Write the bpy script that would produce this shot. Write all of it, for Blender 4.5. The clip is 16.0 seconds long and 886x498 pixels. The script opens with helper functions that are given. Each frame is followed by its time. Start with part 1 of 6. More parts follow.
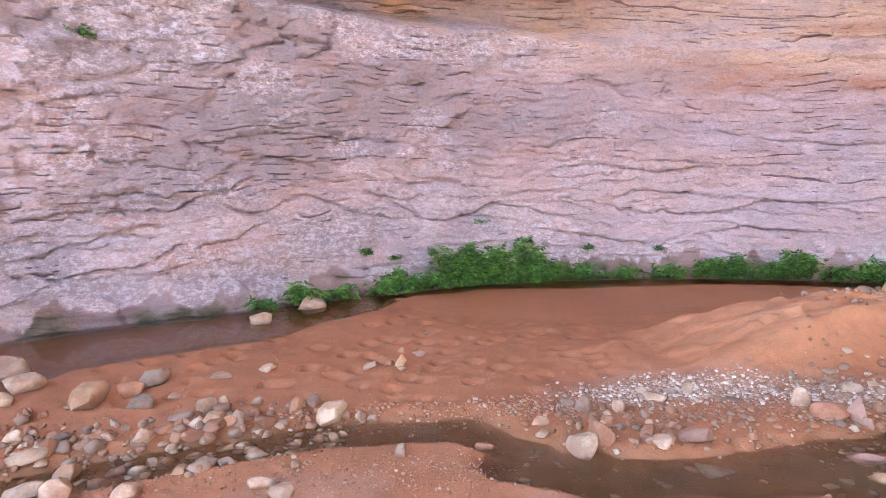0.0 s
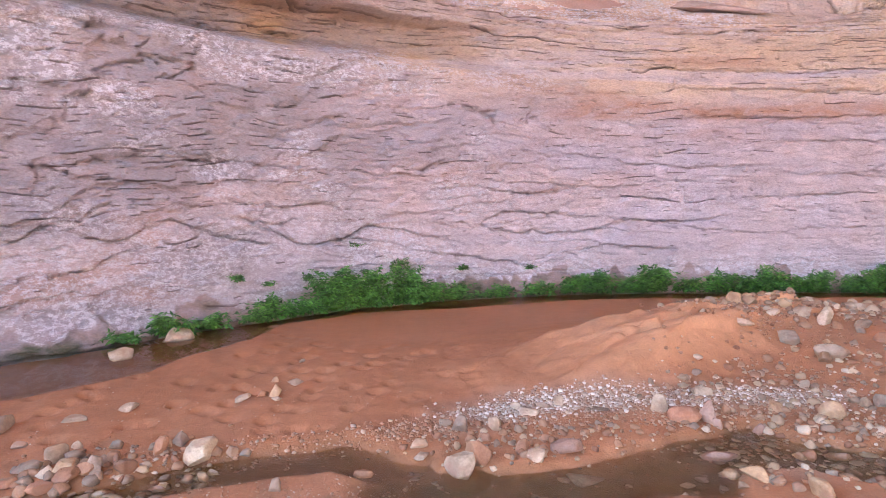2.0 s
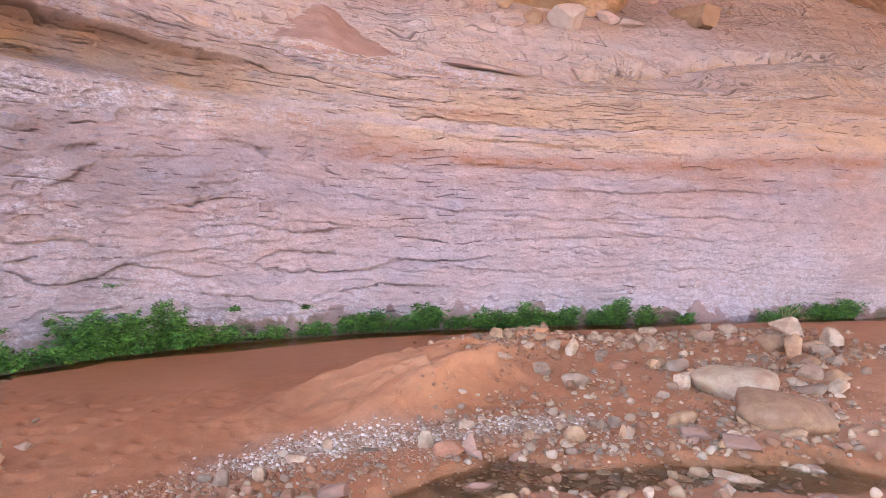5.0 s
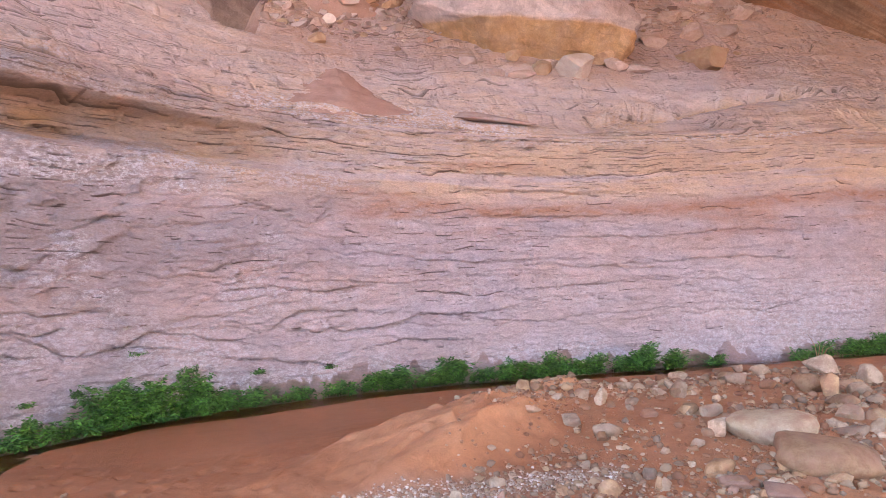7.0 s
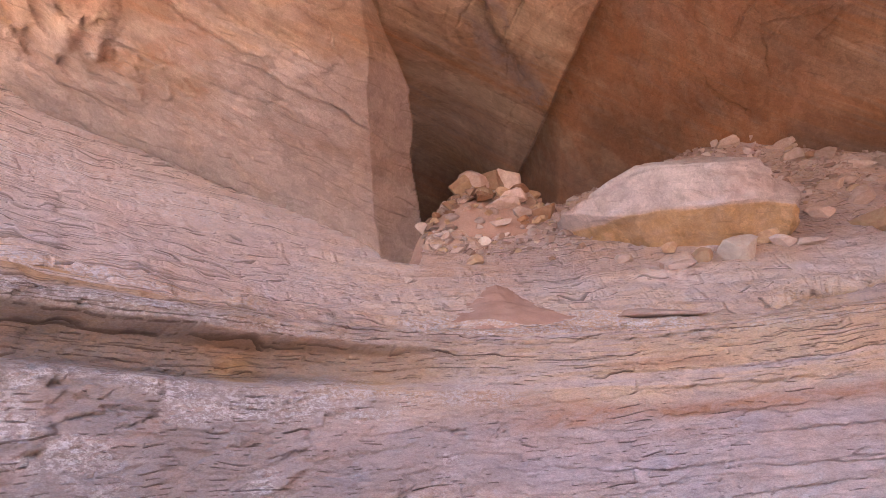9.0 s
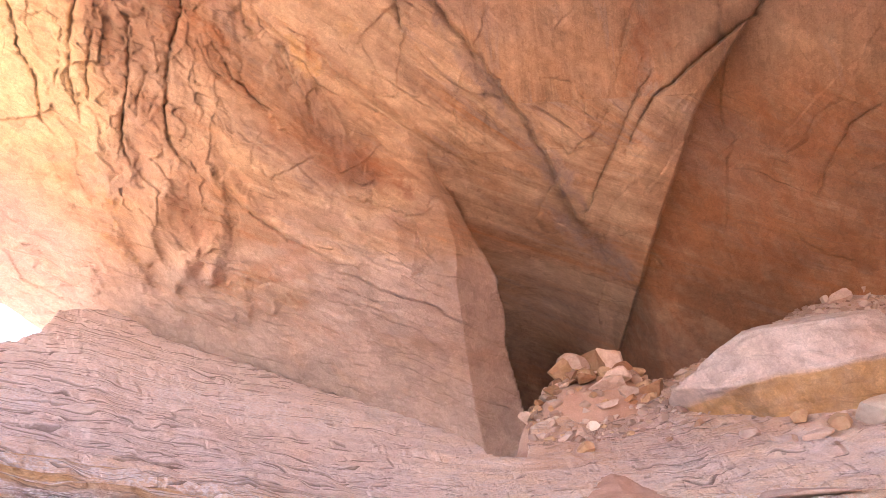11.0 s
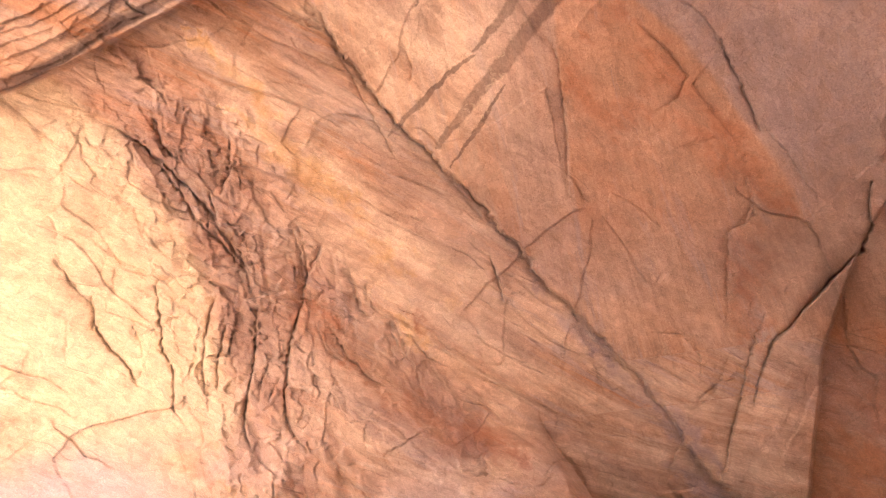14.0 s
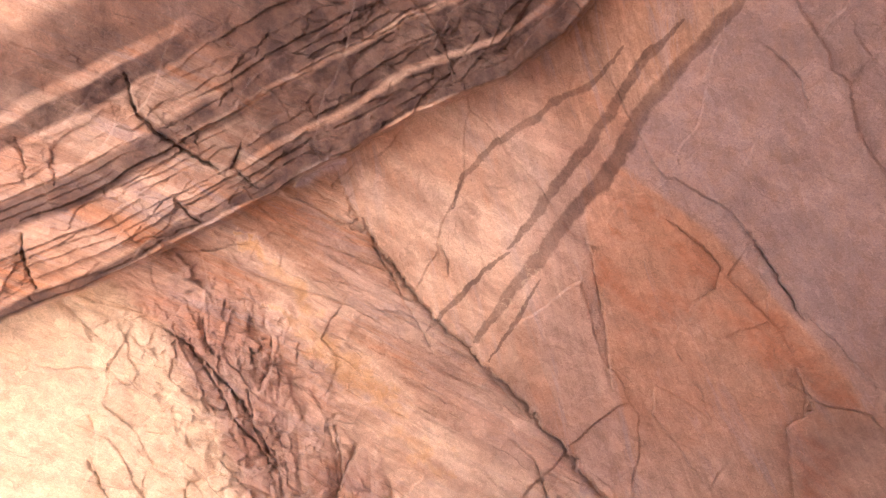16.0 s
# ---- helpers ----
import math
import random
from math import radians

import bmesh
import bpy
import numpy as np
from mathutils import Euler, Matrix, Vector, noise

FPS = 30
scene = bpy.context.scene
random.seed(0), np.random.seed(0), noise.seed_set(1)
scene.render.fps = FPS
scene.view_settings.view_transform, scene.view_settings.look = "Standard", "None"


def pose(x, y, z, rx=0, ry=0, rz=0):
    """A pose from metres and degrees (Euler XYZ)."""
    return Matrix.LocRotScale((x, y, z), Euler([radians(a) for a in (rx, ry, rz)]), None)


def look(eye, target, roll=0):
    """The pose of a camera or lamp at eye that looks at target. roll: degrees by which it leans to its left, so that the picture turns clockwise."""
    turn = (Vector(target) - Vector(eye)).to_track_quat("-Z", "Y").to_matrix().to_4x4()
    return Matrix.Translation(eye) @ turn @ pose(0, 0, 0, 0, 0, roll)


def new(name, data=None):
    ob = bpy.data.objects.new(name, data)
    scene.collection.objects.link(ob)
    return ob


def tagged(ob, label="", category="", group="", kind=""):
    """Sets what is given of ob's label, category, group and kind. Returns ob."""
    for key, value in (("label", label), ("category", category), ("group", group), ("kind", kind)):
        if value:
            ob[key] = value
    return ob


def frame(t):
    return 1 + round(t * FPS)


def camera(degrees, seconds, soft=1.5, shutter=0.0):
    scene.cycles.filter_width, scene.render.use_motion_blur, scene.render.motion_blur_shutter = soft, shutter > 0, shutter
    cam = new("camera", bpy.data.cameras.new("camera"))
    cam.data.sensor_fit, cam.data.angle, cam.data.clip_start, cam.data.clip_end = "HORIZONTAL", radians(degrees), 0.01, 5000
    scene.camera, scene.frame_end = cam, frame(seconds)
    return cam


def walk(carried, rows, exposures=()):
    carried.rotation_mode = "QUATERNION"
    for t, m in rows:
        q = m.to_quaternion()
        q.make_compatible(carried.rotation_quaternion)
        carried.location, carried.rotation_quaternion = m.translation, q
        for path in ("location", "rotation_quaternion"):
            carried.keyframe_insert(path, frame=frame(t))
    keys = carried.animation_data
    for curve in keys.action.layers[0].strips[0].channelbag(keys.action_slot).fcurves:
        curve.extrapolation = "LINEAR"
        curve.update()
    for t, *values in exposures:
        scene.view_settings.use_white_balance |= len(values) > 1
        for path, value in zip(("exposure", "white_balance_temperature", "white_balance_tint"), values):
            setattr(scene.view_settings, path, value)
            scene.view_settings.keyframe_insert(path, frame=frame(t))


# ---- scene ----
# ---------------------------------------------------------------- camera
cam = camera(66.4, 16.0, soft=0.6)
ROWS = [
    (0.0, 0.000, 0.000, 1.650, -0.00, -9.00, -0.00),
    (0.5, 0.008, 0.003, 1.654, -4.16, -8.71, -0.27),
    (1.0, 0.016, 0.003, 1.656, -7.61, -8.37, -0.33),
    (1.5, 0.020, 0.002, 1.658, -9.88, -7.93, -0.41),
    (2.0, 0.026, 0.000, 1.660, -10.36, -7.15, -0.01),
    (2.5, 0.036, -0.004, 1.660, -11.28, -6.35, 0.14),
    (3.0, 0.052, -0.006, 1.662, -13.21, -5.74, -0.02),
    (3.5, 0.068, -0.007, 1.664, -16.00, -5.26, -0.41),
    (4.0, 0.088, -0.010, 1.666, -19.98, -4.83, -0.90),
    (4.5, 0.106, -0.014, 1.670, -24.68, -4.38, -1.29),
    (4.7, 0.111, -0.015, 1.673, -26.40, -4.08, -1.75),
    (5.7, 0.124, -0.019, 1.698, -30.40, -2.90, -0.95),
    (6.8, 0.125, -0.020, 1.709, -27.83, -0.19, 0.66),
    (7.0, 0.125, -0.020, 1.710, -26.71, 0.64, 0.98),
    (7.5, 0.125, -0.020, 1.710, -22.59, 5.35, 2.23),
    (8.0, 0.125, -0.020, 1.710, -17.92, 10.48, 3.93),
    (8.5, 0.125, -0.020, 1.710, -14.23, 14.97, 4.57),
    (8.7, 0.125, -0.020, 1.710, -13.20, 16.66, 4.89),
    (10.8, 0.125, -0.020, 1.710, -3.58, 34.25, 6.38),
    (11.0, 0.125, -0.020, 1.710, -2.15, 36.11, 6.59),
    (11.5, 0.125, -0.020, 1.710, 0.93, 40.51, 6.60),
    (12.0, 0.125, -0.020, 1.710, 3.17, 44.62, 5.82),
    (12.5, 0.125, -0.020, 1.710, 4.69, 48.42, 4.98),
    (13.0, 0.125, -0.020, 1.710, 5.95, 51.96, 4.27),
    (13.5, 0.125, -0.020, 1.710, 7.07, 55.60, 3.77),
    (14.0, 0.125, -0.020, 1.710, 7.12, 59.20, 2.80),
    (14.5, 0.125, -0.020, 1.710, 7.65, 62.92, 2.14),
    (15.0, 0.125, -0.020, 1.710, 8.13, 66.81, 1.41),
    (15.5, 0.125, -0.020, 1.710, 8.56, 71.03, 0.67),
    (16.0, 0.125, -0.020, 1.710, 9.03, 75.59, 0.14),
]
EXPOSURES = [(0.0, 3.75, 5850, 8), (4.5, 3.64, 5980, 8), (7.0, 3.5, 6050, 8), (8.0, 3.22, 5950, 8), (8.7, 3.24, 5950, 8), (11.0, 3.68, 6200, 8), (12.5, 3.76, 6200, 8), (14.0, 3.68, 5750, 8), (16.0, 3.66, 4950, 8)]
walk(cam, [(t, pose(x, y, z, 90 + pitch, roll, yaw)) for t, x, y, z, yaw, pitch, roll in ROWS], EXPOSURES)

# ---------------------------------------------------------------- world and sun
SUN_ELEVATION, SUN_AZIMUTH = 58.0, -62.0
world = bpy.data.worlds.new("sky")
scene.world = world
world.use_nodes = True
wn = world.node_tree
sky = wn.nodes.new("ShaderNodeTexSky")
sky.sky_type, sky.sun_disc = "NISHITA", False
sky.sun_elevation, sky.sun_rotation = radians(SUN_ELEVATION), radians(SUN_AZIMUTH)
wn.nodes["Background"].inputs["Strength"].default_value = 0.15
wn.links.new(sky.outputs[0], wn.nodes["Background"].inputs["Color"])
sun = new("sun", bpy.data.lights.new("sun", "SUN"))
sun.data.energy, sun.data.angle, sun.data.color = 3.2, radians(0.5), (1.0, 0.93, 0.82)
sd = Vector((math.sin(radians(SUN_AZIMUTH)) * math.cos(radians(SUN_ELEVATION)),
             math.cos(radians(SUN_AZIMUTH)) * math.cos(radians(SUN_ELEVATION)), math.sin(radians(SUN_ELEVATION))))
sun.matrix_world = look(sd * 60, (0, 0, 0))


# ---------------------------------------------------------------- noise
def hash2(ix, iy, seed):
    u = np.uint32
    h = ix.astype(np.int32).view(u) * u(374761393) + iy.astype(np.int32).view(u) * u(668265263) + u(seed * 974634777 & 0xFFFFFFFF)
    h = (h ^ (h >> u(13))) * u(1274126177)
    h = (h ^ (h >> u(15))) * u(2246822519)
    return ((h ^ (h >> u(16))) & u(0xFFFFFF)).astype(np.float32) / np.float32(0xFFFFFF)


def vnoise(x, y, seed=0):
    """Value noise in the plane, -1 to 1."""
    x, y = np.float32(x), np.float32(y)
    x0, y0 = np.floor(x), np.floor(y)
    fx, fy = x - x0, y - y0
    fx, fy = fx * fx * fx * (fx * (fx * 6 - 15) + 10), fy * fy * fy * (fy * (fy * 6 - 15) + 10)
    a, b = hash2(x0, y0, seed), hash2(x0 + 1, y0, seed)
    c, d = hash2(x0, y0 + 1, seed), hash2(x0 + 1, y0 + 1, seed)
    return ((a + (b - a) * fx) * (1 - fy) + (c + (d - c) * fx) * fy) * 2 - 1


def fbm(x, y, octaves=4, seed=0, gain=0.5, ridged=False):
    total, amp, norm = 0.0, 1.0, 0.0
    for k in range(octaves):
        n = vnoise(x * 2 ** k + 17.3 * k, y * 2 ** k - 9.1 * k, seed + 31 * k)
        total = total + amp * ((1 - 2 * np.abs(n)) if ridged else n)
        norm += amp
        amp *= gain
    return total / norm


def cells(x, y, seed=0):
    """Cell noise: the distance to the nearest and second nearest cell points, and a random value of the nearest cell."""
    x, y = np.float32(x), np.float32(y)
    x0, y0 = np.floor(x), np.floor(y)
    f1, f2, idn = np.full(x.shape, 9.0), np.full(x.shape, 9.0), np.zeros(x.shape)
    for i in (-1, 0, 1):
        for j in (-1, 0, 1):
            cx, cy = x0 + i, y0 + j
            px, py = cx + hash2(cx, cy, seed), cy + hash2(cx, cy, seed + 5)
            d = np.hypot(px - x, py - y)
            near = d < f1
            f2 = np.where(near, f1, np.minimum(f2, d))
            idn = np.where(near, hash2(cx, cy, seed + 9), idn)
            f1 = np.where(near, d, f1)
    return f1, f2, idn


def smooth(a, b, x):
    t = np.clip((x - a) / (b - a), 0, 1)
    return t * t * (3 - 2 * t)


def curve(xs, ys, x):
    """A rounded line through knots: straight pieces, averaged over a short reach."""
    w = 0.04 * (xs[-1] - xs[0])
    return sum(np.interp(x + k * w, xs, ys) for k in (-1, -0.5, 0, 0.5, 1)) / 5


def along(px, py, knots, wobble=0.0, seed=0):
    """The distance of points from a polyline given as x, y, x, y ..., and how far along it (0 to 1) the nearest place is."""
    if wobble:
        px, py = px + wobble * fbm(px * 0.8, py * 0.8, 4, seed, 0.68), py + wobble * fbm(px * 0.8 + 40, py * 0.8, 4, seed + 3, 0.68)
    best, where, side = np.full(px.shape, 1e9), np.zeros(px.shape), np.zeros(px.shape)
    n = len(knots) // 2 - 1
    for k in range(n):
        ax, ay, bx, by = knots[2 * k:2 * k + 4]
        dx, dy = bx - ax, by - ay
        t = np.clip(((px - ax) * dx + (py - ay) * dy) / (dx * dx + dy * dy + 1e-12), 0, 1)
        d = np.hypot(px - ax - t * dx, py - ay - t * dy)
        near = d < best
        best, where = np.where(near, d, best), np.where(near, (k + t) / n, where)
        side = np.where(near, np.sign((px - ax) * dy - (py - ay) * dx), side)
    return best, where, side


def line_mask(p, q, knots, width, wobble=0.0, seed=0, taper=True):
    """0 to 1: near a polyline, fading out over its width; computed only round the line."""
    kx, ky = np.array(knots[0::2]), np.array(knots[1::2])
    reach = width * 3 + wobble * 2
    sel = (p > kx.min() - reach) & (p < kx.max() + reach) & (q > ky.min() - reach) & (q < ky.max() + reach)
    out = np.zeros(p.shape)
    if sel.any():
        d, w, _ = along(p[sel], q[sel], knots, wobble, seed)
        wid = width * (np.clip(4 * w * (1 - w), 0, 1) ** 0.5 * 0.85 + 0.15) if taper else width
        out[sel] = np.exp(-(d / wid) ** 2)
    return out


def carve(p, q, knots, width, seed):
    """A crack along a polyline, with one side a little proud of the other: its groove (0 to 1) and its step (-1 to 1)."""
    kx, ky = np.array(knots[0::2]), np.array(knots[1::2])
    reach = width * 10
    sel = (p > kx.min() - reach) & (p < kx.max() + reach) & (q > ky.min() - reach) & (q < ky.max() + reach)
    g, st = np.zeros(p.shape), np.zeros(p.shape)
    if sel.any():
        d, w, side = along(p[sel], q[sel], knots, 0.4, seed)
        live = np.clip(4 * w * (1 - w), 0, 1) ** 0.4
        wid = width * (0.35 + 0.65 * live) * (0.8 + 0.5 * vnoise(w * 9, w * 0, seed))
        g[sel] = np.exp(-(d / wid) ** 2) * (0.3 + 0.7 * live)
        st[sel] = (0.5 + 0.5 * side) * np.exp(-d / (5 * width)) * live * smooth(0.0, 1.0, d / width)
    return g, st


# ---------------------------------------------------------------- materials
def nodes_of(name, rough=0.9):
    m = bpy.data.materials.new(name)
    m.use_nodes = True
    nt = m.node_tree
    b = nt.nodes["Principled BSDF"]
    b.inputs["Roughness"].default_value = rough
    return m, nt, b


def add(nt, kind, **inputs):
    n = nt.nodes.new("ShaderNode" + kind)
    for k, v in inputs.items():
        n.inputs[k.replace("_", " ")].default_value = v
    return n


def noise_node(nt, coord, scale, detail=6.0, rough=0.6, stretch=None, distortion=0.0):
    if stretch:
        mp = nt.nodes.new("ShaderNodeMapping")
        mp.inputs["Scale"].default_value = stretch
        nt.links.new(coord, mp.inputs["Vector"])
        coord = mp.outputs[0]
    n = add(nt, "TexNoise", Scale=scale, Detail=detail, Roughness=rough, Distortion=distortion)
    nt.links.new(coord, n.inputs["Vector"])
    return n.outputs[0]


def ramp(nt, fac, *stops):
    r = nt.nodes.new("ShaderNodeValToRGB")
    e = r.color_ramp.elements
    while len(e) < len(stops):
        e.new(0.5)
    for k, (at, c) in enumerate(stops):
        e[k].position, e[k].color = at, (c, c, c, 1) if isinstance(c, (int, float)) else (*c, 1)
    nt.links.new(fac, r.inputs[0])
    return r.outputs[0]


def mix(nt, fac, a, b, kind="MIX"):
    n = nt.nodes.new("ShaderNodeMix")
    n.data_type, n.blend_type = "RGBA", kind
    for sock, v in ((n.inputs[0], fac), (n.inputs[6], a), (n.inputs[7], b)):
        if isinstance(v, (int, float)):
            sock.default_value = v
        elif isinstance(v, tuple):
            sock.default_value = (*v, 1)
        else:
            nt.links.new(v, sock)
    return n.outputs[2]


def calc(nt, op, a, b=0.0):
    n = nt.nodes.new("ShaderNodeMath")
    n.operation, n.use_clamp = op, op in ("MULTIPLY_ADD",)
    for sock, v in ((n.inputs[0], a), (n.inputs[1], b)):
        if isinstance(v, (int, float)):
            sock.default_value = v
        else:
            nt.links.new(v, sock)
    return n.outputs[0]


def bump(nt, b, height, strength=0.5, distance=0.02):
    n = add(nt, "Bump", Strength=strength, Distance=distance)
    nt.links.new(height, n.inputs["Height"])
    nt.links.new(n.outputs[0], b.inputs["Normal"])


def attribute(nt, name):
    n = nt.nodes.new("ShaderNodeAttribute")
    n.attribute_name = name
    return n


def position(nt):
    return nt.nodes.new("ShaderNodeNewGeometry").outputs["Position"]


OCHRE, RUST = (0.80, 0.585, 0.39), (0.48, 0.255, 0.155)


def turned(nt, coord, angle, stretch):
    """Coordinates turned about z and then stretched, for beds that run obliquely."""
    m1, m2 = nt.nodes.new("ShaderNodeMapping"), nt.nodes.new("ShaderNodeMapping")
    m1.inputs["Rotation"].default_value = (0, 0, radians(angle))
    m2.inputs["Scale"].default_value = stretch
    nt.links.new(coord, m1.inputs["Vector"])
    nt.links.new(m1.outputs[0], m2.inputs["Vector"])
    return m2.outputs[0]


def hairlines(nt, coord, scale, stretch, wander, width):
    """Fine cracks: the edges of stretched, distorted cells, broken off here and there; 1 in a crack."""
    mp = nt.nodes.new("ShaderNodeMapping")
    mp.inputs["Scale"].default_value = stretch
    nz = add(nt, "TexNoise", Scale=scale * 0.9, Detail=4.0, Roughness=0.6)
    nt.links.new(coord, nz.inputs["Vector"])
    mx = nt.nodes.new("ShaderNodeVectorMath")
    mx.operation = "SCALE"
    nt.links.new(nz.outputs["Color"], mx.inputs[0])
    mx.inputs["Scale"].default_value = wander
    ad = nt.nodes.new("ShaderNodeVectorMath")
    ad.operation = "ADD"
    nt.links.new(coord, mp.inputs["Vector"])
    nt.links.new(mp.outputs[0], ad.inputs[0])
    nt.links.new(mx.outputs[0], ad.inputs[1])
    v = add(nt, "TexVoronoi", Scale=scale)
    v.feature = "DISTANCE_TO_EDGE"
    nt.links.new(ad.outputs[0], v.inputs["Vector"])
    line = ramp(nt, v.outputs["Distance"], (0.0, 1.0), (width, 0.0))
    gate = ramp(nt, noise_node(nt, coord, scale * 0.6, 4, 0.6), (0.56, 0.0), (0.64, 1.0))
    return calc(nt, "MULTIPLY", line, gate)


def dashes(nt, bed, per_metre, wobble, length, width, keep):
    """Broken ledge lines along the beds: (1 in the dark line painted as shade under a ledge, the ledge's own profile).
    """
    sp = nt.nodes.new("ShaderNodeSeparateXYZ")
    nt.links.new(bed, sp.inputs[0])
    n = noise_node(nt, bed, 1.0, 3, 0.5, (0.6, 0.7, 0.0))
    q = calc(nt, "ADD", calc(nt, "MULTIPLY", sp.outputs[1], per_metre), calc(nt, "MULTIPLY", n, wobble))
    f, fl = calc(nt, "FRACT", q), calc(nt, "FLOOR", q)
    cb = nt.nodes.new("ShaderNodeCombineXYZ")
    nt.links.new(calc(nt, "DIVIDE", sp.outputs[0], length), cb.inputs[0])
    nt.links.new(calc(nt, "MULTIPLY", fl, 3.71), cb.inputs[1])
    g = calc(nt, "ADD", noise_node(nt, cb.outputs[0], 1.0, 3, 0.6), calc(nt, "MULTIPLY", sp.outputs[2], 0.16))
    gate = ramp(nt, g, (keep, 0.0), (keep + 0.04, 1.0))
    line = ramp(nt, f, (0.0, 1.0), (width, 0.75), (width * 2.2, 0.0))
    return calc(nt, "MULTIPLY", line, gate), calc(nt, "MULTIPLY", calc(nt, "SUBTRACT", 1.0, f), gate)


def rock_material(name, base_a, base_b, layered=True, pale=(0.70, 0.545, 0.34), cracked=0.6):
    """Sandstone: two base tones by grain, with the mesh's own masks of stain and painted light over them:
    stain (red: ochre, green: pale crust and painted bounce light, blue: dark, for varnished beds and painted shade),
    tone (red: rust, green: grey, blue: moss)."""
    m, nt, b = nodes_of(name, 0.92)
    pos = position(nt)
    big = noise_node(nt, pos, 0.55, 5, 0.6, (1, 1, 4) if layered else None)
    bed = noise_node(nt, pos, 1.9, 9, 0.70, (1, 1, 2.6), 0.6) if layered else noise_node(nt, turned(nt, pos, -45, (0.5, 1.7, 1.0)), 1.3, 9, 0.62)
    mid = noise_node(nt, pos, 4.5, 9, 0.70, (1, 1, 2.0), 0.4) if layered else noise_node(nt, pos, 3.6, 7, 0.58)
    fine = noise_node(nt, pos, 30.0, 8, 0.75, (1, 1, 2.5) if layered else None)
    c = mix(nt, ramp(nt, big, (0.35, 0.0), (0.65, 1.0)), base_a, base_b)
    c = mix(nt, 0.8 if layered else 0.6, c, mix(nt, ramp(nt, bed, (0.32, 0.0), (0.68, 1.0)), (0.80, 0.765, 0.755), (1.16, 1.17, 1.19)), "MULTIPLY")
    c = mix(nt, 0.6 if layered else 0.5, c, mix(nt, ramp(nt, mid, (0.32, 0.0), (0.68, 1.0)), (0.74, 0.70, 0.69), (1.25, 1.24, 1.24)), "MULTIPLY")
    if layered:
        c = mix(nt, calc(nt, "MULTIPLY", attribute(nt, "wash").outputs["Fac"], ramp(nt, mid, (0.3, 0.65), (0.6, 1.0))), c, (0.73, 0.64, 0.645))
    if not layered and cracked > 0.5:
        bedding = attribute(nt, "bedding").outputs["Vector"]
        long = noise_node(nt, bedding, 1.0, 9, 0.66, (0.16, 1.3, 0.0), 0.8)
        thin = noise_node(nt, bedding, 1.0, 8, 0.7, (0.5, 7.0, 0.0), 0.5)
        share = attribute(nt, "wash").outputs["Fac"]
        c = mix(nt, calc(nt, "MULTIPLY", share, ramp(nt, long, (0.50, 0.0), (0.57, 0.85))), c, (0.52, 0.355, 0.235))
        c = mix(nt, calc(nt, "MULTIPLY", share, ramp(nt, long, (0.38, 0.85), (0.44, 0.0))), c, (0.43, 0.205, 0.095))
        c = mix(nt, ramp(nt, noise_node(nt, bedding, 1.0, 9, 0.68, (0.3, 1.9, 0.0), 1.0), (0.54, 0.0), (0.62, 0.6)), c, (0.36, 0.265, 0.225))
        c = mix(nt, 0.6, c, mix(nt, ramp(nt, thin, (0.35, 0.0), (0.65, 1.0)), (0.72, 0.69, 0.67), (1.25, 1.26, 1.28)), "MULTIPLY")
    s1, s2 = attribute(nt, "stain"), attribute(nt, "tone")
    x1, x2 = nt.nodes.new("ShaderNodeSeparateColor"), nt.nodes.new("ShaderNodeSeparateColor")
    nt.links.new(s1.outputs["Color"], x1.inputs[0])
    nt.links.new(s2.outputs["Color"], x2.inputs[0])
    grain = ramp(nt, mid, (0.35, 0.6), (0.6, 1.0))
    patch = ramp(nt, bed, (0.38, 0.35), (0.58, 1.0))
    spots = ramp(nt, noise_node(nt, pos, 13.0, 9, 0.85, (1, 1, 1.7)), (0.49, 0.0), (0.54, 1.0))

    def over(c, mask, colour, breakup):
        return mix(nt, calc(nt, "MULTIPLY", mask, breakup), c, colour)
    c = over(c, x1.outputs[0], OCHRE, patch)
    c = over(c, ramp(nt, x1.outputs[0], (0.62, 0.0), (1.0, 0.9)), (0.54, 0.31, 0.115), grain)
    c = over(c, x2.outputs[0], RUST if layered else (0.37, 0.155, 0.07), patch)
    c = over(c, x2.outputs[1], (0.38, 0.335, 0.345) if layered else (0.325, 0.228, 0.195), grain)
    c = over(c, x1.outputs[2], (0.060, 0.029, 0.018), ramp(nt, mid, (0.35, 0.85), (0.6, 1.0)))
    c = over(c, x1.outputs[1], (0.79, 0.745, 0.77) if layered else pale, spots if layered else grain)
    c = over(c, x2.outputs[2], (0.07, 0.085, 0.022) if layered else (0.495, 0.38, 0.34), grain if layered else ramp(nt, bed, (0.32, 0.6), (0.5, 1.0)))
    c = mix(nt, 0.72 if layered else 0.5, c, mix(nt, ramp(nt, fine, (0.3, 0.0), (0.7, 1.0)), (0.62, 0.60, 0.59), (1.28, 1.28, 1.28)), "MULTIPLY")
    if layered:
        flow = attribute(nt, "bedding").outputs["Vector"]
        l1, p1 = dashes(nt, flow, 3.2, 2.4, 1.0, 0.035, 0.585)
        l2, p2 = dashes(nt, flow, 8.0, 3.2, 0.5, 0.065, 0.585)
        l3, p3 = dashes(nt, flow, 19.0, 4.5, 0.25, 0.12, 0.60)
        crack_shade = calc(nt, "MAXIMUM", calc(nt, "MAXIMUM", l1, calc(nt, "MULTIPLY", l2, 0.9)), calc(nt, "MULTIPLY", l3, 0.75))
        ledge = calc(nt, "ADD", calc(nt, "MULTIPLY", p1, 0.9), calc(nt, "ADD", calc(nt, "MULTIPLY", p2, 0.55), calc(nt, "MULTIPLY", p3, 0.3)))
    else:
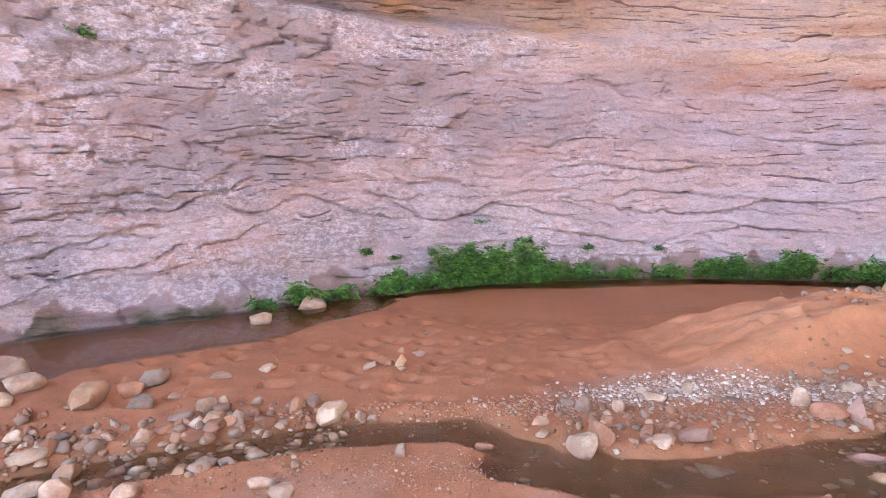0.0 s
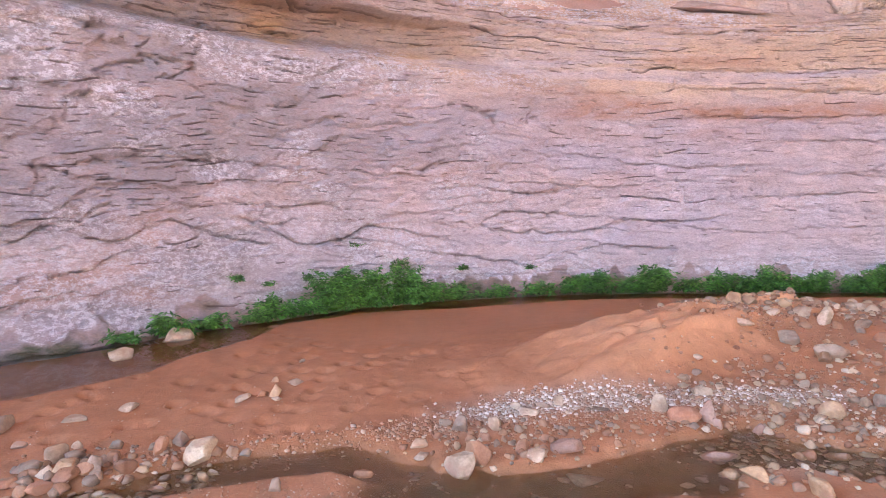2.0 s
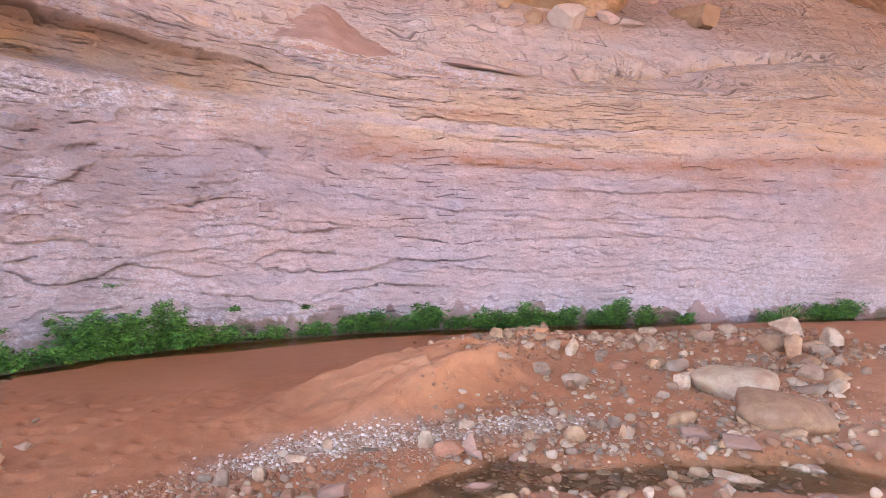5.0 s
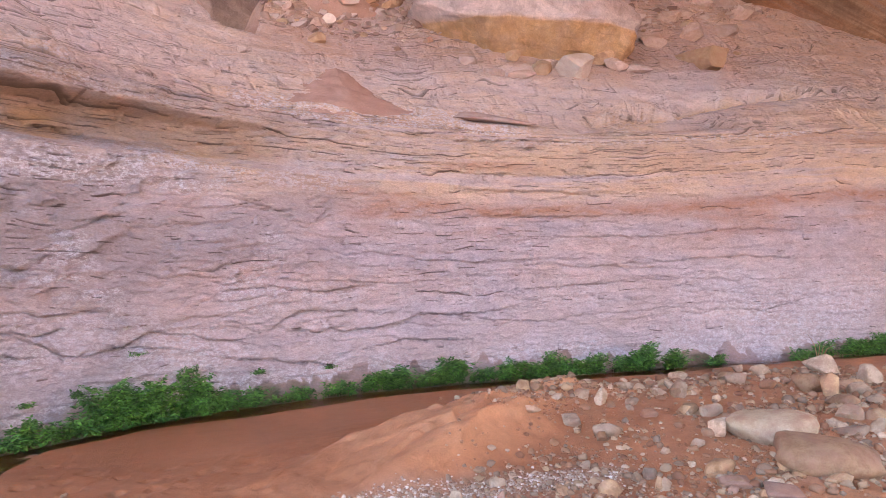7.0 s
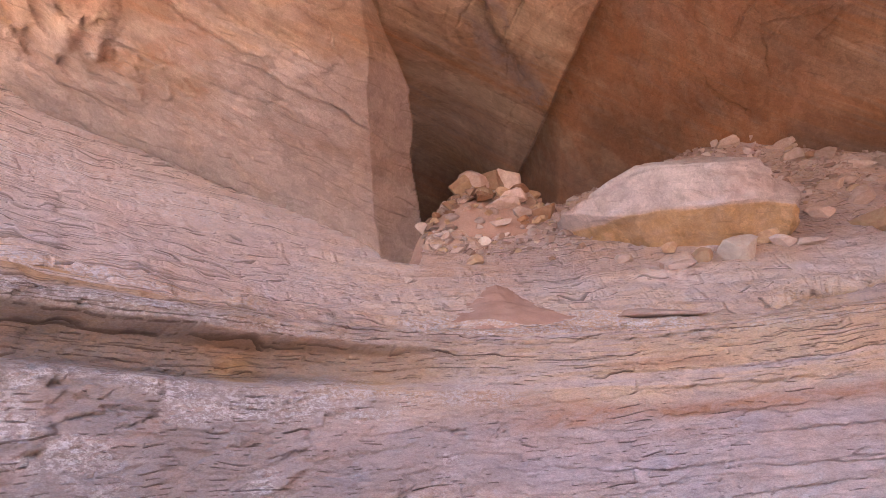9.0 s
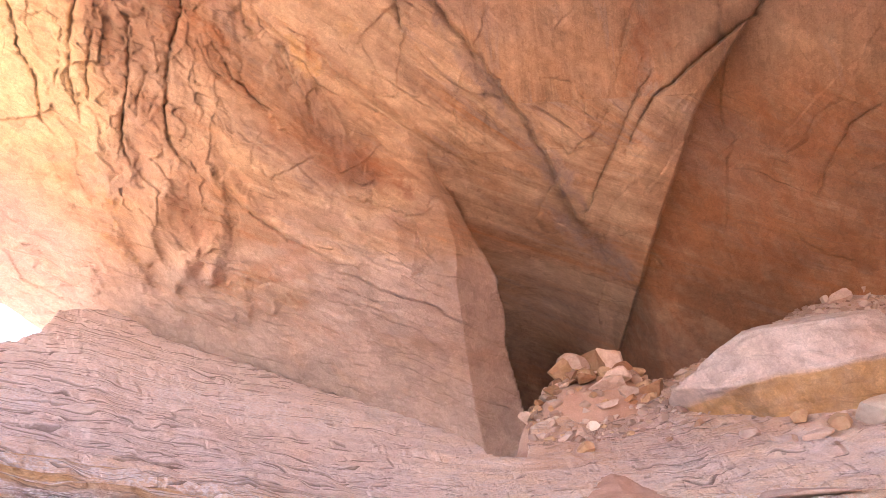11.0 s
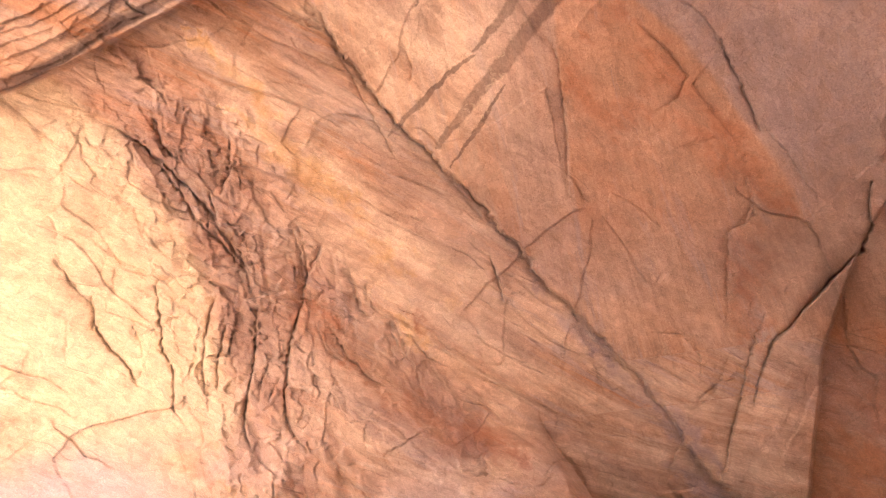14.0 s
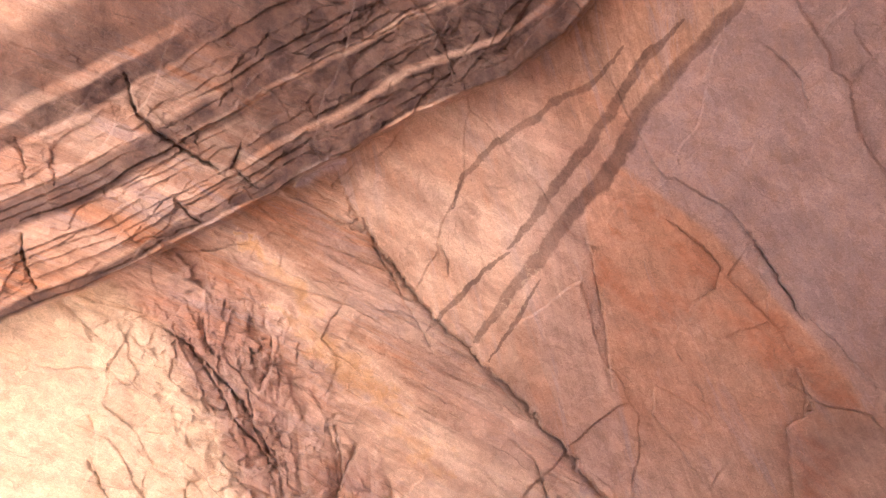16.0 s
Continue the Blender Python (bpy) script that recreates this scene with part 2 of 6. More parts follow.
        crack_shade = hairlines(nt, turned(nt, pos, -45, (0.3, 1.6, 1.0)), 0.8, (1, 1, 1), 0.7, 0.014)
        crack_shade = calc(nt, "MULTIPLY", calc(nt, "MAXIMUM", crack_shade, hairlines(nt, turned(nt, pos, 35, (0.5, 1.5, 1.0)), 2.3, (1, 1, 1), 0.6, 0.022)), 0.25 if cracked > 0.5 else 0.0)
        flow = attribute(nt, "bedding").outputs["Vector"]
        l1, p1 = dashes(nt, flow, 1.7, 2.2, 1.3, 0.03, 0.57)
        l2, p2 = dashes(nt, flow, 4.5, 3.0, 0.7, 0.055, 0.58)
        l3, p3 = dashes(nt, flow, 12.0, 4.0, 0.4, 0.1, 0.60)
        live = 0.45 if cracked else 0.0
        crack_shade = calc(nt, "MAXIMUM", crack_shade, calc(nt, "MULTIPLY", calc(nt, "MAXIMUM", calc(nt, "MAXIMUM", l1, l2), calc(nt, "MULTIPLY", l3, 0.6)), live))
        ledge = calc(nt, "MULTIPLY", calc(nt, "ADD", calc(nt, "MULTIPLY", p1, 1.1), calc(nt, "ADD", calc(nt, "MULTIPLY", p2, 0.6), calc(nt, "MULTIPLY", p3, 0.25))), live)
    # cracks, and the shade under ledges, painted as dark lines
    c = mix(nt, calc(nt, "MULTIPLY", crack_shade, cracked), c, (0.10, 0.062, 0.046))
    h = calc(nt, "ADD", calc(nt, "ADD", calc(nt, "MULTIPLY", mid, 0.8 if layered else 0.6), bed), calc(nt, "MULTIPLY", fine, 0.3 if layered else 0.42))
    h = calc(nt, "SUBTRACT", h, calc(nt, "MULTIPLY", crack_shade, 0.8))
    h = calc(nt, "ADD", h, ledge)
    # chipped plates: small level differences with crisp edges
    wv = add(nt, "TexNoise", Scale=1.6, Detail=5.0, Roughness=0.6)
    nt.links.new(pos, wv.inputs["Vector"])
    sc, sm = nt.nodes.new("ShaderNodeVectorMath"), nt.nodes.new("ShaderNodeVectorMath")
    sc.operation, sm.operation = "SCALE", "ADD"
    sc.inputs["Scale"].default_value = 0.7
    nt.links.new(wv.outputs["Color"], sc.inputs[0])
    nt.links.new(sc.outputs[0], sm.inputs[0])
    nt.links.new(pos if layered else turned(nt, pos, -45, (0.6, 1.3, 1.0)), sm.inputs[1])
    for size, weight in (((1.3, 0.3), (4.5, 0.3)) if layered else ((0.7, 0.7), (2.6, 0.5), (7.0, 0.3), (17.0, 0.16))):
        mp = nt.nodes.new("ShaderNodeMapping")
        mp.inputs["Scale"].default_value = (1, 1, 2.2) if layered else (1, 1, 1)
        nt.links.new(sm.outputs[0], mp.inputs["Vector"])
        vo = add(nt, "TexVoronoi", Scale=size)
        nt.links.new(mp.outputs[0], vo.inputs["Vector"])
        cell = nt.nodes.new("ShaderNodeSeparateColor")
        nt.links.new(vo.outputs["Color"], cell.inputs[0])
        h = calc(nt, "ADD", h, calc(nt, "MULTIPLY", cell.outputs[0], weight))
        if not layered:
            c = mix(nt, 0.35, c, mix(nt, cell.outputs[1], (0.78, 0.76, 0.75), (1.2, 1.2, 1.2)), "MULTIPLY")
    nt.links.new(c, b.inputs["Base Color"])
    bump(nt, b, h, 0.9, 0.075)
    return m


MAT_CLIFF = rock_material("mauve_layered_sandstone", (0.555, 0.48, 0.50), (0.62, 0.475, 0.425), cracked=0.8)
MAT_ROOF = rock_material("orange_alcove_sandstone", (0.41, 0.237, 0.133), (0.43, 0.275, 0.177), False)


def grid_mesh(name, X, Y, Z, mat, stain=None, tone=None, keep=None, flow=None):
    """A sheet of quads from arrays of the same shape (rows, columns)."""
    r, c = X.shape
    me = bpy.data.meshes.new(name)
    me.vertices.add(r * c)
    me.vertices.foreach_set("co", np.stack([X, Y, Z], -1).astype(np.float32).ravel())
    i = np.arange(r * c).reshape(r, c)
    q = np.stack([i[:-1, :-1], i[:-1, 1:], i[1:, 1:], i[1:, :-1]], -1).reshape(-1, 4)
    if keep is not None:
        q = q[keep[:-1, :-1].ravel() & keep[1:, 1:].ravel() & keep[:-1, 1:].ravel() & keep[1:, :-1].ravel()]
    me.loops.add(q.size)
    me.loops.foreach_set("vertex_index", q.astype(np.int32).ravel())
    me.polygons.add(len(q))
    me.polygons.foreach_set("loop_start", np.arange(0, q.size, 4, dtype=np.int32))
    me.polygons.foreach_set("use_smooth", np.ones(len(q), dtype=bool))
    for key, masks in (("stain", stain), ("tone", tone)):
        if masks is not None:
            col = np.ones((r * c, 4), np.float32)
            for k in range(3):
                col[:, k] = np.clip(masks[k], 0, 1).ravel() if masks[k] is not None else 0
            at = me.color_attributes.new(key, "FLOAT_COLOR", "POINT")
            at.data.foreach_set("color", col.ravel())
    if flow is not None:
        at = me.attributes.new("bedding", "FLOAT_VECTOR", "POINT")
        at.data.foreach_set("vector", np.stack(flow[:3], -1).astype(np.float32).ravel())
        if len(flow) > 3:
            me.attributes.new("wash", "FLOAT", "POINT").data.foreach_set("value", np.clip(flow[3], 0, 1).astype(np.float32).ravel())
    me.update(calc_edges=True)
    me.validate()
    me.materials.append(mat)
    return me


CENTRE = (0.1, 0.0, 1.7)      # the bend's middle: phi is the angle to the right of it, theta the angle up and over


def angles(X, Y, Z):
    dx, dy, dz = X - CENTRE[0], Y - CENTRE[1], Z - CENTRE[2]
    return np.degrees(np.arctan2(dx, np.hypot(dy, dz))), np.degrees(np.arctan2(dz, dy))


# ---------------------------------------------------------------- the lower cliff and its bench
WALL_X = (-16.0, -9.0, -5.6, -3.7, -2.16, -1.0, 0.4, 2.1, 3.7, 5.9, 8.6, 11.3, 15.0, 22.0)
WALL_Y = (-6.0, -0.6, 3.4, 5.47, 6.6, 7.38, 8.0, 8.40, 8.45, 8.05, 7.45, 6.95, 6.3, 5.2)


def wall_y(x):
    return sum(np.interp(x + k, WALL_X, WALL_Y) for k in (-0.8, -0.4, 0, 0.4, 0.8)) / 5


BENCH = []


def cliff():
    x = np.concatenate([np.linspace(-15, -5.2, 130), np.linspace(-5.2, 12, 980)[1:], np.linspace(12, 21, 130)[1:]])
    y = wall_y(x)
    tx, ty = np.gradient(x), np.gradient(y)
    ln = np.hypot(tx, ty)
    bx, by = -ty / ln, tx / ln                       # backwards, away from the stream
    for _ in range(90):                              # smoothed, so that the sheet opens out evenly
        bx[1:-1], by[1:-1] = (bx[:-2] + bx[1:-1] + bx[2:]) / 3, (by[:-2] + by[1:-1] + by[2:]) / 3
    s = np.concatenate([[0], np.cumsum(np.hypot(np.diff(x), np.diff(y)))])
    n_low, n_bench = 270, 160
    zl = curve((-15, -4, -2, 0, 2, 5, 7, 10, 21), (4.2, 3.95, 3.84, 3.74, 3.66, 3.5, 3.52, 3.75, 4.3), x)
    v_low = np.linspace(-0.12, 1, n_low)
    bench = np.linspace(0, 1, n_bench + 1)[1:] ** 1.3 * 11.0
    V = np.concatenate([v_low, np.ones(n_bench)])[:, None]
    Bb = np.concatenate([np.zeros(n_low), bench])[:, None] + 0 * x[None, :]
    XX, S = np.repeat(x[None, :], n_low + n_bench, 0), np.repeat(s[None, :], n_low + n_bench, 0)
    H = V * zl[None, :]
    left = smooth(2.6, -1.5, XX)
    rise = 0.5 + 0.055 * Bb + 0.06 * left
    H = H + rise * Bb
    B = 0.06 * np.clip(V * zl[None, :], 0, 9) + Bb
    isb = smooth(0.0, 0.5, Bb)
    below = zl[None, :] - H                          # how far under the lip
    # the rounded lip, and the hollow under it, deeper towards the left
    B = B + 0.22 * smooth(0.5, 0.0, below) * (1 - left) * (Bb <= 0) + 0.22 * (1 - left) * (Bb > 0)
    hol = smooth(4.4, -0.6, XX)
    hv = below - (0.16 + 0.16 * (1 - hol) + 0.05 * fbm(S * 0.6, S * 0, 3, 3))
    hollow = smooth(-0.03, 0.09, hv) * smooth(0.66, 0.36, hv) * (0.62 * hol ** 1.3) + 0.04 * np.exp(-((hv - 0.3) / 0.2) ** 2)
    # layers: ledges whose lower edges jut out, over warped heights
    warp = 0.22 * fbm(S * 0.22, H * 0.5, 3, 11) + 0.10 * fbm(S * 0.9, H * 1.2, 4, 12)
    out = 0.14 * fbm(S * 0.25, H * 0.35, 4, 1) + 0.045 * fbm(S * 1.0, H * 1.9, 5, 2) + 0.022 * fbm(S * 4, H * 8, 4, 6)
    out = out + 0.16 * smooth(0.26, 0.02, H + 0.14 * fbm(S * 1.3, H * 0, 4, 13)) * smooth(-3.5, -2.0, XX)      # the earth bank at its foot
    groove_d = np.zeros_like(S)
    calm = 0.45 + 0.55 * smooth(7.0, 0.0, XX)        # rougher, with larger ledges, on the left
    upper = smooth(0.9, 0.2, below) * (1 - isb)
    for step, amp, seed, shift in ((0.37, 0.03, 21, 0.5), (0.16, 0.032, 22, 0.7), (0.06, 0.02, 23, 0.9)):
        q = (H + warp * shift * 1.3 + 0.5 * step * fbm(S * 0.4 / step, H / step, 3, seed)) / step
        f = q - np.floor(q)
        live = smooth(0.05, 0.25, fbm(S * 0.85 / step ** 0.5, np.floor(q) * 7.7, 4, seed + 50))
        live = np.maximum(live, upper * 0.8 * (step < 0.2))
        out = out + amp * (1 - f) ** 2.6 * live * (0.5 + 0.5 * calm)
        groove_d = np.maximum(groove_d, np.exp(-((f - 0.93) / 0.06) ** 2) * live * amp * 0.9)
    f1, f2, cid = cells(S * 1.6 + fbm(S, H, 3, 14), H * 4.2 + fbm(S, H, 3, 15), 16)
    _, _, cid2 = cells(S * 3.6 + 0.5 * H + 0.8 * fbm(S * 2, H * 2, 3, 17), H * 8.5 + 0.8 * fbm(S * 2, H * 3, 3, 18), 19)
    _, _, cid3 = cells(S * 8 + H + 0.8 * fbm(S * 4, H * 4, 3, 20), H * 17 + 0.8 * fbm(S * 4, H * 6, 3, 24), 25)
    flaky = smooth(6.5, 0, XX) * smooth(0.7, 1.3, H)
    out = out + 0.055 * (cid - 0.5) * smooth(6, 0, XX) + flaky * (0.05 * (cid2 - 0.5) + 0.024 * (cid3 - 0.5))      # flakes
    out = out - groove_d - hollow
    Bk = B - out * (1 - 0.8 * isb)
    X, Y = x[None, :] + bx[None, :] * Bk, y[None, :] + by[None, :] * Bk
    # on the bench the layers show as small treads with broken edges
    Hb = H + isb * (0.05 * fbm(S * 0.9, Bb * 0.8, 4, 61) + 0.22 * fbm(S * 0.18, Bb * 0.3, 3, 62))
    for step, amp, seed in ((0.42, 0.6, 63), (0.17, 0.5, 64), (0.08, 0.3, 65)):
        q = (Bb + 0.015 * S + 0.12 * fbm(S * 0.3, Bb * 0.15, 3, 66) + 0.35 * step * fbm(S * 0.8, Bb * 0.3, 4, seed)) / step
        f = q - np.floor(q)
        live = smooth(-0.15, 0.25, fbm(S * 0.5 / step ** 0.5, np.floor(q) * 5.3, 4, seed + 3))
        Hb = Hb + isb * live * amp * step * 0.7 * (smooth(0.0, 0.14, f) - f - 0.55 * np.exp(-((f - 0.015) / 0.045) ** 2)) * (1.0 if step < 0.4 else 0.6)
    P, T = angles(X, Y, Hb)
    # where the bench ends: the foot of the buttress, the recess floor, the talus beyond the boulder
    crest = np.interp(P, (-60, -46, -30, -28, -25.4, -24, -20.6, -16.7, -10.4, -3.8, 0.7, 6.5, 8.5, 11.0, 11.6, 14.7, 23, 34.6, 38.6, 42, 43.8, 46.7, 60),
                      (22, 26, 30, 31.2, 31.8, 33.4, 33.2, 30.3, 27.7, 24.8, 23, 20.2, 18.8, 18.4, 20.8, 22.2, 23.6, 29.2, 30.2, 31, 32.5, 34.0, 36)) + 0.25 * fbm(S * 1.5, S * 0, 4, 64)
    Hb = np.where((Bb > 0.5) & (T > crest), CENTRE[2] + Y * np.tan(np.radians(crest)) - 0.6 * (T - crest), Hb)
    cut, step_d, seed = np.zeros_like(S), np.zeros_like(S), 0

    def groove(width, depth, *knots):
        nonlocal cut, step_d, seed
        seed += 1
        g, st = carve(P, T, knots, width * 0.46, seed)
        cut, step_d = np.maximum(cut, g * depth * 1.2), step_d + st * depth * 0.5

    groove(0.13, 0.11, -32.9, -0.9, -29.5, -0.8, -26.6, -2.1, -23.5, -2)
    groove(0.13, 0.11, -33.2, -7.3, -29, -6.5, -26, -6.3, -22.4, -6.3, -20.3, -5.2, -17.7, -6.1, -15.1, -6.3, -12.4, -4.9, -9.2, -4.7)
    groove(0.13, 0.11, -33.2, -9, -29, -9.2, -26, -8.2, -23.6, -8.5)
    groove(0.13, 0.11, -33.2, -10.6, -31.1, -10.1, -29.4, -9)
    groove(0.13, 0.11, -24.8, -10.4, -22.4, -9.4, -20.3, -9, -18.2, -9, -16, -7.5)
    groove(0.13, 0.11, -32.1, -12.5, -28.6, -11.7, -24.4, -10.9, -22, -9.4)
    groove(0.13, 0.11, -33.2, -11.8, -29.7, -11.8)
    groove(0.13, 0.11, -6.8, -4.4, -2.1, -7, 0.8, -6.8, 4.1, -5.4, 7.9, -6.3, 10.2, -6.8)
    groove(0.13, 0.11, -12.4, -4.7, -7.8, -6.3, -4, -6.9)
    groove(0.13, 0.11, -8.7, -4.7, -4.5, -5.1, -2.1, -4.9)
    groove(0.13, 0.11, 8.3, -5.1, 12.9, -5.6, 15.2, -4.4, 18.2, -4.7, 22, -4.8)
    groove(0.13, 0.11, 12.5, -5.6, 16.1, -6.3, 21.6, -6.3, 24.5, -5.4, 27.2, -5.5, 33.1, -5.1)
    groove(0.13, 0.11, -21.8, -0.2, -20.1, -0.6, -16.8, -1.6, -12.3, -2.1, -10.5, -2.8)
    groove(0.13, 0.11, -7.8, -3.2, -3, -3.9, 0.8, -3.5)
    groove(0.13, 0.11, -19.3, -0.4, -14, 0.5, -10.5, 0.1, -4.4, -0.5)
    groove(0.13, 0.11, -0.7, 2.8, 0.7, 3.5, 2.1, 3.7)
    groove(0.13, 0.11, 4.1, -0.5, 8.3, -0.8, 10.1, 0.3)
    groove(0.13, 0.11, 9.2, -2.3, 12.9, -2.3, 17.3, -2.8, 21.5, -2.5)
    groove(0.13, 0.11, -32.6, 2.8, -30.6, 2.8, -28.1, 3.2, -27.3, 3.5)
    groove(0.13, 0.11, -32.3, 6.2, -30.7, 5.6)
    groove(0.13, 0.11, -25.1, 7.3, -24.4, 6.7)
    groove(0.13, 0.11, -17.1, 6.9, -14.1, 7.5, -11.9, 7.2)
    groove(0.13, 0.11, -14.1, 8, -10.2, 7.5, -8.9, 6.4)
    groove(0.13, 0.11, -17.3, 9.7, -16.4, 10.6)
    groove(0.13, 0.11, 11.8, 4.2, 14.6, 4.3)
    groove(0.13, 0.11, 16.6, 3.3, 17.4, 3.7)
    groove(0.13, 0.11, 8.4, -7.8, 13.9, -8.6, 16.1, -9)
    groove(0.13, 0.11, 20, -8, 23.3, -7.6, 29.1, -7.9)
    groove(0.13, 0.11, -28.2, -5.1, -24.8, -4.7, -21.1, -5.4)
    groove(0.13, 0.11, -12.6, 11, -10, 10.6, -7.4, 9.9)
    groove(0.13, 0.11, -6, 10.6, -0.2, 9.3)
    groove(0.13, 0.11, -21.1, 8.2, -18.7, 8.4)
    groove(0.13, 0.11, -18.1, 4.7, -16.4, 5.1)
    groove(0.13, 0.11, -31.1, -4.2, -29.3, -4.4)
    groove(0.11, 0.08, 10.9, 12.6, 14.7, 11.6, 22.7, 11.1)
    groove(0.11, 0.08, 27, 14.6, 34, 13.6)
    groove(0.11, 0.08, 29.5, 4, 33.4, 4, 38.4, 4.1, 43.4, 4.5)
    groove(0.11, 0.08, 10.6, 5, 14.3, 3.8)
    groove(0.11, 0.08, 16.1, 3.2, 17.6, 4.6)
    groove(0.11, 0.08, 20.4, 11.4, 29.1, 11.1, 38.1, 11.8)
    groove(0.11, 0.08, 24.9, 8.1, 32.9, 8, 41.8, 8.3)
    groove(0.11, 0.08, 24.8, 6.6, 35.8, 6.5, 47.7, 6.7)
    groove(0.11, 0.08, 32.9, -0.7, 40.8, -1.3, 46.7, -1.8)
    groove(0.11, 0.08, 19.7, 0.6, 28.6, -0.5, 34.9, -0.6)
    groove(0.11, 0.08, 12.5, -1.6, 21.6, -2.2, 28.3, -2.4)
    groove(0.11, 0.08, -14.5, 1.1, -8.9, 0.2, -0.8, -0.9)
    groove(0.11, 0.08, 0.5, -0.8, 10.3, -1.4)
    groove(0.11, 0.08, -12.9, 6.4, -9.5, 7)
    groove(0.11, 0.08, -1.6, 3.1, 1.4, 3.5)
    groove(0.11, 0.08, -12.6, 26.9, -9.2, 27.7)
    groove(0.11, 0.08, -10.4, 26.4, -6.9, 25.7)
    groove(0.11, 0.08, -14.1, 26.7, -10.4, 26.6)
    groove(0.11, 0.08, 40.2, 16.3, 45.8, 15.6)
    groove(0.11, 0.08, 25.4, -5.8, 34.9, -6.6, 45.9, -6.1, 51.9, -7.4, 57.9, -4.7)
    groove(0.11, 0.08, 34.8, 1.9, 43.7, 1.8, 49.8, 2.8, 57.7, 2.8)
    groove(0.11, 0.08, 39.5, -1.4, 49.9, -0.5, 57.9, -1)
    groove(0.11, 0.08, 32.6, -3.5, 43.8, -2.9, 55.6, -3.6)
    hollow_r = line_mask(P, T, (38, 13.6, 42, 15.0, 45.5, 16.4, 50, 18.6, 56, 21), 0.55, 0.3, 5)
    cut = np.maximum(cut, 0.4 * hollow_r)
    X, Y = X + bx[None, :] * (cut + step_d) * (1 - 0.5 * isb), Y + by[None, :] * (cut + step_d) * (1 - 0.5 * isb)
    Hb = Hb - isb * cut * 0.6
    bedv = H - rise * Bb - (zl[None, :] - 3.7) * smooth(0.3, 1.0, V)
    streaky = fbm(S * 0.3, bedv * 9 + warp * 4, 4, 71)
    ochre = smooth(1.35, 0.75, below + 0.6 * warp) * smooth(-0.9, 0.15, streaky) * (1 - (0.3 + 0.4 * left) * smooth(0.2, 1.6, Bb))
    ochre = np.maximum(np.minimum(ochre, 0.85) * (0.86 - 0.1 * left), np.maximum(smooth(0.04, 0.3, hollow), hollow_r))
    strip = left * smooth(0.1, 0.25, Bb) * smooth(1.3, 0.9, Bb) * smooth(-0.05, 0.12, fbm(S * 0.2, Bb * 4.5 + 0.1 * S, 3, 89))      # bare ochre beds on the lip
    ochre = np.maximum(ochre, strip)
    rust = smooth(0.05, 0.5, fbm(S * 0.35, H * 3.0, 4, 72)) * smooth(1.6, 2.3, H) * (1 - isb) * 0.8 * smooth(1, 4, XX)
    rust = np.maximum(rust, 1.0 * np.exp(-((below - 1.2 - 0.5 * warp) / 0.12) ** 2) * smooth(2.0, 4.0, XX))
    rust = np.maximum(rust, 0.6 * smooth(0.1, 0.5, fbm(S * 0.6, H * 2, 5, 79)) * smooth(3, -1, XX) * (1 - isb))
    pale = smooth(-0.1, 0.35, fbm(S * 1.1, H * 2.6 + warp, 5, 73)) * smooth(5.5, -0.5, XX) * smooth(0.7, 1.3, H) * smooth(0.5, 0.9, below)
    pale = np.maximum(pale, 0.8 * smooth(1.9, 0.6, H) * smooth(-0.5, 0.2, fbm(S * 0.8, H * 1.4, 4, 74)))
    pale = np.maximum(pale, 0.8 * smooth(0.3, 2.5, Bb) * smooth(-0.5, 0.4, fbm(S * 0.5, Bb, 4, 78)) * (0.45 + 0.55 * left))
    pale = np.maximum(pale, 0.9 * smooth(0.25, 0.0, below) * smooth(1.5, 0.7, Bb) * smooth(-0.1, 0.25, streaky))
    back = isb * smooth(1.8, 3.0, Bb + 0.8 * fbm(S * 0.6, Bb * 0.8, 4, 91)) * smooth(9, 13, P)      # earth and fines over the back of the bench
    rust, pale = np.maximum(rust, 0.4 * back), pale * (1 - 0.5 * back)
    wet = smooth(0.19, 0.15, H + 0.14 * fbm(S * 1.5, H, 4, 75) + 0.28 * fbm(S * 4, H * 2.5, 4, 84))
    pale = pale * (1 - wet) * (1 - strip)
    moss = 0.85 * smooth(0.3, 0.1, H) * wet * smooth(-0.1, 0.3, fbm(S * 2.2, H * 3, 4, 76)) * smooth(-6, -3, XX)
    grey = smooth(-0.3, 0.3, fbm(S * 0.7, H * 1.5, 4, 77)) * smooth(6, -2, XX) * 0.95 * (1 - isb)
    rust, grey = np.maximum(rust, 0.8 * wet), np.maximum(grey, 0.5 * wet)
    dark = np.clip(0.15 * smooth(0.25, 0.6, hollow) + 0.35 * wet * smooth(0.0, 0.4, fbm(S * 1.7, H * 3, 4, 80)), 0, 1)
    BENCH.append((X[n_low:, ::2], Y[n_low:, ::2], Hb[n_low:, ::2]))
    dens = 0.6 * left * isb * smooth(4.5, 2.5, Bb) + 0.25 * left + 0.7 * isb * (0.5 + 0.9 * fbm(S * 0.3, Bb * 0.6, 3, 85)) + 0.55 * smooth(1.0, 0.3, below) * (1 - isb) - 0.35 * smooth(1.5, 0.7, H) + 0.4 * fbm(S * 0.4, H, 3, 86)
    # pale lavender bench; the extra paleness at left stands in for stronger light
    wash = np.maximum(0.28 * smooth(1.7, 0.8, H + 0.5 * fbm(S * 0.4, H * 0.6, 3, 87)) * (1 - wet), smooth(0.5, 1.6, Bb) * (0.6 + 0.4 * left))
    wash = np.maximum(wash, 0.5 * left * smooth(-0.2, 0.3, fbm(S * 0.5, H * 0.9, 4, 88)))
    wash = wash * (1 - 0.45 * back)
